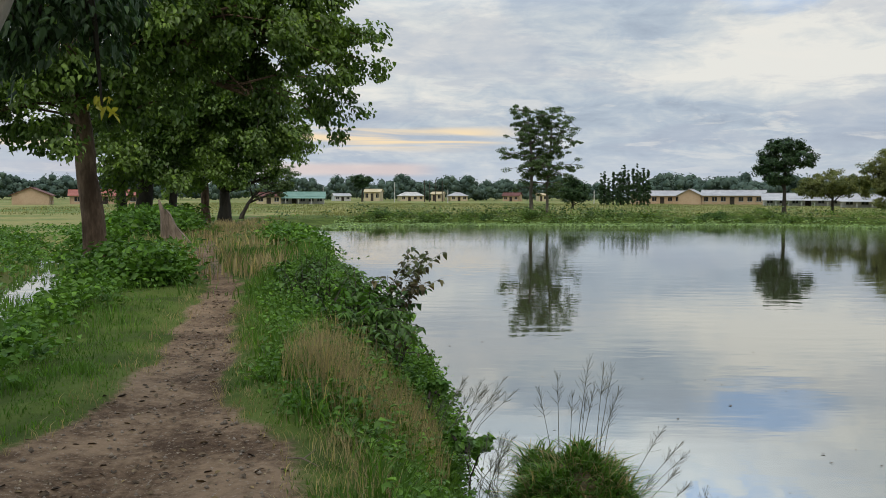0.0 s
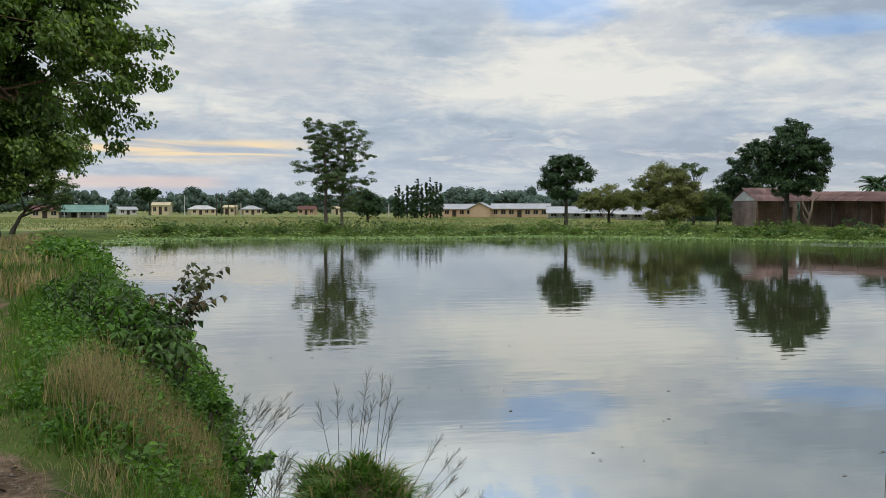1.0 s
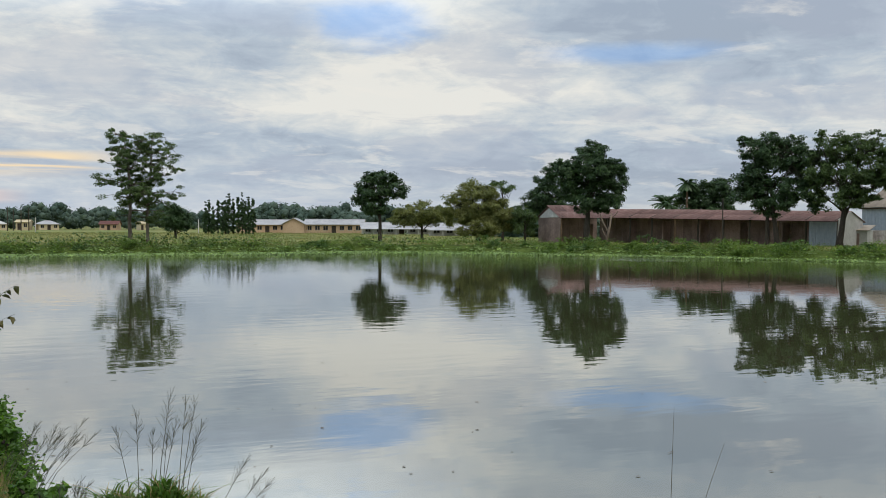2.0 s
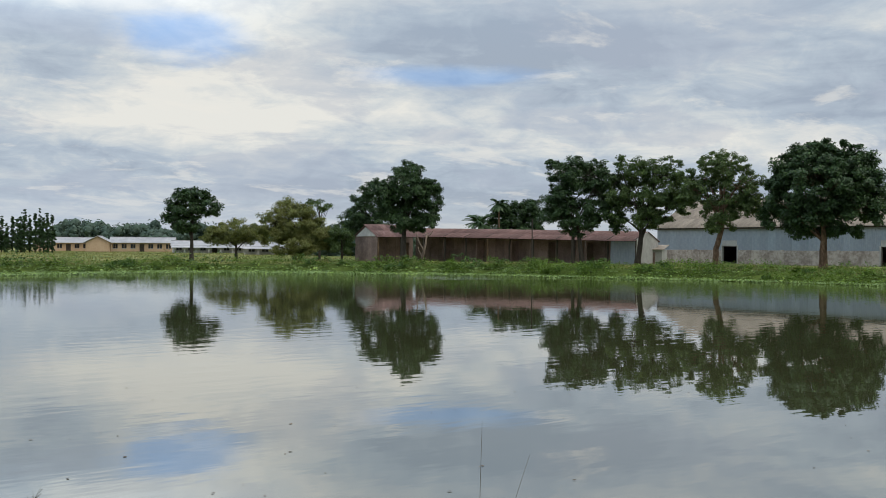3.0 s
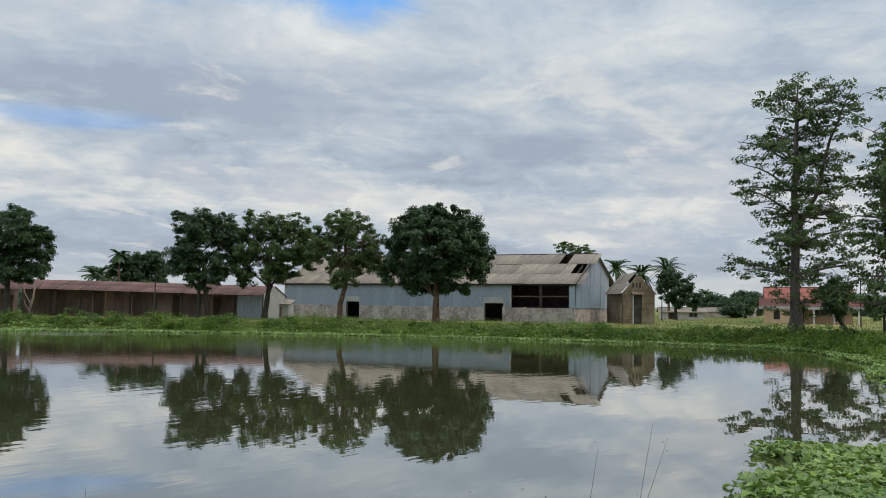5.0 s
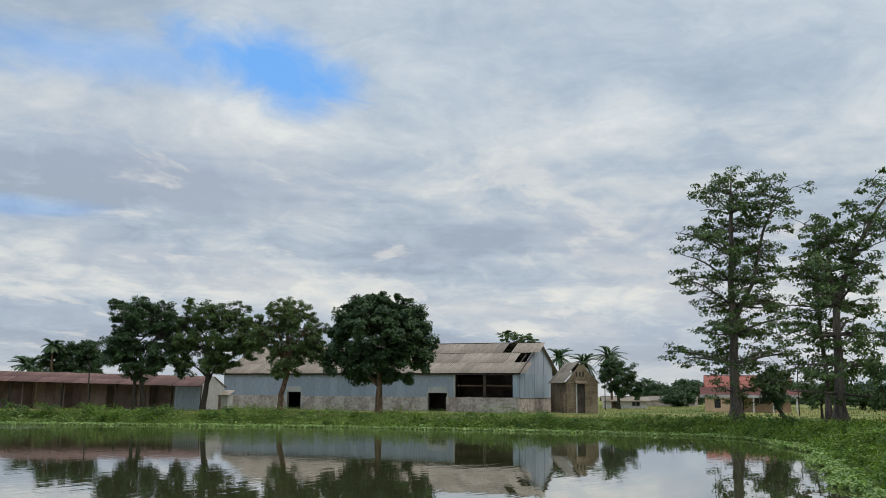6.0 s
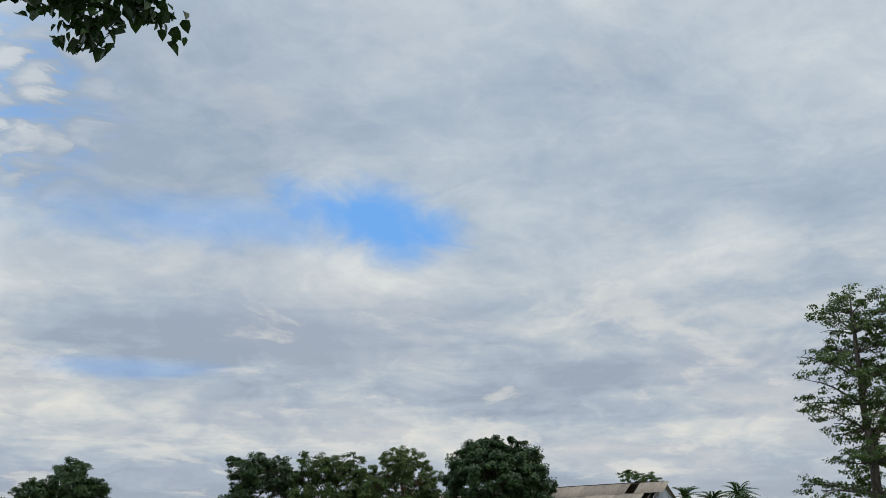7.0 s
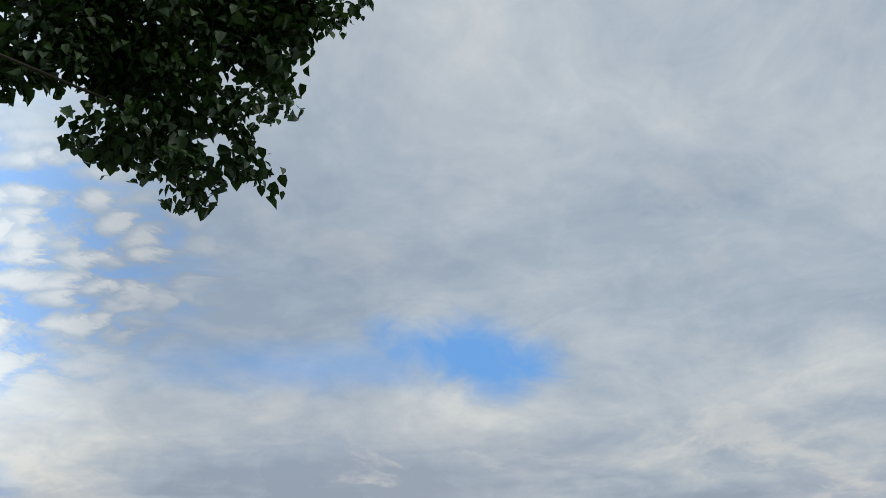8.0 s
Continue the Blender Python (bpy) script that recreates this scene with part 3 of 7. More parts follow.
def tree(name, place, label, trunk, lobes, clumps=120, per=60, size=0.55, leaf=0.26, mat=None, bark=None, seed=1, limbs=9, shell=0.55, flatness=0.6, droop=0.2,
         category="tree", group="", aspect=0.5, shape="plain", flare=1.5, twigs=True, low=0.0, limb_bark=None):
    """trunk: polyline of (x, y, z, radius) from the base; limbs run from it to clumps of the crown. Local metres."""
    rng = np.random.default_rng(seed)
    rnd = random.Random(seed)
    ob = thing(name, place, label, category, group)
    pts = [Vector(p[:3]) for p in trunk]
    rad = [p[3] for p in trunk]
    bm = bmesh.new()
    fine, fr = [], []
    for a, b, ra, rb in zip(pts, pts[1:], rad, rad[1:]):
        for k in range(4):
            t = k / 4
            fine.append(a.lerp(b, t) + Vector((rnd.uniform(-1, 1), rnd.uniform(-1, 1), 0)) * ra * 0.12)
            fr.append(ra + (rb - ra) * t)
    fine.append(pts[-1]), fr.append(rad[-1])
    fr[0] *= flare
    fr[1] *= 1 + (flare - 1) * 0.25
    fine[0] = fine[0] - Vector((0, 0, 0.35))
    tube(bm, fine, fr, 10, 0.08, rnd)
    part("trunk", bm, bark or BARK_DARK, ob, smooth=True)
    cl, out = clump_points(rng, lobes, clumps, shell)
    zs = [p.z for p in fine]
    chosen = rng.choice(len(cl), min(limbs, len(cl)), replace=False)
    forks = []
    for k in chosen:
        end = Vector(cl[k])
        start_z = min(max(end.z - rnd.uniform(0.25, 0.6) * max(end.z - low, 0.5), zs[len(zs) // 3] + low), zs[-1])
        i = min(range(len(zs)), key=lambda q: abs(zs[q] - start_z))
        a = fine[i]
        r0 = fr[i] * 0.55
        mid = a.lerp(end, 0.5) + Vector((rnd.uniform(-.3, .3), rnd.uniform(-.3, .3), rnd.uniform(0.0, 0.35))) * (end - a).length * 0.25
        bm = bmesh.new()
        tube(bm, [a, a.lerp(mid, 0.55) + Vector((0, 0, 0.03)), mid, mid.lerp(end, 0.5), end], [r0, r0 * 0.8, r0 * 0.6, r0 * 0.4, 0.012], 6)
        forks.append((mid, end, r0))
        part("limb", bm, limb_bark or bark or BARK_DARK, ob, smooth=True)
    if twigs and forks:
        bm = bmesh.new()
        for c in cl[::2]:
            c = Vector(c)
            m, e, r0 = min(forks, key=lambda q: (q[0] - c).length + (q[1] - c).length)
            s = m.lerp(e, rnd.uniform(0.1, 0.8))
            tube(bm, [s, s.lerp(c, 0.5) + Vector((0, 0, (c - s).length * 0.08)), c], [max(r0 * 0.3, 0.015), max(r0 * 0.2, 0.012), 0.006], 4)
        tagged(part("twig", bm, limb_bark or bark or BARK_DARK, ob), kind="stuff")
    cl = np.vstack([cl, cl + rng.uniform(-1, 1, cl.shape) * size * 0.9])
    hang("crown", crown_mesh(rng, cl, np.vstack([out, out]), per, size, leaf, flatness, droop, aspect, shape), mat or LEAF_DARK, ob)
    return ob


def straight(h, r, lean=(0.0, 0.0), top=0.35):
    return [(0, 0, 0, r), (lean[0] * 0.4, lean[1] * 0.4, h * 0.35, r * 0.85), (lean[0], lean[1], h, r * top)]


def placed(azimuth, distance):
    p = at(azimuth, distance)
    p.z = seat(p.x, p.y)
    return p


def facing(azimuth, right, away, up):
    """Local offset given as metres to the right of, away from and above the line of sight at an azimuth."""
    a = radians(azimuth)
    return (right * math.cos(a) + away * math.sin(a), -right * math.sin(a) + away * math.cos(a), up)


def lobes_at(azimuth, rows):
    """Crown ellipsoids as (right, away, up, half width, half height)."""
    return [(*facing(azimuth, r, a, u), w, w, hh) for r, a, u, w, hh in rows]


# the row on the far banks
tree("round_topped_tree", placed(20.3, 100), "dense dark-green tree with a flat wide crown", straight(4.6, 0.22),
     lobes_at(20.3, [(0, 0, 5.9, 2.5, 1.5), (-1.9, 0, 4.9, 1.1, 0.8), (1.7, 0, 5.8, 1.3, 1.0), (-0.8, 0, 3.9, 1.7, 0.9), (0.2, 0, 6.9, 1.7, 0.7)]), 120, 80, 0.50, 0.24, LEAF_DARK, seed=13, shell=0.5)
tree("spreading_olive_tree", placed(26.4, 102.5), "wide low tree with olive-yellow foliage to the ground", straight(4.0, 0.25),
     lobes_at(26.4, [(0, 0, 4.5, 3.0, 2.0), (-2.3, 0, 3.8, 1.9, 1.4), (2.3, 0, 3.0, 2.0, 1.9), (0.4, 0, 2.2, 3.4, 1.5), (-1.2, 0, 5.9, 1.7, 0.8), (1.2, 0, 5.6, 1.6, 0.9)]), 290, 85, 0.55, 0.20, LEAF_OLIVE, seed=14, shell=0.5)
tree("sparse_tree", placed(27.9, 112), "thin-crowned tree rising behind the olive tree", straight(6.0, 0.15), lobes_at(27.9, [(0, 0, 6.7, 1.6, 0.9)]), 16, 40, 0.45, 0.25, LEAF_MID, seed=15)
tree("spreading_olive_tree", placed(22.9, 116), "pale olive bushy tree beside the long low buildings", straight(3.0, 0.18),
     lobes_at(22.9, [(0, 0, 3.3, 3.0, 1.4), (-2.4, 0, 2.7, 1.6, 1.0), (2.3, 0, 3.0, 1.8, 1.2)]), 130, 65, 0.55, 0.22, LEAF_OLIVE, seed=16)
tree("spreading_tree", placed(33.1, 89.4), "large dark-green tree with an uneven crown", straight(5.5, 0.30, (0.3, 0.3)),
     lobes_at(33.1, [(0.2, 0, 7.2, 2.8, 2.0), (2.0, 0, 6.4, 1.7, 1.8), (-2.3, 0, 6.6, 2.0, 1.6), (0.5, 0, 8.9, 1.5, 0.8), (2.6, 0, 4.6, 1.2, 0.9), (0.2, 0, 4.4, 2.2, 1.2), (3.1, 0, 7.4, 0.8, 0.6), (1.2, 0, 3.8, 1.6, 0.8), (-1.0, 0, 5.2, 1.6, 1.2), (3.5, 0, 5.6, 0.8, 0.8)]),
     350, 76, 0.44, 0.22, LEAF_DARK, seed=17, shell=0.4, low=2.2)
tree("spreading_tree", placed(30.6, 109), "blue-green tree behind the large dark one", straight(4.5, 0.25), lobes_at(31.3, [(0.6, 0, 6.0, 2.6, 2.4), (-0.9, 0, 4.4, 1.9, 2.0), (-2.6, 0, 3.0, 1.5, 1.6), (1.6, 0, 4.4, 2.0, 1.8)]), 190, 75, 0.50, 0.22, LEAF_DARK, seed=18)
tree("bushy_tree", placed(29.3, 101), "small mid-green tree beside the open shed", straight(2.5, 0.14), lobes_at(29.3, [(0, 0, 2.4, 1.4, 1.5)]), 45, 60, 0.45, 0.2, LEAF_MID, seed=19)
tree("row_tree", placed(44.2, 88.3), "tall dark tree with two trunks and a ragged crown", straight(6.2, 0.24, facing(44, -0.8, 0, 0)[:2]),
     lobes_at(44.2, [(-1.0, 0, 8.6, 2.4, 1.7), (1.0, 0, 8.2, 2.2, 1.7), (-1.9, 0, 6.2, 1.8, 1.6), (1.2, 0, 5.2, 2.2, 1.6), (-0.4, 0, 4.0, 1.9, 1.1), (2.8, 0, 4.2, 1.0, 0.9), (-2.8, 0, 9.6, 0.7, 0.6), (-2.6, 0, 4.9, 1.5, 1.2), (2.8, 0, 6.6, 1.5, 1.6)]),
     360, 62, 0.42, 0.22, LEAF_DARK, seed=20, shell=0.3, low=2.0, group="trees along the far bank")
tree("row_tree", placed(43.6, 88.6), "second slim trunk of a paired dark tree", straight(5.2, 0.2), lobes_at(43.6, [(-1.2, 0, 6.0, 1.5, 1.6)]), 26, 60, 0.50, 0.26, LEAF_DARK, seed=21, group="trees along the far bank")
tree("row_tree", placed(47.5, 87.4), "forked dark trunk under a thinning green crown", straight(6.0, 0.28, facing(47, 0.5, 0, 0)[:2]),
     lobes_at(48.2, [(-0.4, 0, 8.8, 2.3, 1.5), (2.4, 0, 8.6, 2.0, 1.5), (1.0, 0, 6.4, 2.7, 1.8), (0.7, 0, 4.4, 1.8, 1.1), (3.2, 0, 7.2, 1.3, 1.4), (-1.6, 0, 6.6, 1.6, 1.6), (2.6, 0, 5.2, 1.5, 1.2), (-1.8, 0, 4.8, 1.4, 1.1), (3.9, 0, 6.0, 1.2, 1.3)]), 350, 54, 0.40, 0.21, LEAF_MID, BARK_DARK, 22, 12, 0.25, group="trees along the far bank")
tree("row_tree", placed(52.0, 84.6), "leaning pale trunk under a gappy green crown", [(0, 0, 0, 0.27), (*facing(52, 0.1, 0, 1.6), 0.24), (*facing(52, 0.6, 0, 3.6), 0.2), (*facing(52, 0.4, 0, 7.5), 0.08)],
     lobes_at(52.4, [(0.6, 0, 8.8, 2.5, 1.5), (-1.3, 0, 7.4, 1.9, 1.6), (2.2, 0, 7.0, 2.0, 1.9), (0.7, 0, 5.2, 2.0, 1.5), (0.4, 0, 3.9, 1.6, 0.8), (-2.2, 0, 6.4, 1.4, 1.4), (3.0, 0, 5.6, 1.4, 1.4)]), 310, 54, 0.40, 0.21, LEAF_LIGHT, BARK, 23, 14, 0.2, group="trees along the far bank")
tree("mango_tree", placed(58.0, 80.9), "dense dome-shaped dark-green tree on a short trunk", straight(4.5, 0.33),
     lobes_at(57.9, [(0, 0, 7.0, 4.3, 2.6), (0.2, 0, 8.6, 3.2, 1.6), (-2.6, 0, 6.0, 2.2, 2.1), (2.8, 0, 6.2, 2.1, 2.0), (-3.9, 0, 4.6, 1.2, 1.2), (-0.6, 0, 4.2, 2.6, 1.5), (1.6, 0, 4.2, 2.3, 1.3), (3.6, 0, 5.0, 1.1, 1.2), (0, 0, 9.6, 1.9, 0.7), (2.3, 0, 8.2, 1.9, 1.4), (-2.1, 0, 8.2, 2.0, 1.4)]),
     430, 110, 0.52, 0.26, LEAF_DARK, BARK, 24, 12, 0.68, 0.7)


def tall_tree(name, place, label, stems, seed, mat=LEAF_MID, group="tall trees by the corner", roots=True, per=44, size=0.52, leaf=0.21, flat=0.42):
    """A silk-cotton tree: stems with long boughs, each carrying loose pads of leaves. A stem: its line (x, y, z, radius), its tiers (height, reach, rise), its boughs."""
    rng = np.random.default_rng(seed)
    rnd = random.Random(seed)
    ob = thing(name, place, label, "tree", group)
    pads, outs = [], []
    for number, (line, tiers, boughs) in enumerate(stems):
        pts = [Vector(p[:3]) for p in line]
        rad = [p[3] for p in line]
        bm = bmesh.new()
        fine = [a.lerp(b, k / 3) + Vector((rnd.uniform(-1, 1), rnd.uniform(-1, 1), 0)) * 0.05 for a, b in zip(pts, pts[1:]) for k in range(3)] + [pts[-1]]
        fr = [ra + (rb - ra) * k / 3 for ra, rb in zip(rad, rad[1:]) for k in range(3)] + [rad[-1]]
        fine[0] = fine[0] - Vector((0, 0, 0.4))
        tube(bm, fine, fr, 12, 0.06, rnd)
        if number == 0 and roots:
            for k in range(5):
                t = k * 1.3 + seed
                root = Vector((math.cos(t), math.sin(t), 0))
                tube(bm, [root * rad[0] * 1.7 - Vector((0, 0, 0.3)), root * rad[0] * 0.8 + Vector((0, 0, 0.6)), Vector((0, 0, 2.2))], [0.16, 0.15, 0.05], 6)
        part("trunk" if number == 0 else "stem", bm, BARK_GREY, ob, smooth=True)
        zs = [q[0] for q in tiers]
        for k in range(boughs):
            z = zs[0] + (zs[-1] - zs[0]) * ((k + rnd.uniform(-0.8, 0.8)) / boughs)
            reach = float(np.interp(z, zs, [q[1] for q in tiers]))
            t = k * 2.39996 + rnd.uniform(-0.5, 0.5)
            d = Vector((math.cos(t), math.sin(t), 0))
            L = reach * rnd.choice((0.45, 0.7, 0.9, 1.05))
            tilt = float(np.interp(z, zs, [q[2] for q in tiers])) + rnd.uniform(-0.15, 0.30)
            i = min(range(len(fine)), key=lambda q: abs(fine[q].z - z))
            a = fine[i].copy()
            m = a + d * L * 0.5 + Vector((rnd.uniform(-.25, .25), rnd.uniform(-.25, .25), tilt * L * 0.75))
            e = a + d * L + Vector((0, 0, tilt * L))
            bm = bmesh.new()
            r0 = max(0.03, min(fr[i] * 0.45, 0.04 + L * 0.016))
            tube(bm, [a, a.lerp(m, 0.6), m, m.lerp(e, 0.5) + Vector((0, 0, 0.08)), e], [r0, r0 * 0.8, r0 * 0.62, r0 * 0.42, 0.015], 6)
            for q in range(int(2 + L * 2.2)):
                s = a.lerp(m, rnd.uniform(0.6, 1)) if rnd.random() < 0.25 else m.lerp(e, rnd.random())
                end = s + Vector((rnd.uniform(-1, 1), rnd.uniform(-1, 1), rnd.uniform(-0.75, 0.6))) * 0.9
                tube(bm, [s, s.lerp(end, 0.5) + Vector((0, 0, 0.06)), end], [0.02, 0.014, 0.008], 4)
                pads.append(end), outs.append(d)
            part("limb", bm, BARK_GREY, ob, smooth=True)
    cl, out = np.array(pads), np.array(outs)
    hang("crown", crown_mesh(rng, cl, out, per, size, leaf, flat, 0.35, 0.55), mat, ob)
    return ob


tall_tree("twin_trunk_tree", placed(5.45, 92.5), "tall airy light-green tree with two slim trunks", [
    ([(0, 0, 0, 0.22), (0, 0, 2.0, 0.17), (*facing(5.5, 0.1, 0, 5.5), 0.13), (*facing(5.5, -0.5, 0, 10.0), 0.03)], [(3.6, 3.0, 0.0), (4.6, 3.0, 0.05), (7.0, 2.8, 0.15), (9.0, 2.3, 0.15), (10.0, 1.6, 0.1)], 36),
    ([(*facing(5.5, 1.6, 0.6, -0.3), 0.17), (*facing(5.5, 1.6, 0.6, 2.5), 0.13), (*facing(5.5, 1.9, 0.4, 6.0), 0.10), (*facing(5.5, 2.0, 0.2, 9.7), 0.03)], [(2.8, 2.4, 0.0), (5.0, 3.0, 0.05), (7.5, 2.9, 0.15), (9.7, 1.9, 0.1)], 32)],
    11, LEAF_MID, "trees along the far bank", False, 84, 0.42, 0.17, 0.5)
tall_tree("silk_cotton_tree", placed(79.3, 66), "very tall straight tree with tiered leafy boughs", [
    ([(0, 0, 0, 0.50), (0, 0, 2.0, 0.33), (*facing(79, 0.0, 0, 8.0), 0.23), (*facing(79, 0.1, 0, 13.0), 0.16), (*facing(79, 0.3, 0, 17.0), 0.04)], [(2.5, 4.0, -0.02), (5.0, 4.6, 0.0), (8.5, 4.3, 0.1), (12.0, 3.6, 0.2), (15.0, 2.8, 0.2), (17.0, 1.5, 0.2)], 66),
    ([(*facing(79, 0.0, 0, 6.5), 0.16), (*facing(79, 1.4, 0, 9.5), 0.13), (*facing(79, 2.2, 0, 13.0), 0.09), (*facing(79, 3.6, 0, 16.4), 0.03)], [(8.5, 1.8, 0.0), (12.0, 2.2, 0.1), (16.4, 1.5, 0.15)], 18)], 31)
tall_tree("silk_cotton_tree", placed(84.9, 58), "tall forked tree with grey bole and open crown", [
    ([(0, 0, 0, 0.44), (0, 0, 2.0, 0.28), (*facing(85, 0.1, 0, 7.0), 0.19), (*facing(85, -0.2, 0, 10.0), 0.12), (*facing(85, -0.9, 0, 11.6), 0.04)], [(2.3, 3.8, 0.0), (5.5, 3.8, 0.05), (8.5, 3.5, 0.15), (11.6, 1.8, 0.25)], 42),
    ([(*facing(85, 0.1, 0, 7.0), 0.18), (*facing(85, 1.2, 0, 10.0), 0.13), (*facing(85, 2.6, 0, 12.6), 0.08), (*facing(85, 3.8, 0, 14.0), 0.03)], [(7.4, 2.0, 0.1), (11.0, 2.4, 0.2), (14.0, 1.5, 0.3)], 20)], 37)
tall_tree("silk_cotton_tree", placed(84.3, 60), "slender dark companion trunk beside the forked tree", [
    ([(0, 0, 0, 0.17), (0, 0, 3.0, 0.13), (*facing(84, -0.3, 0, 7.0), 0.11), (*facing(84, -0.2, 0, 9.0), 0.04)], [(4.6, 1.8, 0.1), (7.0, 2.0, 0.1), (9.0, 1.3, 0.3)], 11)], 41)
tree("bushy_tree", placed(82.1, 70), "small dark tree with a slanting forked trunk", [(0, 0, 0, 0.16), (*facing(82, -0.8, 0, 1.4), 0.13), (*facing(82, -1.0, 0, 3.2), 0.05)],
     lobes_at(82, [(-0.9, 0, 3.0, 1.2, 1.1), (-0.6, 0, 1.9, 1.1, 0.7)]), 50, 66, 0.42, 0.2, LEAF_DARK, seed=43)
tree("bushy_tree", placed(83.9, 84), "rounded green bush behind the tall trees", straight(2.0, 0.12), lobes_at(84, [(0, 0, 2.2, 1.5, 1.5)]), 45, 60, 0.42, 0.2, LEAF_MID, seed=44)
tree("bushy_tree", placed(87.5, 52), "green saplings under the tall trees", straight(3.5, 0.1), lobes_at(87.5, [(0.3, 0, 3.9, 1.8, 1.6), (0.8, 0, 1.6, 1.4, 1.2)]), 60, 55, 0.42, 0.2, LEAF_MID, seed=45)
tree("umbrella_tree", placed(66.4, 135), "thin flat-topped tree behind the barn roof", straight(9.0, 0.2), lobes_at(66.4, [(0, 0, 9.9, 3.0, 0.5), (1.6, 0, 9.0, 2.2, 0.4), (-0.8, 0, 10.6, 1.5, 0.4)]), 42, 40, 0.5, 0.3, LEAF_MID, seed=46, limbs=12, flatness=0.3)
tree("broadleaf_tree", placed(72.5, 128), "dark rounded tree under the coconut palms", straight(3.0, 0.25), lobes_at(72.5, [(0, 0, 4.3, 2.4, 2.2), (1.2, 0, 2.9, 2.0, 1.5), (-0.9, 0, 5.6, 1.4, 1.1)]), 120, 66, 0.5, 0.28, LEAF_DARK, seed=47)
for k, (a, d, w, h) in enumerate([(75.0, 210, 4.5, 4.2), (76.2, 190, 4.0, 4.6), (75.9, 170, 2.5, 2.6), (77.3, 230, 6.0, 5.0), (86.0, 160, 4.0, 3.0)]):
    tree("broadleaf_tree", placed(a, d), "distant dark-green rounded tree", straight(h * 0.5, 0.25), lobes_at(a, [(0, 0, h * 0.65, w, h * 0.38), (w * 0.4, 0, h * 0.45, w * 0.6, h * 0.35)]), 70, 45, 0.8, 0.45, LEAF_DARK, seed=50 + k, limbs=4, twigs=False)
tree("broadleaf_tree", placed(40.1, 119), "leafy tree between palms behind the shed", straight(4.6, 0.2), lobes_at(40.1, [(-2.2, 0, 4.9, 1.9, 2.0), (-0.4, 0, 5.7, 2.3, 2.0), (1.7, 0, 6.3, 1.7, 1.5), (2.6, 0, 4.9, 1.4, 1.6), (0, 0, 3.4, 2.8, 1.2)]), 250, 70, 0.5, 0.26, LEAF_DARK, seed=56, shell=0.45)


def palm(place, h, lean, label, fronds=24, length=2.6, seed=1, mat=LEAF_DARK):
    rnd = random.Random(seed)
    rng = np.random.default_rng(seed)
    ob = thing("palm_tree", place, label, "palm tree", "palms behind the buildings")
    top = Vector((lean[0], lean[1], h))
    bm = bmesh.new()
    pts = [Vector((lean[0] * t * t, lean[1] * t * t, h * t - (0.3 if t == 0 else 0))) for t in np.linspace(0, 1, 8)]
    tube(bm, pts, list(np.linspace(0.2, 0.11, 8)), 8, 0.08, rnd)
    part("trunk", bm, BARK, ob, smooth=True)
    for k in range(fronds):
        a = 2.4 * k + rnd.uniform(-.2, .2)
        rise = rnd.uniform(-0.55, 1.4)
        d = Vector((math.cos(a), math.sin(a), 0))
        rib = [top + d * length * (math.cos(rise) * t + 0.35 * max(math.sin(rise), 0.0) * t * t) + Vector((0, 0, length * (math.sin(rise) * t - 0.42 * t * t))) for t in np.linspace(0, 1, 9)]
        c, ax, no = [], [], []
        for i in range(1, 9):
            for s in (-1, 1):
                for q in (0.0, 0.33, 0.66):
                    along = (rib[i] - rib[i - 1]).normalized()
                    side = along.cross(Vector((0, 0, 1))).normalized() * s
                    direction = (side + along * 0.6 - Vector((0, 0, 0.45))).normalized()
                    c.append(rib[i - 1].lerp(rib[i], q) + direction * 0.26), ax.append(direction), no.append(along.cross(side) * s + Vector((0, 0, 0.3)))
        me = leaves_mesh("frond", np.array(c), np.array(no), np.array(ax), np.full(len(c), 0.52), np.full(len(c), 0.11), fold=0.1)
        hang("frond", me, mat, ob)
    return ob


palm(placed(69.0, 140), 7.5, (0.3, 0.2), "coconut palm with drooping fronds", 28, 2.5, 61)
palm(placed(70.4, 142), 6.9, (0.5, 0.0), "coconut palm with drooping fronds", 28, 2.4, 62)
palm(placed(72.1, 140), 7.7, (-0.3, 0.3), "coconut palm leaning above a dark tree", 30, 2.8, 63)
palm(placed(74.2, 215), 4.9, (0.0, 0.0), "small distant palm on a bare stem", 16, 2.2, 64)
palm(placed(37.8, 116), 4.6, (0.0, 0.0), "squat feathery date palm behind the shed", 34, 2.2, 65)
palm(placed(39.0, 117), 7.3, (0.0, 0.0), "slim palm rising from a leafy tree", 20, 1.25, 66)


# ---- buildings ----
def corrugated(w, l, waves=5, depth=0.035):
    """One roofing sheet: w across the waves, l along them, with a little thickness."""
    n = waves * 2 + 1
    x = np.linspace(0, w, n)
    z = np.where(np.arange(n) % 2, depth, 0.0)
    top = [(a, b, c + 0.012) for b in (0, l) for a, c in zip(x, z)]
    low = [(a, b, c) for b in (0, l) for a, c in zip(x, z)]
    bm = bmesh.new()
    tv, bv = [bm.verts.new(v) for v in top], [bm.verts.new(v) for v in low]
    for i in range(n - 1):
        bm.faces.new((tv[i], tv[i + 1], tv[n + i + 1], tv[n + i]))
        bm.faces.new((bv[i + 1], bv[i], bv[n + i], bv[n + i + 1]))
    me = bpy.data.meshes.new("sheet")
    bm.to_mesh(me), bm.free()
    return me


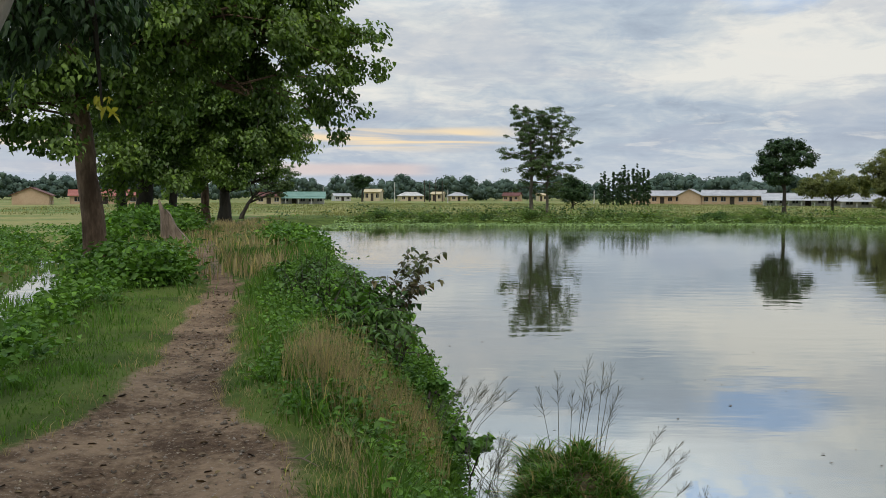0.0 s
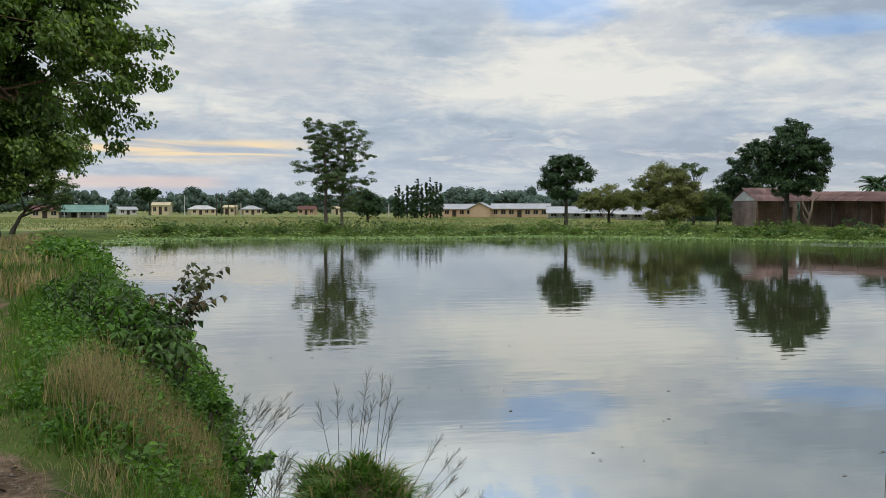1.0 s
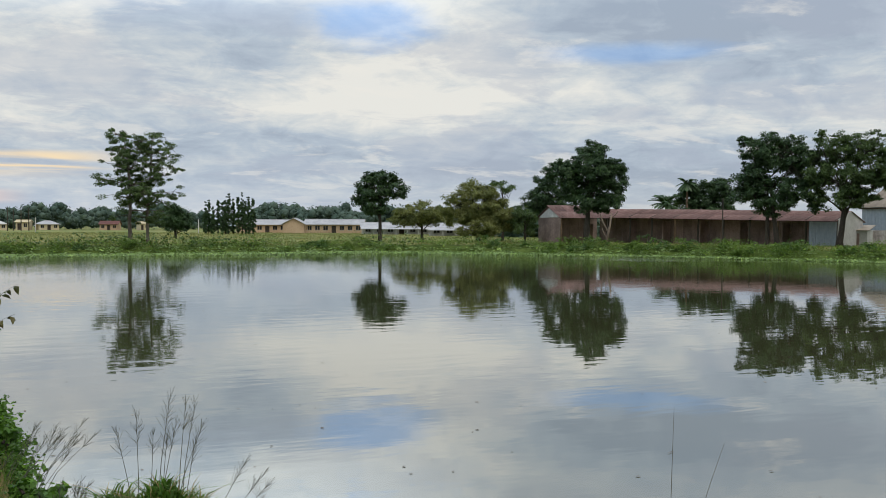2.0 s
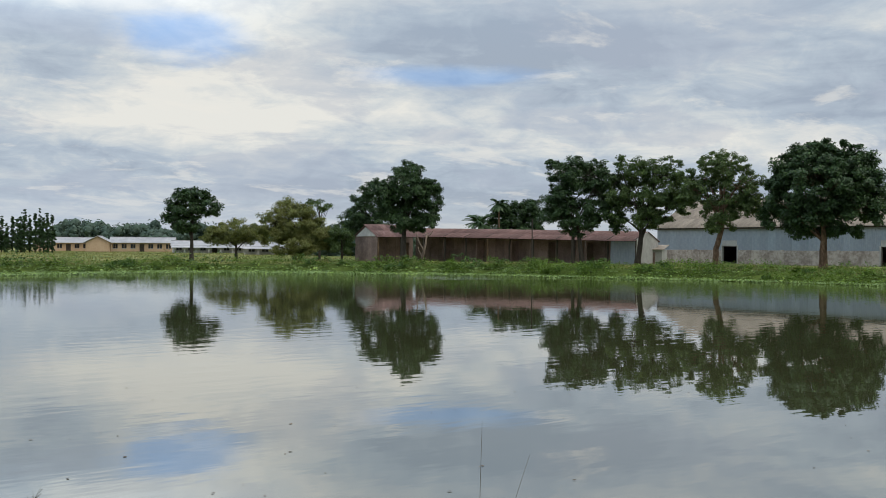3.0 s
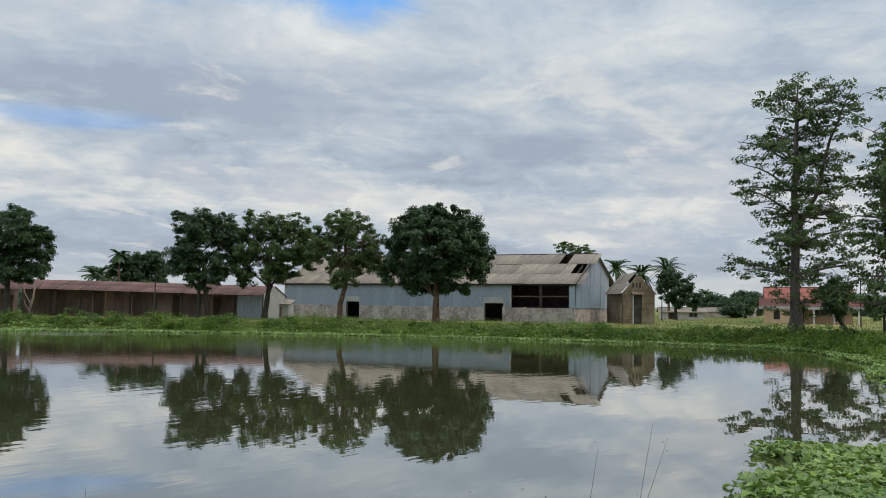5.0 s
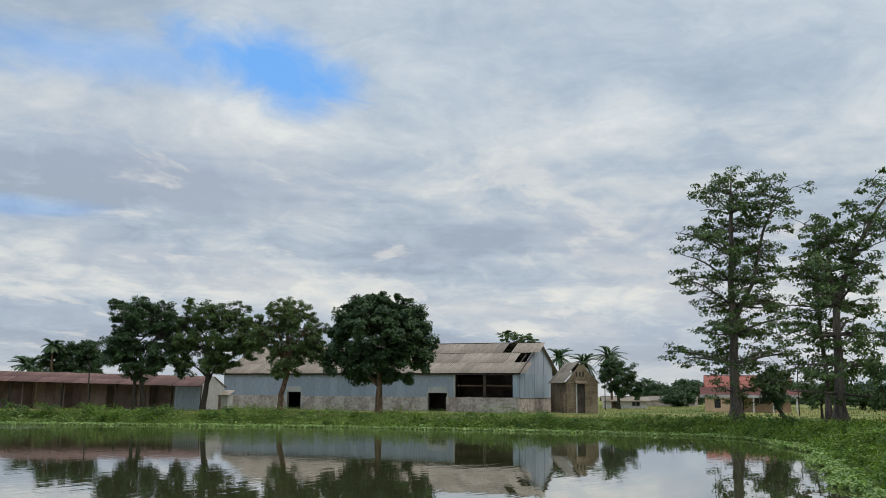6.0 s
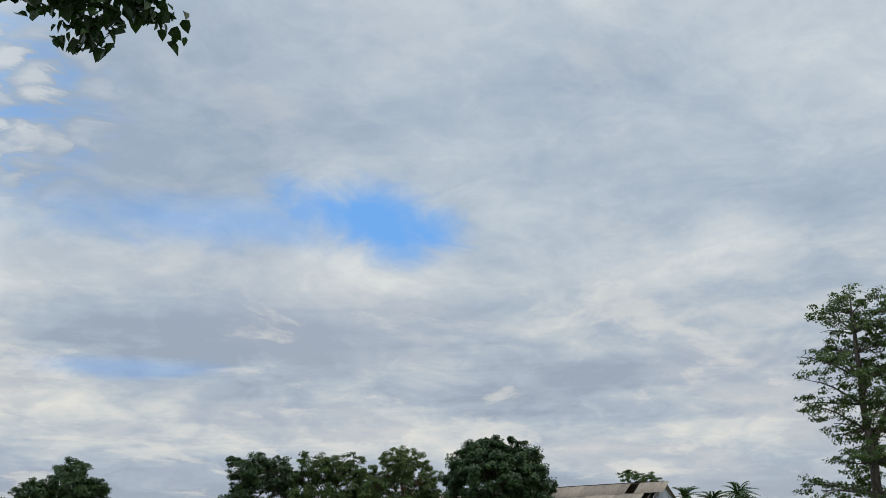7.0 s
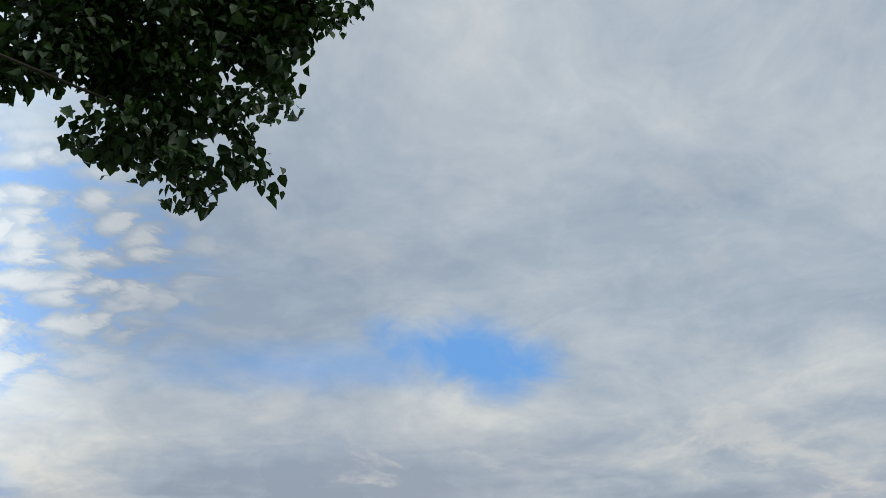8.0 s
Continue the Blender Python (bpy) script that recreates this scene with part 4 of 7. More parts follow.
def lay(name, me, mat, parent, origin, xdir, ydir, rnd=None, jog=0.0):
    """Lay a sheet with its corner at origin, its width along xdir and its length along ydir."""
    xd, yd = Vector(xdir).normalized(), Vector(ydir).normalized()
    zd = xd.cross(yd)
    m = Matrix((xd, yd, zd)).transposed().to_4x4()
    m.translation = Vector(origin)
    if rnd and jog:
        m = m @ pose(rnd.uniform(-jog, jog), rnd.uniform(-jog, jog), rnd.uniform(0, jog), rnd.uniform(-1, 1) * jog * 14, rnd.uniform(-1, 1) * jog * 14, rnd.uniform(-1, 1) * jog * 10)
    ob = hang(name, me, mat, parent)
    ob.matrix_basis = m
    return ob


def gable(x, y0, y1, z0, z1, ridge, thick):
    """A gable wall across local y, at local x."""
    bm = bmesh.new()
    prof = [(y0, z0), (y1, z0), (y1, z1), ((y0 + y1) / 2, ridge), (y0, z1)]
    a, b = [bm.verts.new((x, y, z)) for y, z in prof], [bm.verts.new((x + thick, y, z)) for y, z in prof]
    bm.faces.new(a), bm.faces.new(b[::-1])
    for i in range(5):
        j = (i + 1) % 5
        bm.faces.new((a[j], a[i], b[i], b[j]))
    bmesh.ops.recalc_face_normals(bm, faces=bm.faces)
    return bm


def build_barn():
    rnd = random.Random(5)
    L, W, EAVE, RIDGE, PLINTH = 36.0, 13.0, 4.22, 7.45, 1.62
    ob = thing("warehouse_barn", (86.1, 37.4, 0.55), "long derelict barn with grey-blue sheet walls and patched roof", "barn", turn=94.6)
    spans = [(0.0, 7.8), (10.0, 25.5), (27.3, L)]
    for a, b in spans:
        part("plinth", boxed((a, -0.35, 0), (b, 0, PLINTH), 0.02), PLASTER, ob, "stained peeling plaster plinth")
    for x in (0.0, 5.2, 7.55, 14.0, 20.0, 30.5, L - 0.35):
        part("pilaster", boxed((x, 0.0, 0), (x + 0.35, 0.07, PLINTH + 0.06)), PLASTER, ob)
    for a, b, top in ((7.8, 10.0, 2.05), (25.5, 27.3, 2.05)):
        part("lintel", boxed((a, -0.3, top), (b, 0.03, top + 0.62)), PLASTER_LINTEL, ob, "pale plaster lintel over doorway")
        part("door_jamb", boxed((a - 0.12, -0.3, 0), (a, 0.05, top + 0.1)), PLASTER_LINTEL, ob)
        part("door_jamb", boxed((b, -0.3, 0), (b + 0.12, 0.05, top + 0.1)), PLASTER_LINTEL, ob)
    sheets = {}

    def wall_sheet(x, z0, z1, w=0.9):
        key = (round(w, 2), round(z1 - z0, 2))
        if key not in sheets:
            sheets[key] = corrugated(w, z1 - z0, 5, 0.03)
        lay("wall_sheet", sheets[key], SHEET_BLUE, ob, (x + w, -0.05, z0), (-1, 0, 0), (0, 0, 1), rnd, 0.012)
    for a, b, foot in ((7.1, 7.8, PLINTH), (7.8, 10.0, 2.67), (10.0, 25.5, PLINTH), (25.5, 27.3, 2.67), (27.3, L, PLINTH)):
        k = max(1, round((b - a) / 0.9))
        for i in range(k):
            wall_sheet(a + (b - a) * i / k, foot, EAVE, (b - a) / k + 0.03)
    # wide open bay: frame, mullion, rail
    part("bay_post", boxed((0.0, -0.12, PLINTH), (0.62, 0.06, EAVE)), SHEET_BLUE, ob, "pale sheet strip beside opening")
    part("bay_post", boxed((6.92, -0.1, PLINTH), (7.1, 0.08, EAVE)), PLASTER_LINTEL, ob)
    part("bay_post", boxed((3.55, -0.12, PLINTH), (3.8, 0.03, EAVE)), DARK_WOOD, ob)
    part("bay_rail", boxed((0.62, -0.08, 2.75), (6.92, 0.0, 2.84)), BARK, ob)
    part("bay_rail", boxed((0.62, -0.1, EAVE - 0.14), (6.92, 0.02, EAVE)), DARK_WOOD, ob)
    for k in range(4):
        part("post", boxed((1.0 + k * 8, -6.6, 0), (1.25 + k * 8, -6.35, RIDGE - 0.4)), DARK_WOOD, ob)
        part("tie_beam", boxed((1.0 + k * 8, -W + 0.2, EAVE - 0.3), (1.2 + k * 8, -0.2, EAVE - 0.08)), DARK_WOOD, ob)
    part("floor_slab", boxed((0.1, -W, 0.2), (L - 0.1, -0.4, 0.34)), INSIDE, ob)
    part("back_wall", boxed((0.0, -W, 0), (L, -W + 0.2, EAVE)), BOARD, ob)
    part("far_gable", gable(L - 0.2, -W, 0, 0, EAVE, RIDGE, 0.2), SHEET_BLUE, ob)
    part("gable_plinth", boxed((-0.02, -W, 0), (0.3, -0.35, PLINTH), 0.02), PLASTER, ob, "stained plaster gable plinth")
    # the gable end: separate sheets, cut to the slope, one patch darker and one torn
    y, k = -0.02, 0
    while y > -W + 0.1:
        w = min(1.62, y + W)
        for z0, z1 in ((PLINTH, 4.05), (4.05, 9.0)):
            top0 = EAVE + (RIDGE - EAVE) * (1 - abs(-y - W / 2) / (W / 2))
            top1 = EAVE + (RIDGE - EAVE) * (1 - abs(-(y - w) - W / 2) / (W / 2))
            if z0 == 4.05 and k > 6:
                continue
            bm = bmesh.new()
            out = -0.04 - (0.03 if k % 2 else 0) - (0.03 if z0 < 3 else 0)
            tear = rnd.uniform(0.3, 0.9) if (k > 6) else 0
            v = [(out, y, z0 + tear * 0.3), (out, y - w, z0 + tear), (out, y - w, min(z1, top1)), (out, y, min(z1, top0))]
            f = bm.faces.new([bm.verts.new(q) for q in v])
            r = bmesh.ops.extrude_face_region(bm, geom=[f])
            bmesh.ops.translate(bm, verts=[e for e in r["geom"] if isinstance(e, bmesh.types.BMVert)], vec=(0.02, 0, 0))
            bmesh.ops.recalc_face_normals(bm, faces=bm.faces)
            part("gable_sheet", bm, SHEET_OLD if z0 < 3 and k < 6 else SHEET_BLUE, ob)
        y -= w
        k += 1
    # roof sheets in three courses on each slope, some missing
    slope = Vector((0, -W / 2, RIDGE - EAVE))
    run = slope.length
    course = corrugated(1.06, run / 3 + 0.14, 5, 0.05)
    n = 36
    for i in range(n):
        for c in range(3):
            x0 = L + 0.25 - i * 1.03
            start = Vector((x0, 0.35, EAVE - 0.17)) + slope.normalized() * (run + 0.1) / 3 * c + Vector((0, 0, 0.02 * c))
            if (i, c) not in ((32, 2), (34, 1), (35, 1)):
                lay("roof_sheet", course, SHEET_ROOF, ob, start, (-1, 0, 0), slope, rnd, 0.03)
    part("rear_roof", bm_quad([(-.3, -W / 2, RIDGE), (L + .3, -W / 2, RIDGE), (L + .3, -W - .35, EAVE - .17), (-.3, -W - .35, EAVE - .17)], 0.05), SHEET_ROOF, ob)
    part("ridge_cap", boxed((-0.3, -W / 2 - 0.2, RIDGE + 0.02), (L + 0.3, -W / 2 + 0.2, RIDGE + 0.09), 0.02), DARK_WOOD, ob)
    part("eave_board", boxed((-0.25, 0.22, EAVE - 0.30), (L + 0.25, 0.27, EAVE - 0.16)), DARK_WOOD, ob)
    for s in (1, -1):
        y0, y1 = (-W / 2, 0.3) if s > 0 else (-W / 2, -W - 0.3)
        bm = bmesh.new()
        tube(bm, [(-0.27, y0, RIDGE + 0.02), (-0.27, y1, EAVE - 0.1)], [0.09, 0.09], 4)
        part("verge_board", bm, DARK_WOOD, ob)
    for k in range(8):
        part("rafter", bm_quad([(0.5 + k * 5, 0.1, EAVE - 0.12), (0.64 + k * 5, 0.1, EAVE - 0.12), (0.64 + k * 5, -W / 2, RIDGE - 0.12), (0.5 + k * 5, -W / 2, RIDGE - 0.12)], 0.12), DARK_WOOD, ob)


def bm_quad(corners, thick):
    """A flat slab with the given corners, thickened downwards."""
    bm = bmesh.new()
    f = bm.faces.new([bm.verts.new(c) for c in corners])
    r = bmesh.ops.extrude_face_region(bm, geom=[f])
    bmesh.ops.translate(bm, verts=[v for v in r["geom"] if isinstance(v, bmesh.types.BMVert)], vec=(0, 0, -thick))
    bmesh.ops.recalc_face_normals(bm, faces=bm.faces)
    return bm


build_barn()


def open_shed(place, turn, L, label, seed, closed=0.0, gable_end=False, eave=2.75, ridge=3.9, tilt=0.0):
    rnd = random.Random(seed)
    W, EAVE, RIDGE = 5.6, eave, ridge
    ob = thing("open_shed", place, label, "shed", "sheds by the pond", turn)
    ob.rotation_euler[1] = radians(tilt)
    n = max(2, round(L / 2.9))
    for i in range(n + 1):
        x = 0.1 + (L - 0.2) * i / n
        bm = bmesh.new()
        tube(bm, [(x, 0, -0.9), (x + rnd.uniform(-.08, .08), 0, 1.4), (x, 0, EAVE)], [0.11, 0.10, 0.09], 6)
        part("post", bm, BARK if i % 4 == 2 else BARK_DARK, ob)
        part("rafter", bm_quad([(x - .05, 0.3, EAVE - .05), (x + .05, 0.3, EAVE - .05), (x + .05, -W / 2, RIDGE - .05), (x - .05, -W / 2, RIDGE - .05)], 0.1), DARK_WOOD, ob)
    part("eave_beam", boxed((0, -0.07, EAVE - 0.2), (L, 0.07, EAVE - 0.06)), DARK_WOOD, ob)
    w = L / max(1, round(L / 1.1))
    for i in range(round(L / w)):
        part("wall_board", boxed((i * w + 0.02, -2.45, -0.9), (i * w + w - 0.02, -2.38 + rnd.uniform(0, 0.05), RIDGE - rnd.uniform(0.35, 0.6))), BOARD, ob)
    for i in range(int(L / 4.5)):
        x = 1.2 + i * 4.5
        part("partition", boxed((x, -2.4, -0.9), (x + 0.08, -0.9, 2.0)), BOARD, ob)
    if closed:
        k = int(closed / 0.86)
        me = corrugated(0.88, EAVE - 0.1, 5, 0.03)
        for i in range(k):
            lay("wall_sheet", me, SHEET_BLUE, ob, (0.9 + i * 0.86, 0.1, -0.1), (-1, 0, 0), (0, 0, 1), rnd, 0.01)
    slope = Vector((0, -W / 2, RIDGE - EAVE))
    run = slope.length + 0.55
    me = corrugated(0.86, run / 2 + 0.12, 5, 0.04)
    for i in range(int(L / 0.83) + 1):
        for c in range(2):
            start = Vector((L + 0.3 - i * 0.83, 0.5, EAVE - 0.2)) + slope.normalized() * run / 2 * c + Vector((0, 0, 0.02 * c))
            lay("roof_sheet", me, SHEET_RUST, ob, start, (-1, 0, 0), slope, rnd, 0.022)
    part("rear_roof", bm_quad([(-.2, -W / 2, RIDGE), (L + .2, -W / 2, RIDGE), (L + .2, -W - .4, EAVE - .2), (-.2, -W - .4, EAVE - .2)], 0.04), SHEET_RUST, ob)
    part("end_wall", gable(-0.1 if not gable_end else L - 0.05, -W, 0, -0.9, EAVE, RIDGE, 0.08), PLASTER_LINTEL if closed else BOARD, ob)
    if gable_end:
        part("gable_panel", gable(L + 0.06, -W + 0.5, -0.4, EAVE - 0.1, EAVE, RIDGE - 0.25, 0.05), WALL_WHITE, ob, "pale board gable panel")


open_shed(Vector((68.4, 63.0, 0.78)), 109.9, 28.7, "long open shed with rusty sheet roof and timber posts", 71, closed=2.7, eave=2.4, ridge=3.2, tilt=-1.05)
open_shed(Vector((57.3, 83.9, 0.78)), 175.0, 5.6, "small open shed with rust-red roof and pale gable", 72, gable_end=True)


def low_wall():
    ob = thing("lean_to", at(48.0, 97, 0.7), "small pale plastered lean-to beside the shed", "outbuilding", turn=120)
    part("wall", boxed((-1.6, -2.5, -0.3), (1.1, 0, 1.5), 0.03), PLASTER_LINTEL, ob)
    part("door", boxed((-0.9, -0.05, -0.2), (-0.2, 0.03, 1.2)), BOARD, ob)
    part("roof", bm_quad([(-1.8, 0.2, 1.52), (1.3, 0.2, 1.52), (1.3, -2.7, 2.0), (-1.8, -2.7, 2.0)], 0.05), SHEET_ROOF, ob)


low_wall()


def dead_trunk():
    """A bare forked trunk before the shed."""
    q = placed(34.3, 83.5)
    ob = thing("dead_tree", q, "bare forked dead trunk before the shed", "dead tree")
    rnd = random.Random(14)
    bm = bmesh.new()
    tube(bm, [(0, 0, -0.3), (*facing(34, 0.05, 0, 0.9), ), (*facing(34, 0.28, 0, 1.9), ), (*facing(34, 0.40, 0, 3.0), )], [0.16, 0.13, 0.10, 0.05], 8, 0.1, rnd)
    part("trunk", bm, DEAD_WOOD, ob, smooth=True)
    for pts, r in (([(0.12, 1.3), (-0.35, 2.2), (-0.55, 2.9)], 0.08), ([(0.36, 2.5), (0.75, 2.85), (0.95, 3.15)], 0.06), ([(0.02, 0.7), (-0.3, 1.3), (-0.42, 1.7)], 0.06), ([(-0.35, 2.2), (-0.75, 2.45)], 0.035)):
        bm = bmesh.new()
        tube(bm, [facing(34, a, 0.05, b) for a, b in pts], [r * (1 - 0.6 * k / len(pts)) for k in range(len(pts))], 6)
        part("limb", bm, DEAD_WOOD, ob)


dead_trunk()


def build_hut():
    """A ruined mud-brick hut with a tall gable front and a cement-sheet roof."""
    rnd = random.Random(8)
    W, L, EAVE, RIDGE = 3.4, 5.0, 3.2, 5.0
    ob = thing("ruined_hut", at(69.4, 95.5, 0.6), "ruined mud-brick hut with tall doorway and broken roof", "hut", turn=-50)
    for a, b in ((0.0, 1.15), (2.0, W)):
        part("front_wall", boxed((a, 0, -0.2), (b, 0.3, EAVE), 0.04), MUD, ob)
    bm = bmesh.new()
    prof = [(0, EAVE), (W, EAVE), (W - 0.9, EAVE + 0.9), (W / 2 + 0.2, RIDGE), (W / 2 - 0.25, RIDGE - 0.08), (0.7, EAVE + 0.75)]
    a = [bm.verts.new((x, 0.02, z)) for x, z in prof]
    b = [bm.verts.new((x, 0.28, z)) for x, z in prof]
    bm.faces.new(a), bm.faces.new(b[::-1])
    for i in range(6):
        bm.faces.new((a[(i + 1) % 6], a[i], b[i], b[(i + 1) % 6]))
    bmesh.ops.recalc_face_normals(bm, faces=bm.faces)
    part("front_gable", bm, MUD, ob)
    # dark slabs on the gable stand in for the shade inside vent openings
    for k in range(3):
        part("vent_shade_slab", boxed((1.02 + k * 0.36, -0.012, 3.75), (1.18 + k * 0.36, 0.0, 4.25)), INSIDE, ob)
    part("door_frame", boxed((1.02, -0.06, -0.2), (1.15, 0.1, 3.25)), PLASTER_LINTEL, ob)
    part("door_leaf", boxed((1.15, 0.12, -0.2), (2.0, 0.2, EAVE)), DARK_WOOD, ob)
    part("door_hood", bm_quad([(0.9, -0.4, 3.1), (2.2, -0.4, 3.1), (2.2, 0.0, 3.35), (0.9, 0.0, 3.35)], 0.08), MUD, ob)
    part("side_wall", boxed((0, 0.3, -0.2), (0.3, L, EAVE), 0.03), MUD, ob)
    part("side_wall", boxed((W - 0.3, 0.3, -0.2), (W, L, EAVE), 0.03), MUD, ob)
    part("rear_wall", boxed((0.3, L - 0.3, -0.2), (W - 0.3, L, EAVE)), MUD, ob)
    part("buttress", boxed((-0.28, 0.1, -0.2), (0.0, 0.6, 2.2), 0.03), MUD, ob)
    me = corrugated(1.0, 1.5, 5, 0.05)
    for s in (0, 1):
        slope = Vector((W / 2 + 0.1, 0, RIDGE - EAVE + 0.15)) if s == 0 else Vector((-W / 2 - 0.1, 0, RIDGE - EAVE + 0.15))
        for i in range(5):
            for c in range(2):
                if i == 0 and c == 1:
                    continue
                o = Vector((-0.25 if s == 0 else W + 0.25, 0.2 + i * 0.97 + (1.0 if s == 0 else 0.0), EAVE - 0.12)) + slope.normalized() * 1.42 * c + Vector((0, 0, 0.02 * c))
                lay("roof_sheet", me, SHEET_ROOF, ob, o, (0, -1, 0) if s == 0 else (0, 1, 0), slope, rnd, 0.02)


build_hut()


def house(name, azimuth, distance, w, depth, wall, roof, label, wall_mat, roof_mat, windows=3, spin=0.0, base=None, veranda=False, hip=False, category="house", group="", door=True):
    """A single-storey house facing the pond: walls, recessed windows with frames, door, pitched roof with eaves."""
    p = at(azimuth, distance)
    p.z = seat(p.x, p.y) - 0.05 if base is None else base
    ob = thing(name, p, label, category, group, -azimuth + 180 + spin)
    # local: x to the viewer's left, y towards the viewer
    n = windows + (1 if door else 0)
    edges, cells = [-w / 2], []
    for i in range(n):
        c = -w / 2 + w * (i + 0.5) / n
        half = min(0.55, w / n * 0.28)
        cells.append((c - half, c + half, door and i == n // 2))
    z1, z2 = wall * 0.36, wall * 0.80
    x = -w / 2
    for a, b, is_door in cells:
        part("front_wall", boxed((x, -0.25, -0.3), (a, 0, wall)), wall_mat, ob)
        part("front_wall", boxed((a, -0.25, z2), (b, 0, wall)), wall_mat, ob)
        if not is_door:
            part("front_wall", boxed((a, -0.25, -0.3), (b, 0, z1)), wall_mat, ob)
            win = part("window", boxed((a, -0.22, z1), (b, -0.17, z2)), GLASS_DARK, ob)
            part("mullion", boxed(((a + b) / 2 - 0.03, -0.17, z1), ((a + b) / 2 + 0.03, -0.12, z2)), wall_mat, win)
            part("sill", boxed((a - 0.06, -0.1, z1 - 0.08), (b + 0.06, 0.06, z1 - 0.004)), PLASTER_LINTEL, win)
        else:
            part("door", boxed((a, -0.2, -0.2), (b, -0.14, z2)), DARK_WOOD, ob)
        x = b
    part("front_wall", boxed((x, -0.25, -0.3), (w / 2, 0, wall)), wall_mat, ob)
    part("rear_wall", boxed((-w / 2, -depth, -0.3), (w / 2, -depth + 0.2, wall)), wall_mat, ob)
    inset = depth * 0.45 if hip else 0.0
    for s in (-1, 1):
        if hip:
            part("side_wall", boxed((s * w / 2 - 0.1, -depth, -0.3), (s * w / 2 + 0.1, -0.25, wall)), wall_mat, ob)
        else:
            part("side_wall", gable(s * w / 2 - 0.1, -depth, 0, -0.3, wall, roof - 0.1, 0.2), wall_mat, ob)
    o = 0.5
    A, B, C, D = (-w / 2 - o, o, wall - 0.12), (w / 2 + o, o, wall - 0.12), (w / 2 + o, -depth - o, wall - 0.12), (-w / 2 - o, -depth - o, wall - 0.12)
    E, F = (-w / 2 - o + inset + (0), -depth / 2, roof), (w / 2 + o - inset, -depth / 2, roof)
    part("roof_slope", bm_quad([A, B, F, E], 0.09), roof_mat, ob)
    part("roof_slope", bm_quad([C, D, E, F], 0.09), roof_mat, ob)
    if hip:
        for tri in ((B, C, F), (D, A, E)):
            part("roof_slope", bm_quad(list(tri), 0.09), roof_mat, ob)
    part("ridge_cap", boxed((E[0], -depth / 2 - 0.15, roof - 0.02), (F[0], -depth / 2 + 0.15, roof + 0.06)), roof_mat, ob)
    if veranda:
        k = max(3, int(w / 2.4))
        for i in range(k + 1):
            x = -w / 2 + w * i / k
            part("veranda_post", boxed((x - 0.09, 1.7, -0.3), (x + 0.09, 1.88, wall - 0.5)), WALL_WHITE, ob)
        part("veranda_roof", bm_quad([(-w / 2 - 0.3, 2.1, wall - 0.55), (w / 2 + 0.3, 2.1, wall - 0.55), (w / 2 + 0.3, 0.0, wall - 0.05), (-w / 2 - 0.3, 0.0, wall - 0.05)], 0.07), roof_mat, ob)
    return ob


# long school-like block with apricot walls
house("school_block", 13.6, 236, 15.5, 7, 2.2, 3.4, "long apricot-walled block with pale sheet roof", WALL_ORANGE, ROOF_GREY, 7, 10, group="long blocks across the field")
house("school_block", 17.4, 228, 14.0, 7, 2.3, 3.5, "long apricot block with dark windows and grey roof", WALL_ORANGE, ROOF_GREY, 6, -6, group="long blocks across the field")
house("school_block", 15.7, 222, 4.6, 5, 2.3, 3.7, "gabled apricot wing with a pale roof", WALL_ORANGE, ROOF_GREY, 1, 80, group="long blocks across the field")
house("school_block", 21.6, 200, 17.0, 6, 1.8, 2.7, "low open-fronted block with grey sheet roof", WALL_WHITE, ROOF_GREY, 6, 0, veranda=True, group="long blocks across the field")
house("school_block", 25.4, 170, 12.0, 5, 1.7, 2.5, "low pale block half hidden behind trees", WALL_WHITE, ROOF_GREY, 4, 0, veranda=True, group="long blocks across the field")
for k, (a, w, hh, r, wm, rm, wn, lab) in enumerate([(-6.2, 6, 2.0, 2.9, WALL_WHITE, ROOF_GREY, 2, "low whitewashed annex in the far village"), (-4.4, 6, 3.6, 4.6, WALL_CREAM, WALL_CREAM, 2, "two-storey cream house in the far village"),
                                                   (-1.9, 9, 2.2, 3.5, WALL_CREAM, WALL_WHITE, 3, "cream house with a white roof edge"), (-0.4, 4.0, 2.9, 3.6, WALL_CREAM, WALL_CREAM, 1, "small unfinished cream house"),
                                                   (1.0, 6.5, 2.2, 3.4, WALL_CREAM, ROOF_GREY, 2, "cream village house with a hipped roof"), (4.2, 6, 2.3, 3.4, WALL_ORANGE, ROOF_RED_DARK, 2, "apricot village house with a brown roof"),
                                                   (6.2, 3.0, 2.6, 3.2, WALL_CREAM, WALL_CREAM, 1, "small pale hut beyond the field")]):
    house("village_house", a, 350, w, 6, hh, r, lab, wm, rm, wn, (-1) ** k * 12, hip=k in (2, 4), group="houses of the far village")
house("long_building", -23.0, 190, 7, 6.4, 1.9, 3.3, "apricot building with plain gable end", WALL_ORANGE, ROOF_RED_DARK, 2, 84, group="buildings across the paddy")
house("long_building", -20.1, 196, 13, 7, 1.9, 3.0, "apricot building with faded red roof", WALL_ORANGE, ROOF_RED, 4, 0, group="buildings across the paddy")
house("long_building", -10.7, 200, 5, 5, 1.9, 2.6, "small brown-roofed hut across the paddy", WALL_CREAM, ROOF_RED_DARK, 2, 0, group="buildings across the paddy")
house("long_building", -8.9, 205, 11, 5, 1.9, 2.8, "long low building with green sheet roof", WALL_WHITE, ROOF_GREEN, 5, 0, veranda=True, group="buildings across the paddy")


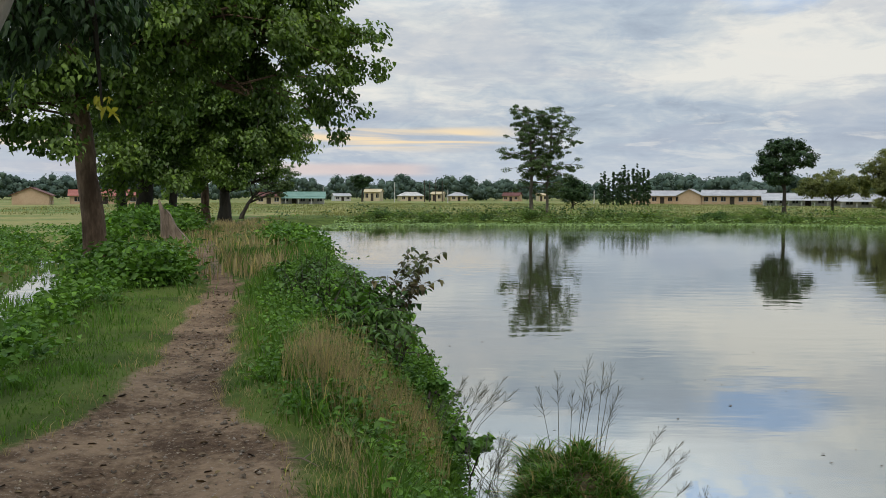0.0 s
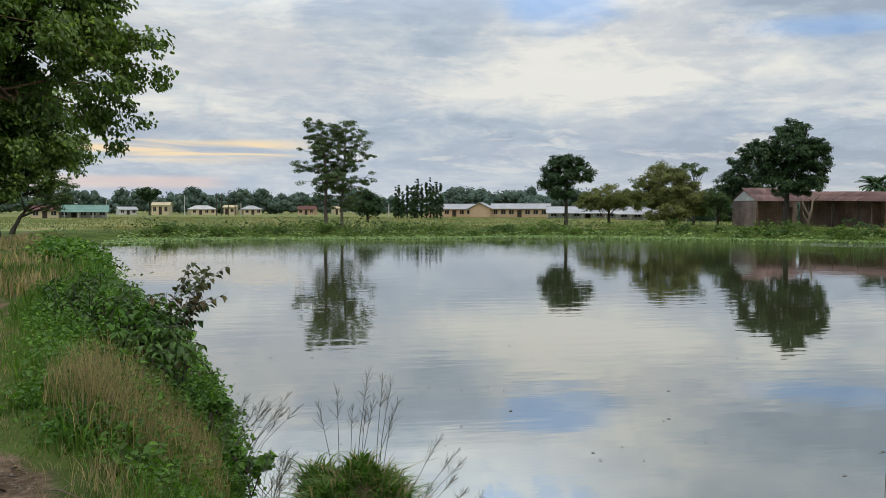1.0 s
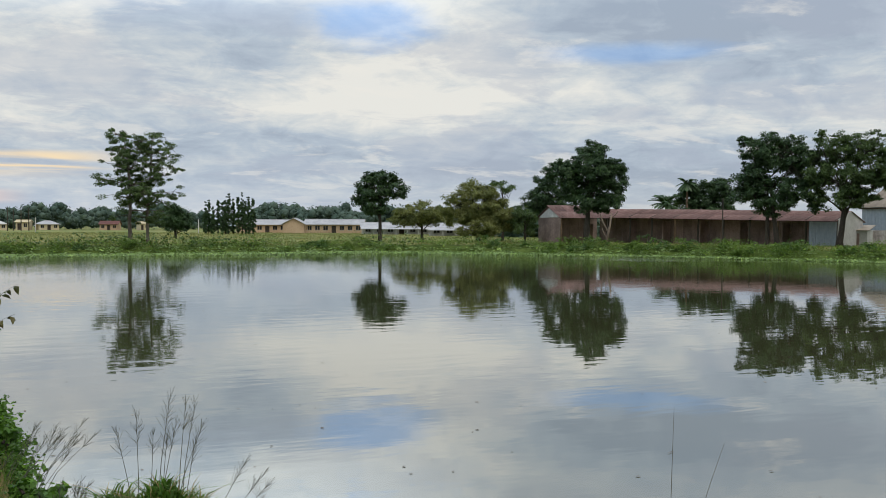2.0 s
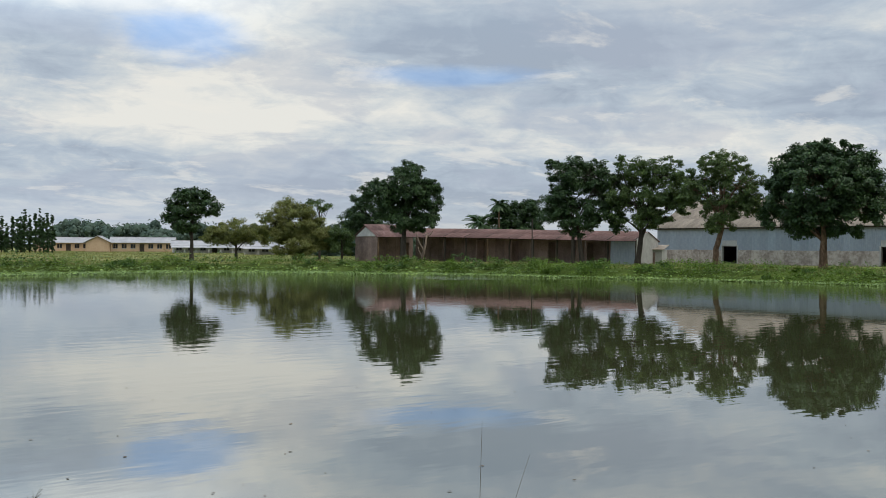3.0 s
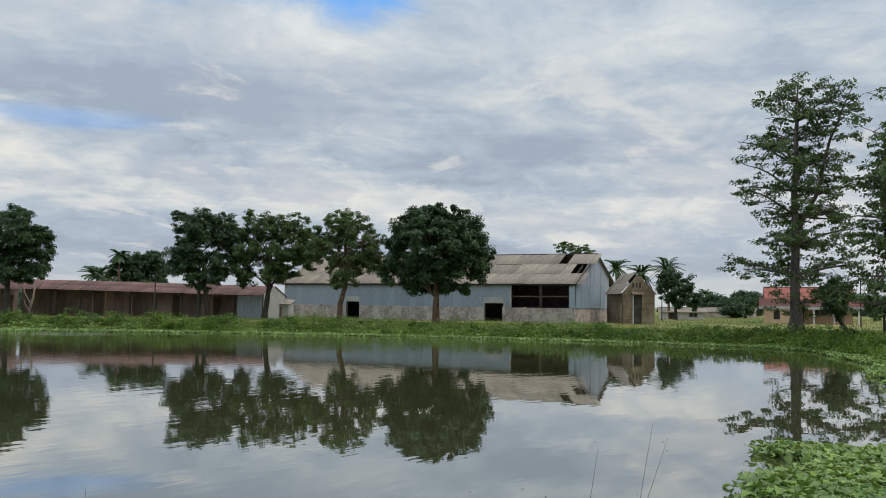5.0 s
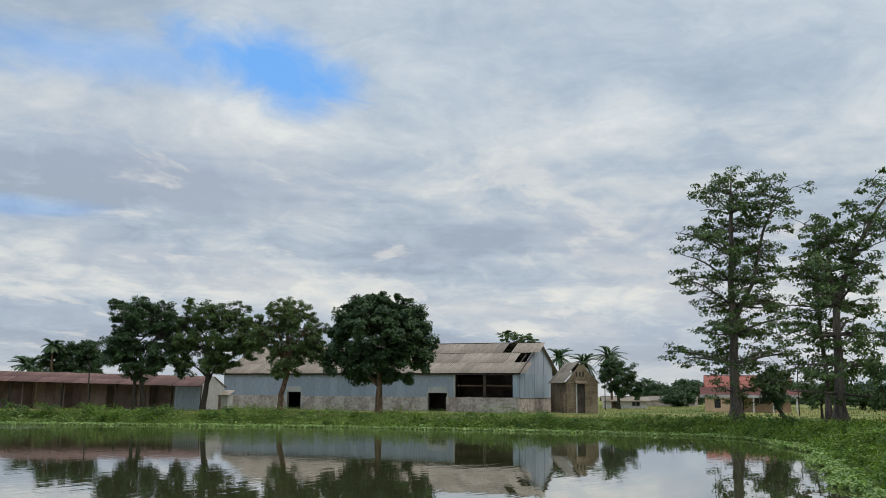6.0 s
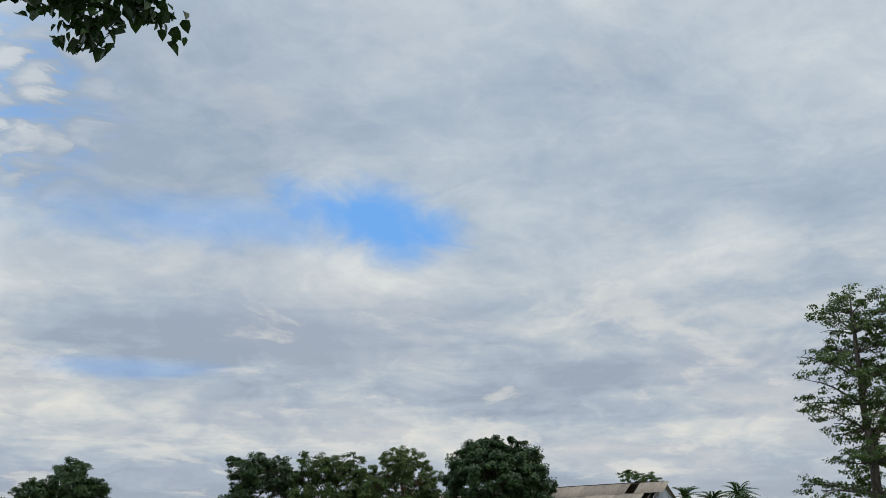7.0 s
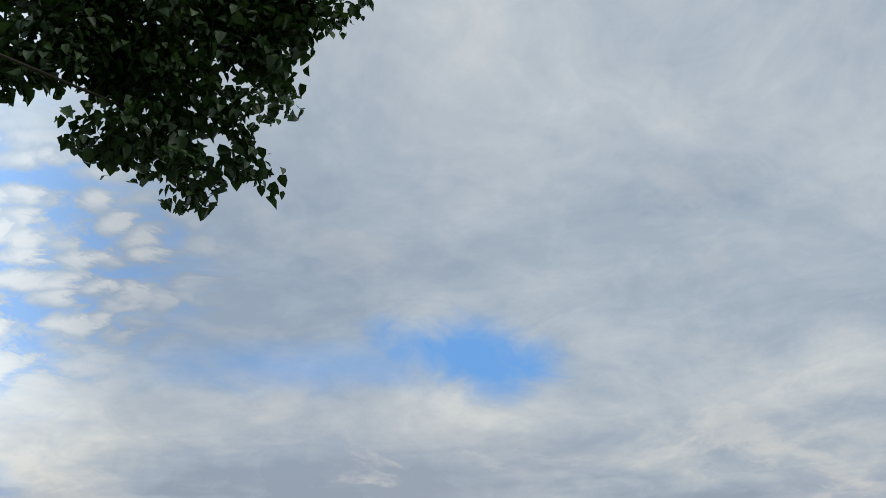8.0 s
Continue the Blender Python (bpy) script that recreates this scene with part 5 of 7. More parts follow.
def red_house():
    ob = house("red_roofed_house", 80.0, 118, 9.2, 7, 2.95, 4.45, "apricot house under tiered red sheet roofs", WALL_ORANGE, ROOF_RED, 3, 4)
    part("porch_roof", bm_quad([(-5.7, 2.3, 2.12), (5.7, 2.3, 2.12), (5.7, 0.55, 3.02), (-5.7, 0.55, 3.02)], 0.08), ROOF_RED_DARK, ob, "dark red porch roof")
    part("fascia", boxed((-5.75, 2.3, 1.74), (5.75, 2.36, 2.10)), PLASTER_LINTEL, ob)
    for x in (-5.2, -2.6, -0.4):
        part("porch_post", boxed((x, 2.0, -0.3), (x + 0.16, 2.16, 1.98)), WALL_WHITE, ob)
    part("porch_wall", boxed((1.2, 1.9, -0.3), (5.2, 2.1, 1.95)), WALL_ORANGE, ob)
    part("porch_window", boxed((3.4, 2.09, 0.55), (4.1, 2.12, 1.6)), GLASS_DARK, ob)


red_house()
house("white_cottage", 72.9, 140, 6, 4, 1.3, 1.8, "low whitewashed cottage beneath palms", WALL_WHITE, SHEET_ROOF, 1, 5)
# windowless block standing in for a low greyish wall
house("white_cottage", 75.5, 185, 9, 5, 1.2, 1.9, "low windowless block with grey sheet roof", PLASTER, SHEET_ROOF, 0, -8, door=False)


def pole(azimuth, distance, h, label, r=0.09, mat=BARK_PALE, arms=0):
    p = placed(azimuth, distance)
    ob = thing("pole", p, label, "pole", "poles across the field")
    bm = bmesh.new()
    tube(bm, [(0, 0, -0.4), (0, 0, h)], [r, r * 0.75], 8)
    part("post", bm, mat, ob)
    for k in range(arms):
        part("crossarm", boxed((-0.9, -0.05, h - 0.4 - k * 0.7), (0.9, 0.05, h - 0.3 - k * 0.7)), DARK_WOOD, ob)


for a in (-1.15, -0.85, -0.45, -0.05):
    pole(a, 300, 6.8 + 0.4 * math.sin(a * 9), "dark concrete column of an unfinished building", 0.16, BARK_DARK)
for a, d, h in ((-7.4, 260, 4.4), (0.3, 240, 3.6), (7.7, 235, 3.4), (9.3, 220, 3.2), (-3.0, 270, 5.8)):
    pole(a, d, h, "slim pale utility pole beyond the field", 0.12, WALL_WHITE)
pole(71.7, 120, 3.6, "bare dark pole beside the ruined hut", 0.07, BARK_DARK)
pole(41.1, 79, 4.1, "thin dark pole on the bank before the shed", 0.06, BARK_DARK)
pole(82.7, 100, 5.0, "thin pole behind the tall trees", 0.06, BARK_DARK)

# cypress row
for k in range(13):
    a = 9.72 + k * 0.235 + 0.05 * math.sin(k * 5)
    h = 7.2 + 0.9 * math.sin(k * 2.3) + (0.7 if k > 4 else -0.6)
    tree("cypress", placed(a, 195 + 3 * math.sin(k * 3)), "narrow dark spire-shaped tree in a row", straight(h * 0.8, 0.09), [(0, 0, h * 0.3, 0.52, 0.52, h * 0.3), (0, 0, h * 0.55, 0.38, 0.38, h * 0.3), (0, 0, h * 0.82, 0.2, 0.2, h * 0.18)],
         90, 40, 0.24, 0.22, LEAF_DARK, seed=200 + k, limbs=2, twigs=False, group="spire-shaped trees in a row", category="cypress")
tree("flat_topped_tree", placed(-5.0, 300), "dark flat-topped tree in the far village", straight(5.5, 0.3), lobes_at(-5, [(0, 0, 7.3, 4.2, 0.8), (-0.5, 0, 6.0, 2.4, 1.2)]), 60, 40, 0.8, 0.6, LEAF_DARK, seed=230, limbs=5, twigs=False)
tree("bushy_tree", placed(8.0, 132), "rounded dark tree beyond the far bank", straight(2.4, 0.2), lobes_at(8.0, [(-0.3, 0, 2.9, 1.5, 1.6), (0.8, 0, 2.1, 1.2, 1.3)]), 90, 55, 0.55, 0.28, LEAF_DARK, seed=231, limbs=5)
tree("leaning_tree", placed(-12.4, 72), "small light-green tree with a slanting trunk", [(0, 0, 0, 0.16), (*facing(-12, 0.6, 0, 1.2), 0.13), (*facing(-12, 1.9, 0, 2.8), 0.06)],
     lobes_at(-12.4, [(1.6, 0, 3.6, 1.8, 0.9), (3.2, 0, 3.1, 1.4, 0.8), (0.2, 0, 3.2, 1.5, 0.9), (1.6, 0, 2.5, 2.3, 0.7)]), 75, 60, 0.45, 0.17, LEAF_LIGHT, seed=232, limbs=9, flatness=0.4)


def far_woods():
    """The wooded skyline, countless crowns merged, with haze mixed into the leaf colour."""
    rng = np.random.default_rng(77)
    C, O = [], []
    for a0, a1, d0, d1, h0, h1, n in ((-40, 9.5, 385, 470, 6.0, 10.5, 760), (12.5, 18.5, 270, 320, 5.2, 7.5, 140), (18, 31, 240, 300, 3.5, 6.8, 170), (28.0, 33, 150, 180, 2.5, 4.5, 60), (73.5, 95, 260, 340, 3.5, 6.0, 200)):
        az_ = rng.uniform(a0, a1, n)
        d_ = rng.uniform(d0, d1, n)
        h_ = (h0 + (h1 - h0) * (0.5 + 0.32 * np.sin(az_ * 1.9) + 0.25 * np.sin(az_ * 4.7 + 1))) * rng.uniform(0.75, 1.1, n)
        for a, d, h in zip(az_, d_, h_):
            base = at(a, d)
            for k in range(3):
                C.append((base.x + rng.normal() * 1.6, base.y + rng.normal() * 1.6, 0.8 + h * (0.3 + 0.3 * k))), O.append((0, 0, 1))
    C = np.array(C)
    leaf_me = crown_mesh(rng, C, np.array(O, float), 46, 2.5, 0.85, 0.75, 0.1, 0.7)
    bm = bmesh.new()
    bm.from_mesh(leaf_me)
    bpy.data.meshes.remove(leaf_me)
    heart = bmesh.new()
    bmesh.ops.create_icosphere(heart, subdivisions=1, radius=1.0)
    ball = np.array([v.co for v in heart.verts])
    tri = np.array([[v.index for v in f.verts] for f in heart.faces])
    heart.free()
    lump = C[:, None, :] + ball[None] * rng.uniform(1.1, 1.9, (len(C), len(ball), 1))
    core = from_arrays("core", lump.reshape(-1, 3), (np.arange(len(C))[:, None, None] * len(ball) + tri[None]).reshape(-1, 3))
    bm.from_mesh(core)
    bpy.data.meshes.remove(core)
    me = bpy.data.meshes.new("far_woods")
    bm.to_mesh(me)
    bm.free()
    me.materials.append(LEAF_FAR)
    tagged(new("far_woods", me), "dark-green woods along the skyline, tinted by haze", "woods", kind="stuff")


far_woods()


# ---- trees on the near bank ----
def view_lobes(base, rows):
    """Crown ellipsoids given by azimuth, elevation, distance from the standing place, half width, half height; local to base."""
    out = []
    for a, e, d, r, rz in rows:
        p = at(a, d, EYE_Z + d * math.tan(radians(e))) - Vector(base)
        out.append((p.x, p.y, p.z, r, r, rz))
    return out


p = Vector((-6.6, 17.6, seat(-6.6, 17.6)))
tree("bank_tree", p, "leaning brown-barked tree with drooping heart-shaped leaves",
     [(0, 0, 0, 0.23), (-0.12, 0, 1.6, 0.205), (-0.34, 0.05, 3.3, 0.18), (-0.3, 0.2, 5.2, 0.13), (0.3, 0.5, 7.2, 0.05)],
     view_lobes(p, [(-5.4, 8.4, 20, 0.75, 0.55), (-7.8, 7.4, 19.5, 0.95, 0.9), (-10.4, 8.6, 19, 1.3, 1.2), (-13.2, 10.2, 18.5, 1.5, 1.3), (-16.5, 10.2, 18, 1.7, 1.3), (-21.5, 9.8, 17.5, 1.9, 1.4), (-25.0, 7.0, 17, 1.3, 1.2),
                    (-25.8, 4.2, 17, 0.7, 0.7), (-23.2, 3.9, 17, 0.6, 0.6), (-11.5, 12.5, 19, 1.5, 1.3), (-18.5, 6.6, 18, 1.2, 0.9), (-8.8, 11.0, 19.5, 1.1, 1.0), (-6.4, 5.8, 20, 0.45, 0.55), (-8.9, 4.1, 20, 0.3, 0.4), (-15.5, 13.5, 18, 2.2, 1.4), (-6.3, 10.2, 20, 0.5, 0.5), (-4.2, 9.1, 20.2, 0.35, 0.25)]),
     390, 70, 0.34, 0.112, LEAF_NEAR, BARK, 301, 24, 0.3, 0.7, 0.5, group="trees along the path", aspect=0.62, shape="heart", flare=1.25, low=2.4)
p = Vector((-13.4, 41.0, seat(-13.4, 41.0)))
tree("bank_tree", p, "thick dark tree with buttressed roots beside the path",
     [(0, 0, 0, 0.42), (0.1, 0, 1.5, 0.36), (0.3, 0.2, 4.0, 0.26), (0.5, 0.2, 7.0, 0.08)],
     view_lobes(p, [(-17, 3.6, 41, 2.2, 1.7), (-13.5, 4.6, 40, 2.4, 1.9), (-19.0, 2.6, 40, 1.5, 1.3), (-15.2, 6.4, 41, 3.2, 1.8), (-11.2, 5.0, 41, 2.0, 1.6), (-18.8, 0.6, 41, 1.1, 0.9), (-9.8, 3.6, 41, 1.2, 0.9), (-20.5, 5.6, 41, 2.6, 1.6), (-16.2, 1.6, 40, 1.4, 0.9)]),
     330, 62, 0.55, 0.20, LEAF_NEAR, BARK_DARK, 302, 14, 0.4, 0.7, 0.4, group="trees along the path", aspect=0.6)
for dx, r, lean in ((-0.9, 0.24, -0.3), (1.1, 0.2, 0.5)):
    q = Vector((-13.4 + dx, 41.3, 0))
    q.z = seat(q.x, q.y)
    tree("bank_tree", q, "slim dark trunk in a clump of trees", straight(5.0, r, (lean, 0.2)), [(0, 0, 5.0, 1.6, 1.6, 1.2)], 30, 50, 0.5, 0.2, LEAF_NEAR, BARK_DARK, 310 + int(dx * 10), 4, group="trees along the path", aspect=0.6)


def buttress_stump():
    """A pale dead stump with flaring buttress roots."""
    base = Vector((-8.85, 29.4, seat(-8.85, 29.4)))
    bm = bmesh.new()
    for turn, wide, tall in ((0.0, 1.05, 1.20), (0.6, 0.6, 0.8), (3.4, 0.35, 0.6), (1.6, 0.4, 0.5)):
        d = Vector((math.cos(turn), -math.sin(turn) * 0.6, 0))
        edge = [(0.02, tall), (0.12, tall * 0.92), (wide * 0.32, tall * 0.56), (wide * 0.62, tall * 0.26), (wide, -0.12)]
        for (r0, z0), (r1, z1) in zip(edge, edge[1:]):
            side = Vector((-d.y, d.x, 0)) * 0.07
            q = [d * r0 + side + Vector((0, 0, z0)), d * r1 + side * 1.3 + Vector((0, 0, z1)), d * r1 + side * 1.6 + Vector((0, 0, -0.15)), side + Vector((0, 0, -0.15))]
            o = [d * r0 - side + Vector((0, 0, z0)), d * r1 - side * 1.3 + Vector((0, 0, z1)), d * r1 - side * 1.6 + Vector((0, 0, -0.15)), -side + Vector((0, 0, -0.15))]
            a, b = [bm.verts.new(v) for v in q], [bm.verts.new(v) for v in o]
            bm.faces.new(a), bm.faces.new(b[::-1])
            for k in range(4):
                bm.faces.new((a[(k + 1) % 4], a[k], b[k], b[(k + 1) % 4]))
    tube(bm, [(0, 0, -0.2), (-0.02, 0, 0.6), (-0.10, 0.02, 1.1), (-0.22, 0.03, 1.5)], [0.18, 0.14, 0.09, 0.03], 9, 0.1, random.Random(4))
    bmesh.ops.recalc_face_normals(bm, faces=bm.faces)
    me = bpy.data.meshes.new("buttressed_stump")
    bm.to_mesh(me), bm.free()
    me.materials.append(DEAD_WOOD)
    ob = new("buttressed_stump", me)
    ob.matrix_basis = Matrix.Translation(base)
    tagged(ob, "pale dead stump with flaring buttress roots", "stump")


buttress_stump()
p = Vector((-14.2, 60.0, seat(-14.2, 60.0)))
tree("bank_tree", p, "grey-trunked tree where the path reaches the field", [(0, 0, 0, 0.40), (0, 0, 2.0, 0.32), (-0.2, 0.1, 5.0, 0.2), (0, 0, 7.5, 0.06)],
     view_lobes(p, [(-13.0, 4.6, 59, 2.8, 2.0), (-15.0, 2.9, 59, 1.8, 1.3), (-11.0, 3.2, 60, 1.9, 1.2), (-16.5, 4.8, 60, 3.0, 2.2), (-12.2, 2.3, 60, 1.6, 1.1), (-13.6, 1.5, 58.5, 1.8, 1.1), (-15.4, 1.2, 59, 1.6, 1.0), (-10.6, 1.9, 60, 1.2, 0.9)]), 330, 60, 0.6, 0.24, LEAF_NEAR, BARK_DARK, 303, 12, 0.4, 0.7, 0.4, group="trees along the path", aspect=0.6)
q = Vector((-15.6, 60.5, seat(-15.6, 60.5)))
tree("bank_tree", q, "second grey trunk at the field's edge", straight(5.5, 0.3), [(0, 0, 5.6, 1.8, 1.8, 1.5)], 40, 50, 0.55, 0.24, LEAF_NEAR, BARK, 304, 5, group="trees along the path", aspect=0.6)

# the tree overhead: a pale limb reaching out above the standing place
BOUGH = [(19.2, 35.0, 6.2, 0.30, 0.16), (17.6, 37.0, 6.2, 0.40, 0.25), (34.3, 29.8, 6.2, 0.16, 0.2), (36.1, 31.5, 6.2, 0.28, 0.22), (32.3, 31.7, 6.2, 0.3, 0.2), (28.1, 32.1, 6.2, 0.3, 0.13), (32.8, 34.1, 6.2, 0.42, 0.26), (37.3, 34.5, 6.2, 0.3, 0.28), (29.3, 35.7, 6.2, 0.42, 0.22),
         (24.8, 36.3, 6.2, 0.4, 0.2), (31.5, 38.0, 6.2, 0.6, 0.35), (37.9, 38.1, 6.2, 0.42, 0.3), (40.3, 40.1, 6.2, 0.36, 0.25), (22.1, 35.1, 6.2, 0.24, 0.16), (35.2, 41.5, 6.2, 0.75, 0.35), (24.3, 40.0, 6.2, 0.75, 0.35), (42.3, 43.5, 6.2, 0.5, 0.3)]
p = Vector((-4.6, 2.6, seat(-4.6, 2.6)))
# the dark leaf green stands in for a backlit silhouette
overhead = tree("overhanging_tree", p, "pale-barked tree with a long bough over the bank",
     [(0, 0, 0, 0.20), (0.3, 0.5, 1.6, 0.15), (1.72, 2.72, 2.6, 0.075), (1.98, 2.86, 3.3, 0.065), (3.0, 2.9, 5.6, 0.06), (5.2, 3.0, 8.2, 0.05), (7.0, 2.3, 8.8, 0.025)],
     view_lobes(p, BOUGH), 325, 15, 0.20, 0.098, LEAF_DARK, BARK_PALE, 305, 4, 0.15, 0.8, 0.55, aspect=0.72, shape="heart", flare=1.2, low=3.0, group="trees along the path", limb_bark=BARK_DARK, twigs=False)
# its main crown, unseen above and behind the standing place, added for shade
rng = np.random.default_rng(309)
crown = [(0.5, -3.6, 7.6, 2.6, 2.4, 1.3), (3.6, -5.5, 7.4, 2.4, 2.4, 1.3), (6.2, -3.6, 8.2, 2.4, 2.2, 1.2), (3.2, -2.4, 9.2, 2.6, 2.2, 1.2), (0.0, -6.5, 6.4, 2.4, 2.6, 1.4), (-0.6, 0.4, 7.4, 1.9, 1.9, 1.2), (6.0, -7.4, 6.6, 2.4, 2.4, 1.4)]
for x, y, z, *_ in crown:
    bm = bmesh.new()
    tube(bm, [(0.2, 0.3, 1.3), (0.2 + x * 0.3, 0.3 + y * 0.3, 1.3 + (z - 1.3) * 0.5), (x * 0.75, y * 0.75, z * 0.85), (x, y, z)], [0.10, 0.08, 0.05, 0.015], 6)
    part("limb", bm, BARK_PALE, overhead, smooth=True)
cl, out = clump_points(rng, crown, 520, 0.3)
hang("crown", crown_mesh(rng, cl, out, 34, 0.42, 0.15, 0.7, 0.4, 0.7, "heart"), LEAF_DARK, overhead)
# drooping sprays of the same bough, in front of the leaning tree
p = Vector((-2.4, 5.6, 3.6))


def hanging_spray(base, rows, label, seed, mat, per=34, leaf=0.15, n=60):
    """Leafy twigs that hang from the bough."""
    rng = np.random.default_rng(seed)
    ob = thing("hanging_branch", base, label, "branch")
    lo = view_lobes(base, rows)
    for x, y, z, r, _, rz in lo:
        bm = bmesh.new()
        tube(bm, [(0, 0, 0.0), (x * 0.5, y * 0.5, z * 0.5 + 0.15), (x, y, z)], [0.03, 0.02, 0.008], 5)
        part("twig", bm, BARK_DARK, ob)
    cl, out = clump_points(rng, lo, n, 0.2)
    hang("leaves", crown_mesh(rng, cl, out, per, 0.16, leaf, 0.9, 0.9, 0.42, "heart"), mat, ob)


hanging_spray((-2.3, 5.5, 4.6), [(-25.5, 11.5, 6.8, 0.50, 0.35), (-23.0, 11.8, 7, 0.55, 0.40), (-24.8, 9.6, 6.8, 0.40, 0.35), (-20.5, 11.4, 7, 0.50, 0.35), (-18.0, 11.8, 7.2, 0.40, 0.25), (-20.8, 9.2, 7, 0.32, 0.28), (-23.5, 8.0, 6.8, 0.25, 0.25)], "dark drooping leaves on a bough above the path", 306, LEAF_DARK, per=20, leaf=0.085, n=160)
hanging_spray((-2.35, 6.2, 3.75), [(-20.2, 5.2, 7, 0.03, 0.10)], "yellowing leaves on a hanging twig", 307, LEAF_YELLOW, per=7, leaf=0.085, n=2)


# ---- vegetation of the banks ----
def stuff(name, me, mat, label, category):
    me.name = name
    me.materials.append(mat)
    return tagged(new(name, me), label, category, kind="stuff")


def track_gap(x, y):
    """Distance beyond the path's bare edge."""
    d, w = line_distance(x, y, TRACK)
    return d - np.interp(w, np.arange(len(TRACK_HALF)), TRACK_HALF)


def sow(rng, n, x0, x1, y0, y1, keep):
    x, y = rng.uniform(x0, x1, n), rng.uniform(y0, y1, n)
    k = rng.random(n) < keep(x, y)
    return x[k], y[k]


def patchy(x, y, s=0.9, seed=0.0):
    return smooth(ripple(x, y, s, seed), -0.9, 0.9)


def grass(name, rng, x, y, h, w, mat, label, lean=0.5, sink=0.02):
    z = height(x, y) - sink
    a = rng.uniform(0, 2 * np.pi, len(x))
    k = rng.uniform(0.1, 1.0, len(x)) * lean
    ln = np.stack([np.cos(a) * k, np.sin(a) * k, np.zeros(len(x))], 1)
    stuff(name, blades_mesh(name, np.stack([x, y, z], 1), ln, h, w, rng), mat, label, "grass")


def weeds(name, rng, x, y, top, leaf, mat, label, per=10, spread=0.16, flat=0.5, shape="heart", aspect=0.6, category="weeds", base=None):
    """Low leafy plants: clusters of leaves stacked up to the given heights."""
    z = height(x, y) if base is None else np.full(len(x), base)
    n = len(x) * per
    t = rng.random(n) ** 0.7
    X, Y, Z, T = np.repeat(x, per), np.repeat(y, per), np.repeat(z, per), np.repeat(top, per)
    c = np.stack([X + rng.normal(size=n) * spread, Y + rng.normal(size=n) * spread, Z + T * t], 1)
    normal = unit(rng.normal(size=(n, 3)) * 0.55 + np.array([0, -0.15, 1.0]) * flat * 2)
    axis = rng.normal(size=(n, 3)) * np.array([1, 1, 0.4])
    L = leaf * rng.uniform(0.6, 1.4, n)
    stuff(name, leaves_mesh(name, c, normal, axis, L, L * aspect, shape), mat, label, category)


rng = np.random.default_rng(900)
# short turf beside the path, thick close by
x, y = sow(rng, 210000, -9.5, 2.6, 2.6, 17, lambda x, y: smooth(track_gap(x, y), -0.02, 0.22) * (shore_distance(x, y) > -0.02) * (0.35 + 0.65 * patchy(x, y, 1.4, 2)) * smooth(np.hypot(x, y), 19, 4))
gp = track_gap(x, y)
tuft = 0.45 + 1.1 * patchy(x, y, 3.4, 21) * patchy(x, y, 1.3, 5)
grass("turf_grass", rng, x, y, (0.045 + 0.095 * smooth(gp, 0.1, 1.0)) * tuft * rng.uniform(0.6, 1.5, len(x)), rng.uniform(0.006, 0.013, len(x)), GRASS, "short green grass beside the path", 0.9)
x, y = sow(rng, 60000, -16, 0, 14, 48, lambda x, y: smooth(track_gap(x, y), 0.0, 0.5) * (shore_distance(x, y) > 0) * patchy(x, y, 0.5, 5))
grass("meadow_grass", rng, x, y, rng.uniform(0.15, 0.40, len(x)), rng.uniform(0.018, 0.035, len(x)), GRASS, "longer green grass along the bank", 0.8)
x, y = sow(rng, 60000, -6, 6, -7, 3.2, lambda x, y: smooth(track_gap(x, y), -0.02, 0.25) * (shore_distance(x, y) > 0) * (0.4 + 0.6 * patchy(x, y, 1.4, 2)))
grass("turf_grass", rng, x, y, rng.uniform(0.06, 0.2, len(x)), rng.uniform(0.008, 0.015, len(x)), GRASS, "short green grass around the standing place", 0.9)
# long grass on the pond side, partly dry
x, y = sow(rng, 26000, -1.6, 1.4, 4.2, 9.4, lambda x, y: smooth(track_gap(x, y), 0.35, 0.9) * (shore_distance(x, y) > -0.05) * (0.25 + 0.75 * patchy(x, y, 1.7, 3)))
grass("long_grass", rng, x, y, rng.uniform(0.12, 0.32, len(x)), rng.uniform(0.007, 0.014, len(x)), GRASS, "long arching green grass on the bank slope", 1.0)
x, y = sow(rng, 15000, -1.7, 0.4, 6.2, 9.6, lambda x, y: smooth(track_gap(x, y), 0.45, 0.9) * (shore_distance(x, y) > 0.02) * smooth(np.hypot((x + 0.65) / 0.95, (y - 7.9) / 1.6), 1.1, 0.5))
grass("dry_tall_grass", rng, x, y, rng.uniform(0.16, 0.50, len(x)), rng.uniform(0.004, 0.008, len(x)), GRASS_DRY, "tall straw-coloured dry grass on the bank", 0.4)
x, y = sow(rng, 5000, -1.6, 1.0, 4.3, 6.4, lambda x, y: smooth(track_gap(x, y), 0.1, 0.5) * (shore_distance(x, y) > 0.02) * patchy(x, y, 2.3, 7))
grass("dry_short_grass", rng, x, y, rng.uniform(0.10, 0.26, len(x)), rng.uniform(0.002, 0.0045, len(x)), GRASS_DRY, "thin dry grass stems near the path", 0.9)
x, y = sow(rng, 26000, -13, -3.0, 17, 55, lambda x, y: smooth(track_gap(x, y), -0.3, 0.3) * smooth(track_gap(x, y), 3.0, 0.5) * (shore_distance(x, y) > 0.5) * patchy(x, y, 0.6, 11))
grass("dry_tall_grass", rng, x, y, rng.uniform(0.25, 0.6, len(x)), rng.uniform(0.015, 0.030, len(x)), GRASS_DRY, "pale dry grass along the far part of the path", 0.5)
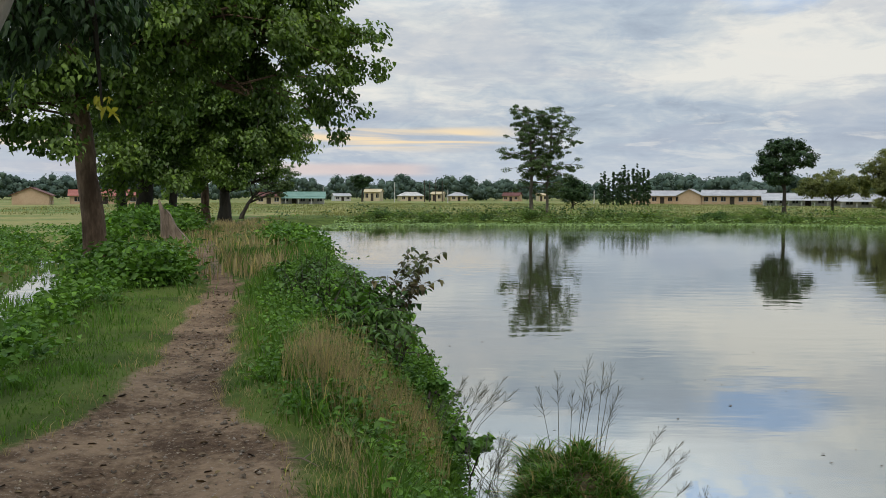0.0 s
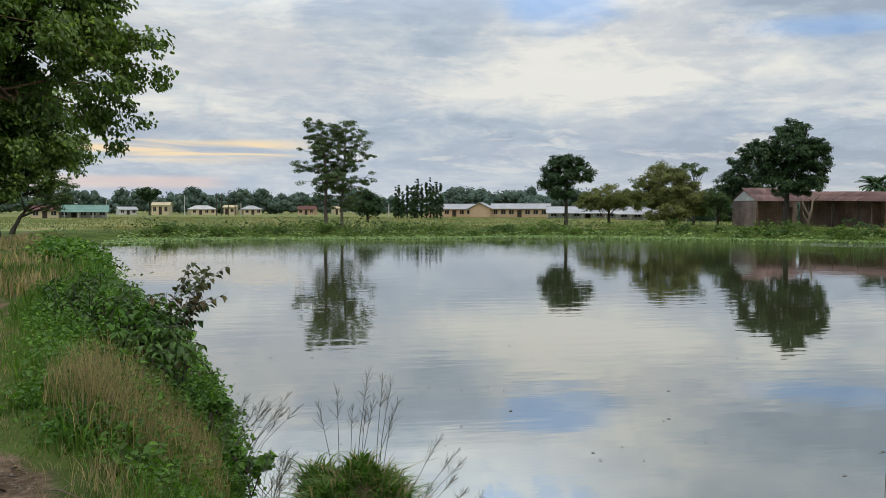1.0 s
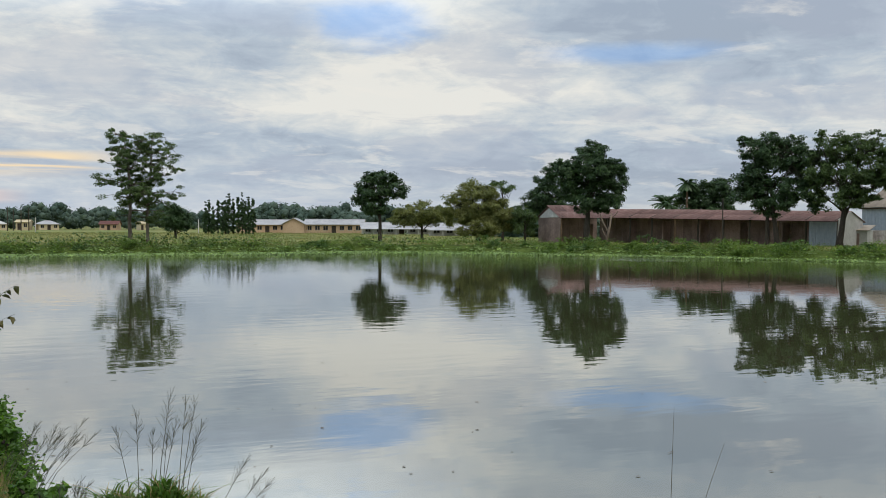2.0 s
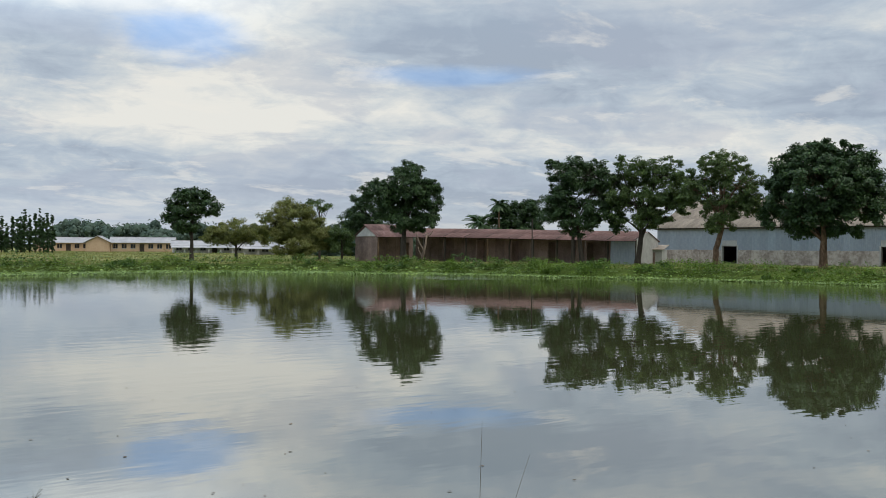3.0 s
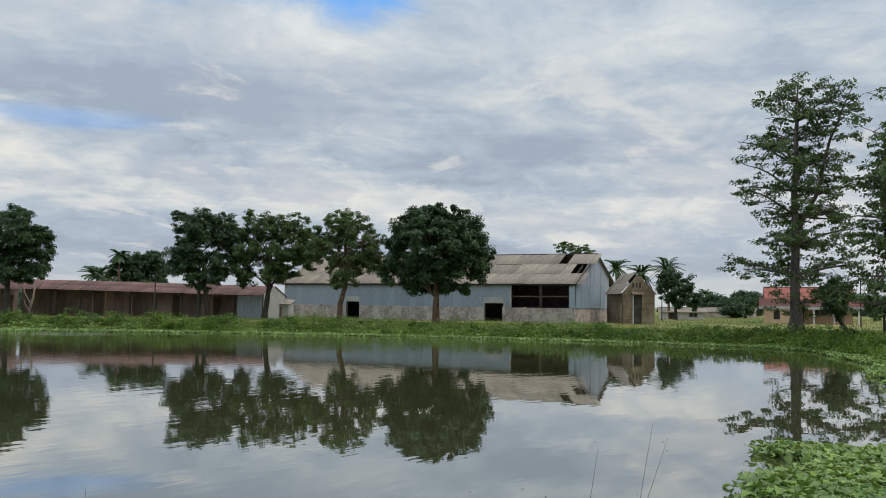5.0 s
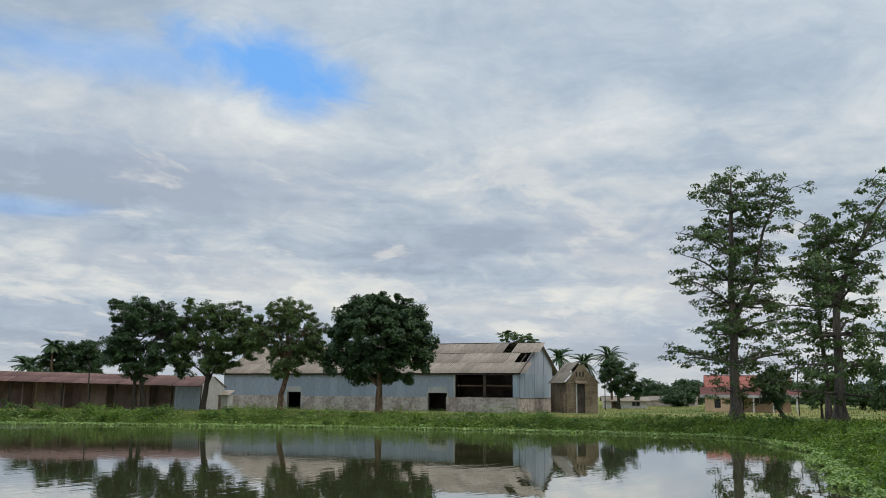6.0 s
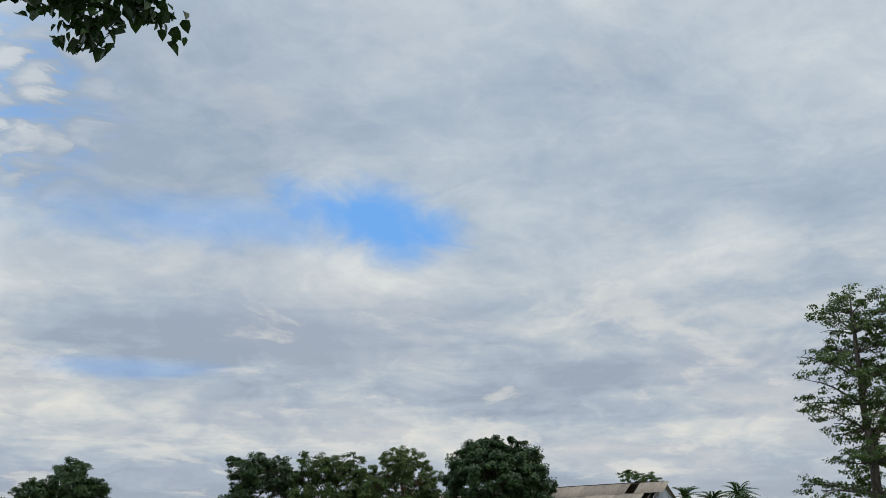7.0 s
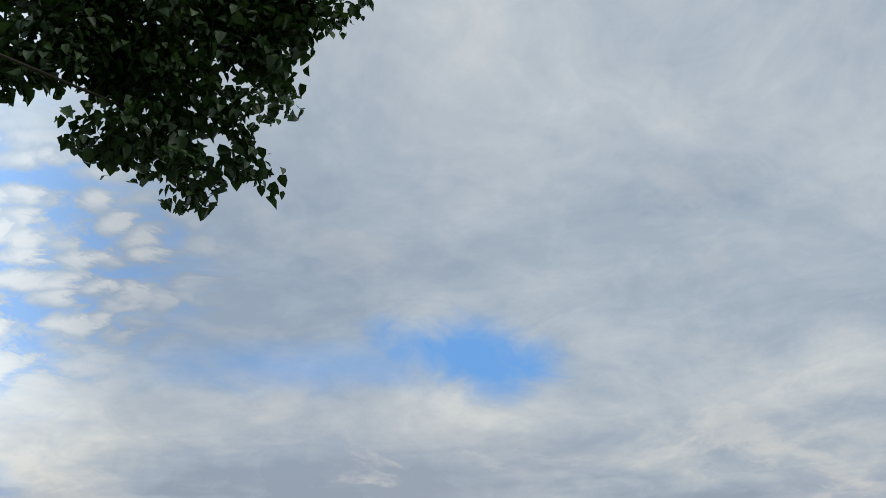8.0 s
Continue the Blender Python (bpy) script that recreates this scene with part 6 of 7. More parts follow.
x, y = sow(rng, 60000, -3.4, 0.3, 8.5, 20, lambda x, y: smooth(track_gap(x, y), 0.05, 0.5) * (shore_distance(x, y) > 0.0) * (x > -2.9 - (y - 9) * 0.16) * (0.2 + 0.8 * patchy(x, y, 1.3, 12)))
grass("long_grass", rng, x, y, rng.uniform(0.06, 0.20, len(x)), rng.uniform(0.005, 0.011, len(x)), GRASS, "fine green grass among the bank weeds", 0.8)
x, y = sow(rng, 5200, -3.4, -0.3, 9.0, 19, lambda x, y: smooth(track_gap(x, y), 0.0, 0.3) * (shore_distance(x, y) > 0.3) * (x > -3.1 - (y - 9) * 0.16) * patchy(x, y, 1.5, 14) ** 2)
grass("dry_short_grass", rng, x, y, rng.uniform(0.08, 0.24, len(x)), rng.uniform(0.004, 0.008, len(x)), GRASS_DRY, "scattered dry grass among the bank weeds", 0.6)
x, y = sow(rng, 9000, -13, -2.6, 13.5, 48, lambda x, y: smooth(track_gap(x, y), 0.3, 0.0) * (0.15 + 0.85 * patchy(x, y, 1.1, 17)))
grass("meadow_grass", rng, x, y, rng.uniform(0.08, 0.28, len(x)), rng.uniform(0.010, 0.022, len(x)), GRASS, "short grass overgrowing the far path", 0.9)
# withered grass along the worn edges of the path
x, y = sow(rng, 30000, -5.2, 0.2, 4.0, 15, lambda x, y: smooth(track_gap(x, y), -0.10, 0.05) * smooth(track_gap(x, y), 0.50, 0.15) * (0.2 + 0.8 * patchy(x, y, 1.9, 31)))
grass("dry_short_grass", rng, x, y, rng.uniform(0.03, 0.11, len(x)), rng.uniform(0.003, 0.007, len(x)), GRASS_DRY, "withered grass along the worn path edge", 1.2)
# broad-leaved weeds
x, y = sow(rng, 11000, -3.2, 0.3, 7.6, 22, lambda x, y: smooth(track_gap(x, y), 0.35, 0.9) * (shore_distance(x, y) > -0.15) * (x > -2.6 - (y - 9) * 0.16) * (0.3 + 0.7 * patchy(x, y, 1.1, 4)))
weeds("bank_weeds", rng, x, y, rng.uniform(0.03, 0.24, len(x)) * (0.4 + 0.9 * patchy(x, y, 2.6, 40)), 0.058, WEED_NEAR, "leafy green weeds between path and pond", 15, 0.11)
x, y = sow(rng, 2600, -2.0, 1.2, 4.4, 8.2, lambda x, y: smooth(track_gap(x, y), 0.3, 0.8) * (shore_distance(x, y) > -0.1) * patchy(x, y, 1.9, 9))
weeds("bank_weeds", rng, x, y, rng.uniform(0.06, 0.22, len(x)), 0.055, WEED_NEAR, "small creeping weeds on the bank slope", 14, 0.08)
x, y = sow(rng, 7000, -9.5, -2.6, 6.5, 22, lambda x, y: smooth(track_gap(x, y), 0.8, 1.9) * (x < -2.9 - (y - 8) * 0.12) * (0.15 + 0.85 * patchy(x, y, 0.9, 6)) * smooth(line_distance(x, y, DITCH)[0], 0.8, 1.5))
weeds("verge_weeds", rng, x, y, rng.uniform(0.10, 0.45, len(x)), 0.085, WEED_NEAR, "rank green weeds between path and ditch", 14, 0.13)
x, y = sow(rng, 1100, -6.8, -4.2, 15.0, 21.5, lambda x, y: smooth(np.hypot((x + 5.3) / 1.3, (y - 16.0) / 3.0), 1.1, 0.5) * smooth(track_gap(x, y), 0.3, 0.8))
weeds("verge_shrubs", rng, x, y, rng.uniform(0.2, 0.75, len(x)), 0.12, WEED_NEAR, "knee-high leafy shrubs around the leaning tree", 20, 0.16)
x, y = sow(rng, 2600, -14.5, -9.2, 28, 42, lambda x, y: smooth(np.hypot((x + 11.6) / 2.2, (y - 36) / 6.5), 1.1, 0.5) * smooth(track_gap(x, y), 0.4, 1.2))
weeds("verge_shrubs", rng, x, y, rng.uniform(0.4, 1.4, len(x)), 0.20, WEED_NEAR, "bright leafy shrubs at the foot of the trees", 14, 0.28)
x, y = sow(rng, 900, -7.2, -2.6, 26, 40, lambda x, y: smooth(shore_distance(x, y), 0.3, 0.8) * smooth(shore_distance(x, y), 2.6, 1.6) * smooth(np.abs(y - 32), 6, 2))
weeds("shore_shrubs", rng, x, y, rng.uniform(0.20, 0.75, len(x)), 0.18, WEED_NEAR, "dense green shrubs at the water's edge", 16, 0.26)
x, y = sow(rng, 16000, -34, -9.5, 12, 60, lambda x, y: (track_gap(x, y) > 2.5) * smooth(line_distance(x, y, DITCH)[0], 0.7, 1.4) * (0.1 + 0.9 * patchy(x, y, 0.35, 8)) * smooth(np.hypot(x, y), 75, 30))
weeds("paddy_weeds", rng, x, y, rng.uniform(0.08, 0.35, len(x)), 0.15, WEED_NEAR, "low dark weeds on the damp field", 8, 0.25)


def leafy_shoots(name, place, label, tips, mat, seed, leaf=0.11, gap=0.07, r=0.010, aspect=0.5, first=0.35):
    """A shrub of thin arching shoots, with drooping heart-shaped leaves set alternately along each; tips are local."""
    rnd = random.Random(seed)
    ob = thing(name, place, label, "shrub", "shrubs at the pond edge")
    c, no, ax, le = [], [], [], []
    for tip in tips:
        tip = Vector(tip)
        root = Vector((rnd.uniform(-.4, .25), rnd.uniform(-.35, .35), -0.08))
        ctrl = root.lerp(tip, 0.45) + Vector((0, 0, 0.20 + 0.25 * tip.length * rnd.uniform(0.3, 1.0)))
        curve = [root * (1 - t) ** 2 + ctrl * 2 * t * (1 - t) + tip * t * t for t in np.linspace(0, 1, 12)]
        bm = bmesh.new()
        tube(bm, curve, list(np.linspace(r, r * 0.3, 12)), 5)
        part("stem", bm, BARK_DARK, ob)
        length = sum((b - a).length for a, b in zip(curve, curve[1:]))
        n = max(4, int(length * (1 - first) / gap))
        for k in range(n):
            f = (first + (1 - first) * (k + rnd.random() * 0.6) / n) * 11
            i = min(int(f), 10)
            p, along = curve[i].lerp(curve[i + 1], f - i), (curve[i + 1] - curve[i]).normalized()
            side = along.cross(Vector((0, 0, 1))).normalized() * (1 if k % 2 else -1)
            size = leaf * rnd.uniform(0.55, 1.25)
            d = (side * rnd.uniform(0.4, 1.0) + along * rnd.uniform(0.1, 0.6) + Vector((rnd.uniform(-.3, .3), rnd.uniform(-.3, .3), rnd.uniform(-1.1, 0.0)))).normalized()
            c.append(p + d * size * 0.6), ax.append(d), le.append(size)
            no.append((Vector((0, 0, 1)) + side * 0.5 + Vector((rnd.uniform(-.6, .6), rnd.uniform(-.6, .6), 0))).normalized())
    hang("leaves", leaves_mesh("leaves", np.array(c), np.array(no), np.array(ax), np.array(le), np.array(le) * aspect, "heart"), mat, ob)
    return ob


def spread_tips(base, rows, seed, per=1, jitter=0.1):
    """Shoot ends round given azimuths, elevations and distances from the standing place; local to base."""
    rnd = random.Random(seed)
    out = []
    for a, e, d in rows:
        for _ in range(per):
            out.append(at(a, d, EYE_Z + d * math.tan(radians(e))) - base + Vector((rnd.gauss(0, jitter), rnd.gauss(0, jitter * 2), rnd.gauss(0, jitter * 0.7))))
    return out


def bronze_shrub():
    """Shrubs leaning over the water, the outer shoots with reddish young leaves."""
    place = Vector((-0.70, 11.0, seat(-0.70, 11.0)))
    leafy_shoots("overhanging_shrub", place, "arching shrub shoots with bronze-red leaves", spread_tips(place, [(-0.3, -3.8, 11), (-0.8, -3.5, 11.1), (-1.5, -3.7, 10.9), (-2.2, -3.4, 11), (-3.3, -5.0, 11), (-4.4, -5.5, 11.2), (-1.6, -4.8, 10.8), (-1.0, -5.6, 10.8)], 5, 3, 0.09), LEAF_RED, 402, 0.105, 0.065, 0.005, 0.55, 0.45)
    leafy_shoots("overhanging_shrub", place + Vector((-0.15, -0.2, 0)), "leafy green shrub leaning over the water", spread_tips(place, [(-3.0, -6.2, 10.8), (-3.8, -6.0, 10.9), (-4.6, -6.0, 11), (-5.6, -5.7, 11.1), (-2.8, -7.0, 10.7), (-3.6, -7.0, 10.6), (-4.4, -6.6, 10.7), (-4.8, -6.6, 10.8)], 6, 4, 0.14), WEED_NEAR, 403, 0.10, 0.042, 0.010, 0.6, 0.25)
    heart = Vector((-1.0, 10.6, seat(-1.0, 10.6)))
    leafy_shoots("overhanging_shrub", heart, "dense dark-green shrub at the heart of the thicket", spread_tips(heart, [(-2.6, -6.8, 10.6), (-3.0, -6.4, 10.9), (-3.4, -6.2, 11), (-4.6, -5.9, 11.2), (-5.8, -5.4, 11.4), (-2.7, -7.6, 10.3), (-3.3, -8.4, 10.0), (-4.2, -8.0, 10.1), (-5.2, -7.6, 10.4), (-6.2, -6.6, 10.9), (-2.9, -9.2, 9.9), (-3.9, -9.4, 9.7)], 11, 6, 0.15), SHRUB, 411, 0.105, 0.040, 0.008, 0.55, 0.2)
    crest = Vector((-2.1, 13.8, seat(-2.1, 13.8)))
    leafy_shoots("overhanging_shrub", crest, "leafy green shrub on the bank's crest", spread_tips(crest, [(-7.6, -4.2, 14), (-8.6, -3.9, 14.2), (-9.6, -4.2, 14.4), (-7.0, -5.0, 13.6), (-8.2, -5.2, 13.4), (-9.4, -5.4, 13.6), (-7.0, -5.8, 13.2)], 12, 6, 0.16), SHRUB, 412, 0.095, 0.045, 0.008, 0.6, 0.2)
    low = Vector((-0.62, 10.3, seat(-0.62, 10.3)))
    leafy_shoots("overhanging_shrub", low, "low bronze-tipped shoots hanging towards the water", spread_tips(low, [(-1.9, -7.8, 10.6), (-2.2, -8.4, 10.4), (-0.9, -9.2, 10.5), (-1.7, -8.6, 10.3)], 7, 2, 0.07), LEAF_RED, 404, 0.09, 0.07, 0.007, 0.5, 0.4)
    tall = Vector((-1.55, 12.6, seat(-1.55, 12.6)))
    leafy_shoots("overhanging_shrub", tall, "bright green bush on the bank's crest", spread_tips(tall, [(-6.4, -5.2, 12.8), (-7.4, -4.8, 12.6), (-8.2, -4.9, 12.6), (-6.8, -5.6, 12.4)], 8, 6, 0.13), WEED_NEAR, 405, 0.085, 0.045, 0.008, 0.6, 0.25)
    place = Vector((0.2, 7.25, 0.1))
    tree("overhanging_shrub", place, "small creeper with round leaves above the water", [(0, 0, 0, 0.007), (0.1, 0, 0.25, 0.004)], view_lobes(place, [(1.6, -15.2, 7.5, 0.14, 0.08), (2.9, -15.4, 7.3, 0.12, 0.07), (0.6, -14.8, 7.6, 0.10, 0.08)]), 16, 10, 0.06, 0.06, WEED_NEAR, BARK_DARK, 403, 4, 0.2, category="shrub", aspect=0.8, shape="heart")
    place = Vector((-0.2, 9.0, 0.15))
    tree("overhanging_shrub", place, "small creeper with round leaves above the water", [(0, 0, 0, 0.007), (0.1, 0, 0.25, 0.004)], view_lobes(place, [(-0.6, -11.8, 9.3, 0.14, 0.08), (0.2, -11.9, 9.2, 0.10, 0.07)]), 12, 10, 0.06, 0.06, WEED_NEAR, BARK_DARK, 404, 4, 0.2, category="shrub", aspect=0.8, shape="heart")


bronze_shrub()


def tussock():
    """A domed hummock of matted grass standing in the water's edge."""
    rng = np.random.default_rng(33)
    c, r, top = Vector((0.90, 6.15, -0.1)), 0.46, 0.76
    ob = thing("grass_tussock", c, "domed hummock of matted green grass in shallow water", "tussock")
    bm = bmesh.new()
    bmesh.ops.create_icosphere(bm, subdivisions=3, radius=1.0, matrix=Matrix.Diagonal((r * 0.9, r * 0.9, top * 0.95, 1)))
    for v in bm.verts:
        v.co += Vector((noise.noise(v.co * 4), noise.noise(v.co * 4 + Vector((9, 0, 0))), noise.noise(v.co * 4 + Vector((0, 9, 0))))) * 0.06
    bmesh.ops.bisect_plane(bm, geom=bm.verts[:] + bm.edges[:] + bm.faces[:], plane_co=(0, 0, -0.45), plane_no=(0, 0, -1), clear_outer=True)
    part("root_mat", bm, TWIG_LITTER, ob, smooth=True)
    n = 9000
    d = unit(rng.normal(size=(n, 3)))
    d[:, 2] = np.abs(d[:, 2])
    lump = 1 + 0.16 * np.sin(d[:, :1] * 5 + 1) * np.cos(d[:, 1:2] * 6) + 0.08 * np.sin(d[:, 2:] * 11)
    root = d * np.array([r, r, top]) * rng.uniform(0.84, 1.0, (n, 1)) * lump
    lean = d * np.array([1.0, 1.0, 0.1]) + rng.normal(size=(n, 3)) * np.array([0.9, 0.9, 0.15]) + np.array([0, 0, -0.55])
    me = blades_mesh("blades", root, lean, rng.uniform(0.06, 0.19, n), rng.uniform(0.008, 0.018, n), rng)
    tagged(hang("blades", me, GRASS, ob), kind="stuff")
    k = rng.random(n) < 0.25
    me = blades_mesh("dry_blades", root[k], lean[k] * 0.8, rng.uniform(0.08, 0.24, k.sum()), rng.uniform(0.005, 0.010, k.sum()), rng)
    tagged(hang("dry_blades", me, GRASS_DRY, ob), kind="stuff")
    k = rng.random(n) < 0.5
    q = root[k]
    me = leaves_mesh("leaves", q * 1.03, unit(d[k] + rng.normal(size=q.shape) * 0.5), rng.normal(size=q.shape) + np.array([0, 0, -0.4]), rng.uniform(0.04, 0.09, len(q)), rng.uniform(0.015, 0.03, len(q)), "heart")
    tagged(hang("leaves", me, WEED_NEAR, ob), kind="stuff")


tussock()


def reed_tuft(place, label, stalks, seed, heads=True):
    """Thin flowering stalks: lean to the right, lean away, height; each carries an airy seed head."""
    rnd = random.Random(seed)
    ob = thing("flowering_reed", place, label, "reed", "flowering reeds by the water")
    for k, (ox, oy, lx, ly, h) in enumerate(stalks):
        h *= 0.92 if heads else 1.08
        a, b = Vector((ox, oy, -0.15)), Vector((ox + lx, oy + ly, h))
        m = a.lerp(b, 0.5) + Vector((-lx * 0.12, -ly * 0.12, h * 0.05))
        pts = [a, a.lerp(m, 0.5), m, m.lerp(b, 0.5) + Vector((0, 0, h * 0.012)), b]
        bm = bmesh.new()
        tube(bm, pts, [0.0034, 0.0030, 0.0025, 0.0018, 0.0010], 4)
        st = part("stalk", bm, STALK, ob)
        if heads:
            bm = bmesh.new()
            d = (b - pts[3]).normalized()
            for q in range(26):
                t = rnd.random()
                s = b - d * h * 0.30 * t
                e = s + d * 0.04 + Vector((rnd.uniform(-1, 1), rnd.uniform(-1, 1), rnd.uniform(-0.2, 0.9))) * (0.022 + 0.055 * t)
                tube(bm, [s, e], [0.0011, 0.0009], 3)
                bmesh.ops.create_icosphere(bm, subdivisions=1, radius=0.0024, matrix=Matrix.Translation(e) @ Matrix.Diagonal((0.7, 0.7, 1.5, 1)))
            tagged(part("seed_head", bm, STALK, st), kind="stuff")
    return ob


def tuft_rows(seed, n, width, lean, h0, h1):
    rnd = random.Random(seed)
    return [(rnd.uniform(-width, width), rnd.uniform(-width, width) * 0.6, lean + rnd.uniform(-0.16, 0.22), rnd.uniform(-0.15, 0.15), rnd.uniform(h0, h1)) for _ in range(n)]


reed_tuft((-0.05, 8.7, 0.0), "arching grey flowering reeds over the pond", tuft_rows(501, 16, 0.22, 0.34, 0.45, 0.78), 501)
reed_tuft((0.35, 7.0, 0.0), "slender flowering reeds at the water's edge", tuft_rows(502, 13, 0.22, 0.16, 0.35, 0.72), 502)
reed_tuft((0.92, 6.35, 0.42), "flowering reeds rising from a grass hummock", [(-0.10, 0, -0.02, 0, 0.80), (-0.12, 0.05, -0.12, 0, 0.66), (0.0, 0, 0.10, 0, 0.92), (0.02, 0, 0.12, 0, 0.72), (0.05, 0.1, 0.04, 0, 0.60), (-0.02, 0.1, 0.02, 0, 0.62), (0.14, 0, 0.06, 0, 0.86), (0.16, 0.05, 0.12, 0.05, 0.84), (0.10, 0, 0.22, 0, 0.70), (0.18, 0, 0.08, 0, 0.55)], 503)
reed_tuft((1.02, 6.2, 0.1), "flowering reeds slanting out over the water", [(0.12, 0, 0.36, 0, 0.78), (0.14, 0, 0.46, 0, 0.66), (0.16, 0.05, 0.50, 0, 0.58), (0.18, 0, 0.42, 0.1, 0.42), (0.12, 0, 0.30, 0, 0.40), (0.30, 0, 0.36, 0, 0.35)], 504)
reed_tuft((1.65, 5.95, -0.1), "short flowering reeds in shallow water", [(0.05, 0, 0.03, 0, 0.62), (0.12, 0, 0.02, 0, 0.55), (0.0, 0, 0.08, 0, 0.45)], 505)
reed_tuft(at(39.4, 6.2, 0.0), "single bare reed stalks in the shallows", [(0, 0, 0.03, 0, 1.15), (0.12, 0.02, 0.30, -0.05, 0.9)], 506, False)
reed_tuft(at(69.0, 5.6, 0.3), "bare curving grass stalks by the bank", [(-0.05, 0.1, 0.15, -0.1, 1.18), (0.1, -0.05, 0.35, -0.25, 1.22), (0.02, 0.0, 0.2, -0.2, 0.95), (-0.15, 0.1, -0.2, 0.2, 0.85), (0.3, -0.2, 0.1, -0.3, 0.85), (0.35, -0.3, 0.05, -0.45, 1.1), (0.5, -0.4, 0.3, -0.3, 1.05), (0.2, -0.1, 0.28, -0.1, 1.3)], 507, False)


# far banks: weeds, shrubs, dry grass behind them, floating plants before them
rng = np.random.default_rng(901)


def along_shore(n, lo, hi, keep):
    x, y = rng.uniform(-14, 74, n), rng.uniform(-6, 96, n)
    s = shore_distance(x, y)
    far = np.hypot(x, y) > 26
    k = far & (s > lo) & (s < hi) & (rng.random(n) < keep(x, y, s))
    return x[k], y[k], s[k]


x, y, s = along_shore(90000, -0.6, 5.5, lambda x, y, s: (x > -7) * np.where((x < 0) & (y < 64), 0.12, 1.0) * (0.25 + 0.75 * patchy(x, y, 0.45, 2)) * smooth(s, 5.5, 2.5) * np.where(y > 60, smooth(s, 1.2, 2.4), 1.0))
tall = 0.24 + 0.55 * patchy(x, y, 0.33, 5) + 0.5 * (smooth(ripple(x, y, 0.23, 9), 0.6, 1.3))
weeds("far_bank_weeds", rng, x, y, tall * rng.uniform(0.5, 1.2, len(x)) * smooth(s, -0.8, 0.6), 0.14, WEED, "thick bright-green weeds along the far bank", 14, 0.28, 0.6, "plain", 0.65)
x, y, s = along_shore(16000, 1.6, 4.0, lambda x, y, s: (y > 66) * (0.55 * smooth(np.abs(x - 5), 17, 12) + 0.45 * smooth(np.abs(x - 10), 7, 3) + 0.5 * smooth(np.abs(x - 30), 5, 2)))
weeds("far_bank_shrubs", rng, x, y, rng.uniform(0.5, 1.35, len(x)), 0.24, LEAF_MID, "dark-green shrubs on the far bank", 12, 0.35, 0.5, "plain", 0.65, "shrubs")
def bank_bushes(name, label, mat, n, reach, seed, near, far):
    """Low bushes in uneven clumps along the water: domes of small leaves."""
    r = np.random.default_rng(seed)
    x, y, s = along_shore(n, near, far, lambda x, y, s: (x > -8) * ((x > 0) | (y > 66)) * patchy(x, y, 0.5, seed) ** 2)
    size = reach * r.uniform(0.35, 1.0, len(x)) * (0.6 + 0.6 * patchy(x, y, 0.21, seed + 3))
    k = 18
    d = unit(r.normal(size=(len(x) * k, 3)))
    d[:, 2] = np.abs(d[:, 2])
    c = np.stack([np.repeat(x, k), np.repeat(y, k), np.repeat(height(x, y), k)], 1) + d * np.repeat(size, k)[:, None] * np.array([1.0, 1.0, 0.95])
    stuff(name, crown_mesh(r, c, d, 16, 0.20, 0.13, 0.7, 0.3, 0.6), mat, label, "bushes")


bank_bushes("far_bank_bushes", "bushy bright-green clumps along the far bank", WEED, 7000, 1.0, 71, 0.2, 2.8)
bank_bushes("far_bank_bushes", "darker leafy bushes along the far bank", SHRUB, 3500, 1.0, 83, 0.8, 3.2)
x, y, s = along_shore(100000, -7.0, 0.3, lambda x, y, s: (x > -9) * ((x > 0) | (y > 66)) * (np.hypot(x, y) > 36) * smooth(s, (-2.6 - 3.2 * smooth(y, 55, 76) * (0.65 + 0.5 * patchy(x, y, 0.12, 3))) * (0.15 + 0.85 * smooth(y, 8, 16)), (-1.2 - 2.2 * smooth(y, 55, 76)) * (0.15 + 0.85 * smooth(y, 8, 16))) * (0.45 + 0.55 * patchy(x, y, 0.6, 4)))
weeds("floating_plants", rng, x, y, np.full(len(x), 0.10), 0.20, FLOATING, "pale-green floating plants fringing the water", 5, 0.22, 1.4, "plain", 0.8, "water plants", 0.015)
x, y, s = along_shore(60000, -0.3, 2.6, lambda x, y, s: np.where(y > 58, 0.9, 0.35) * (x > -9) * ((x > 0) | (y > 66)) * smooth(s, 2.6, 1.4))
weeds("shore_creepers", rng, x, y, 0.05 + 0.10 * rng.random(len(x)), 0.20, FLOATING, "pale creeping plants where bank meets water", 6, 0.24, 1.2, "plain", 0.8, "water plants")
x, y, s = along_shore(80000, 1.6, 24, lambda x, y, s: 0.25 + 0.75 * patchy(x, y, 0.2, 6))
grass("field_grass", rng, x, y, rng.uniform(0.12, 0.34, len(x)), rng.uniform(0.03, 0.06, len(x)), GRASS_FIELD, "tawny and green grass behind the far bank", 0.7)
x, y = rng.uniform(-60, 120, 60000), rng.uniform(88, 230, 60000)
grass("field_grass", rng, x, y, rng.uniform(0.12, 0.3, len(x)), rng.uniform(0.04, 0.09, len(x)), GRASS_FIELD, "tawny grass on the wide field", 0.7)
x, y = rng.uniform(64, 180, 40000), rng.uniform(-10, 88, 40000)
k = shore_distance(x, y) > 3
inside = ((x - 86.1) * -0.08 + (y - 37.4) * 0.997 > -0.5) & ((x - 86.1) * -0.08 + (y - 37.4) * 0.997 < 36.5) & ((x - 86.1) * 0.997 + (y - 37.4) * 0.08 > -0.3) & ((x - 86.1) * 0.997 + (y - 37.4) * 0.08 < 13.3)
k &= ~inside
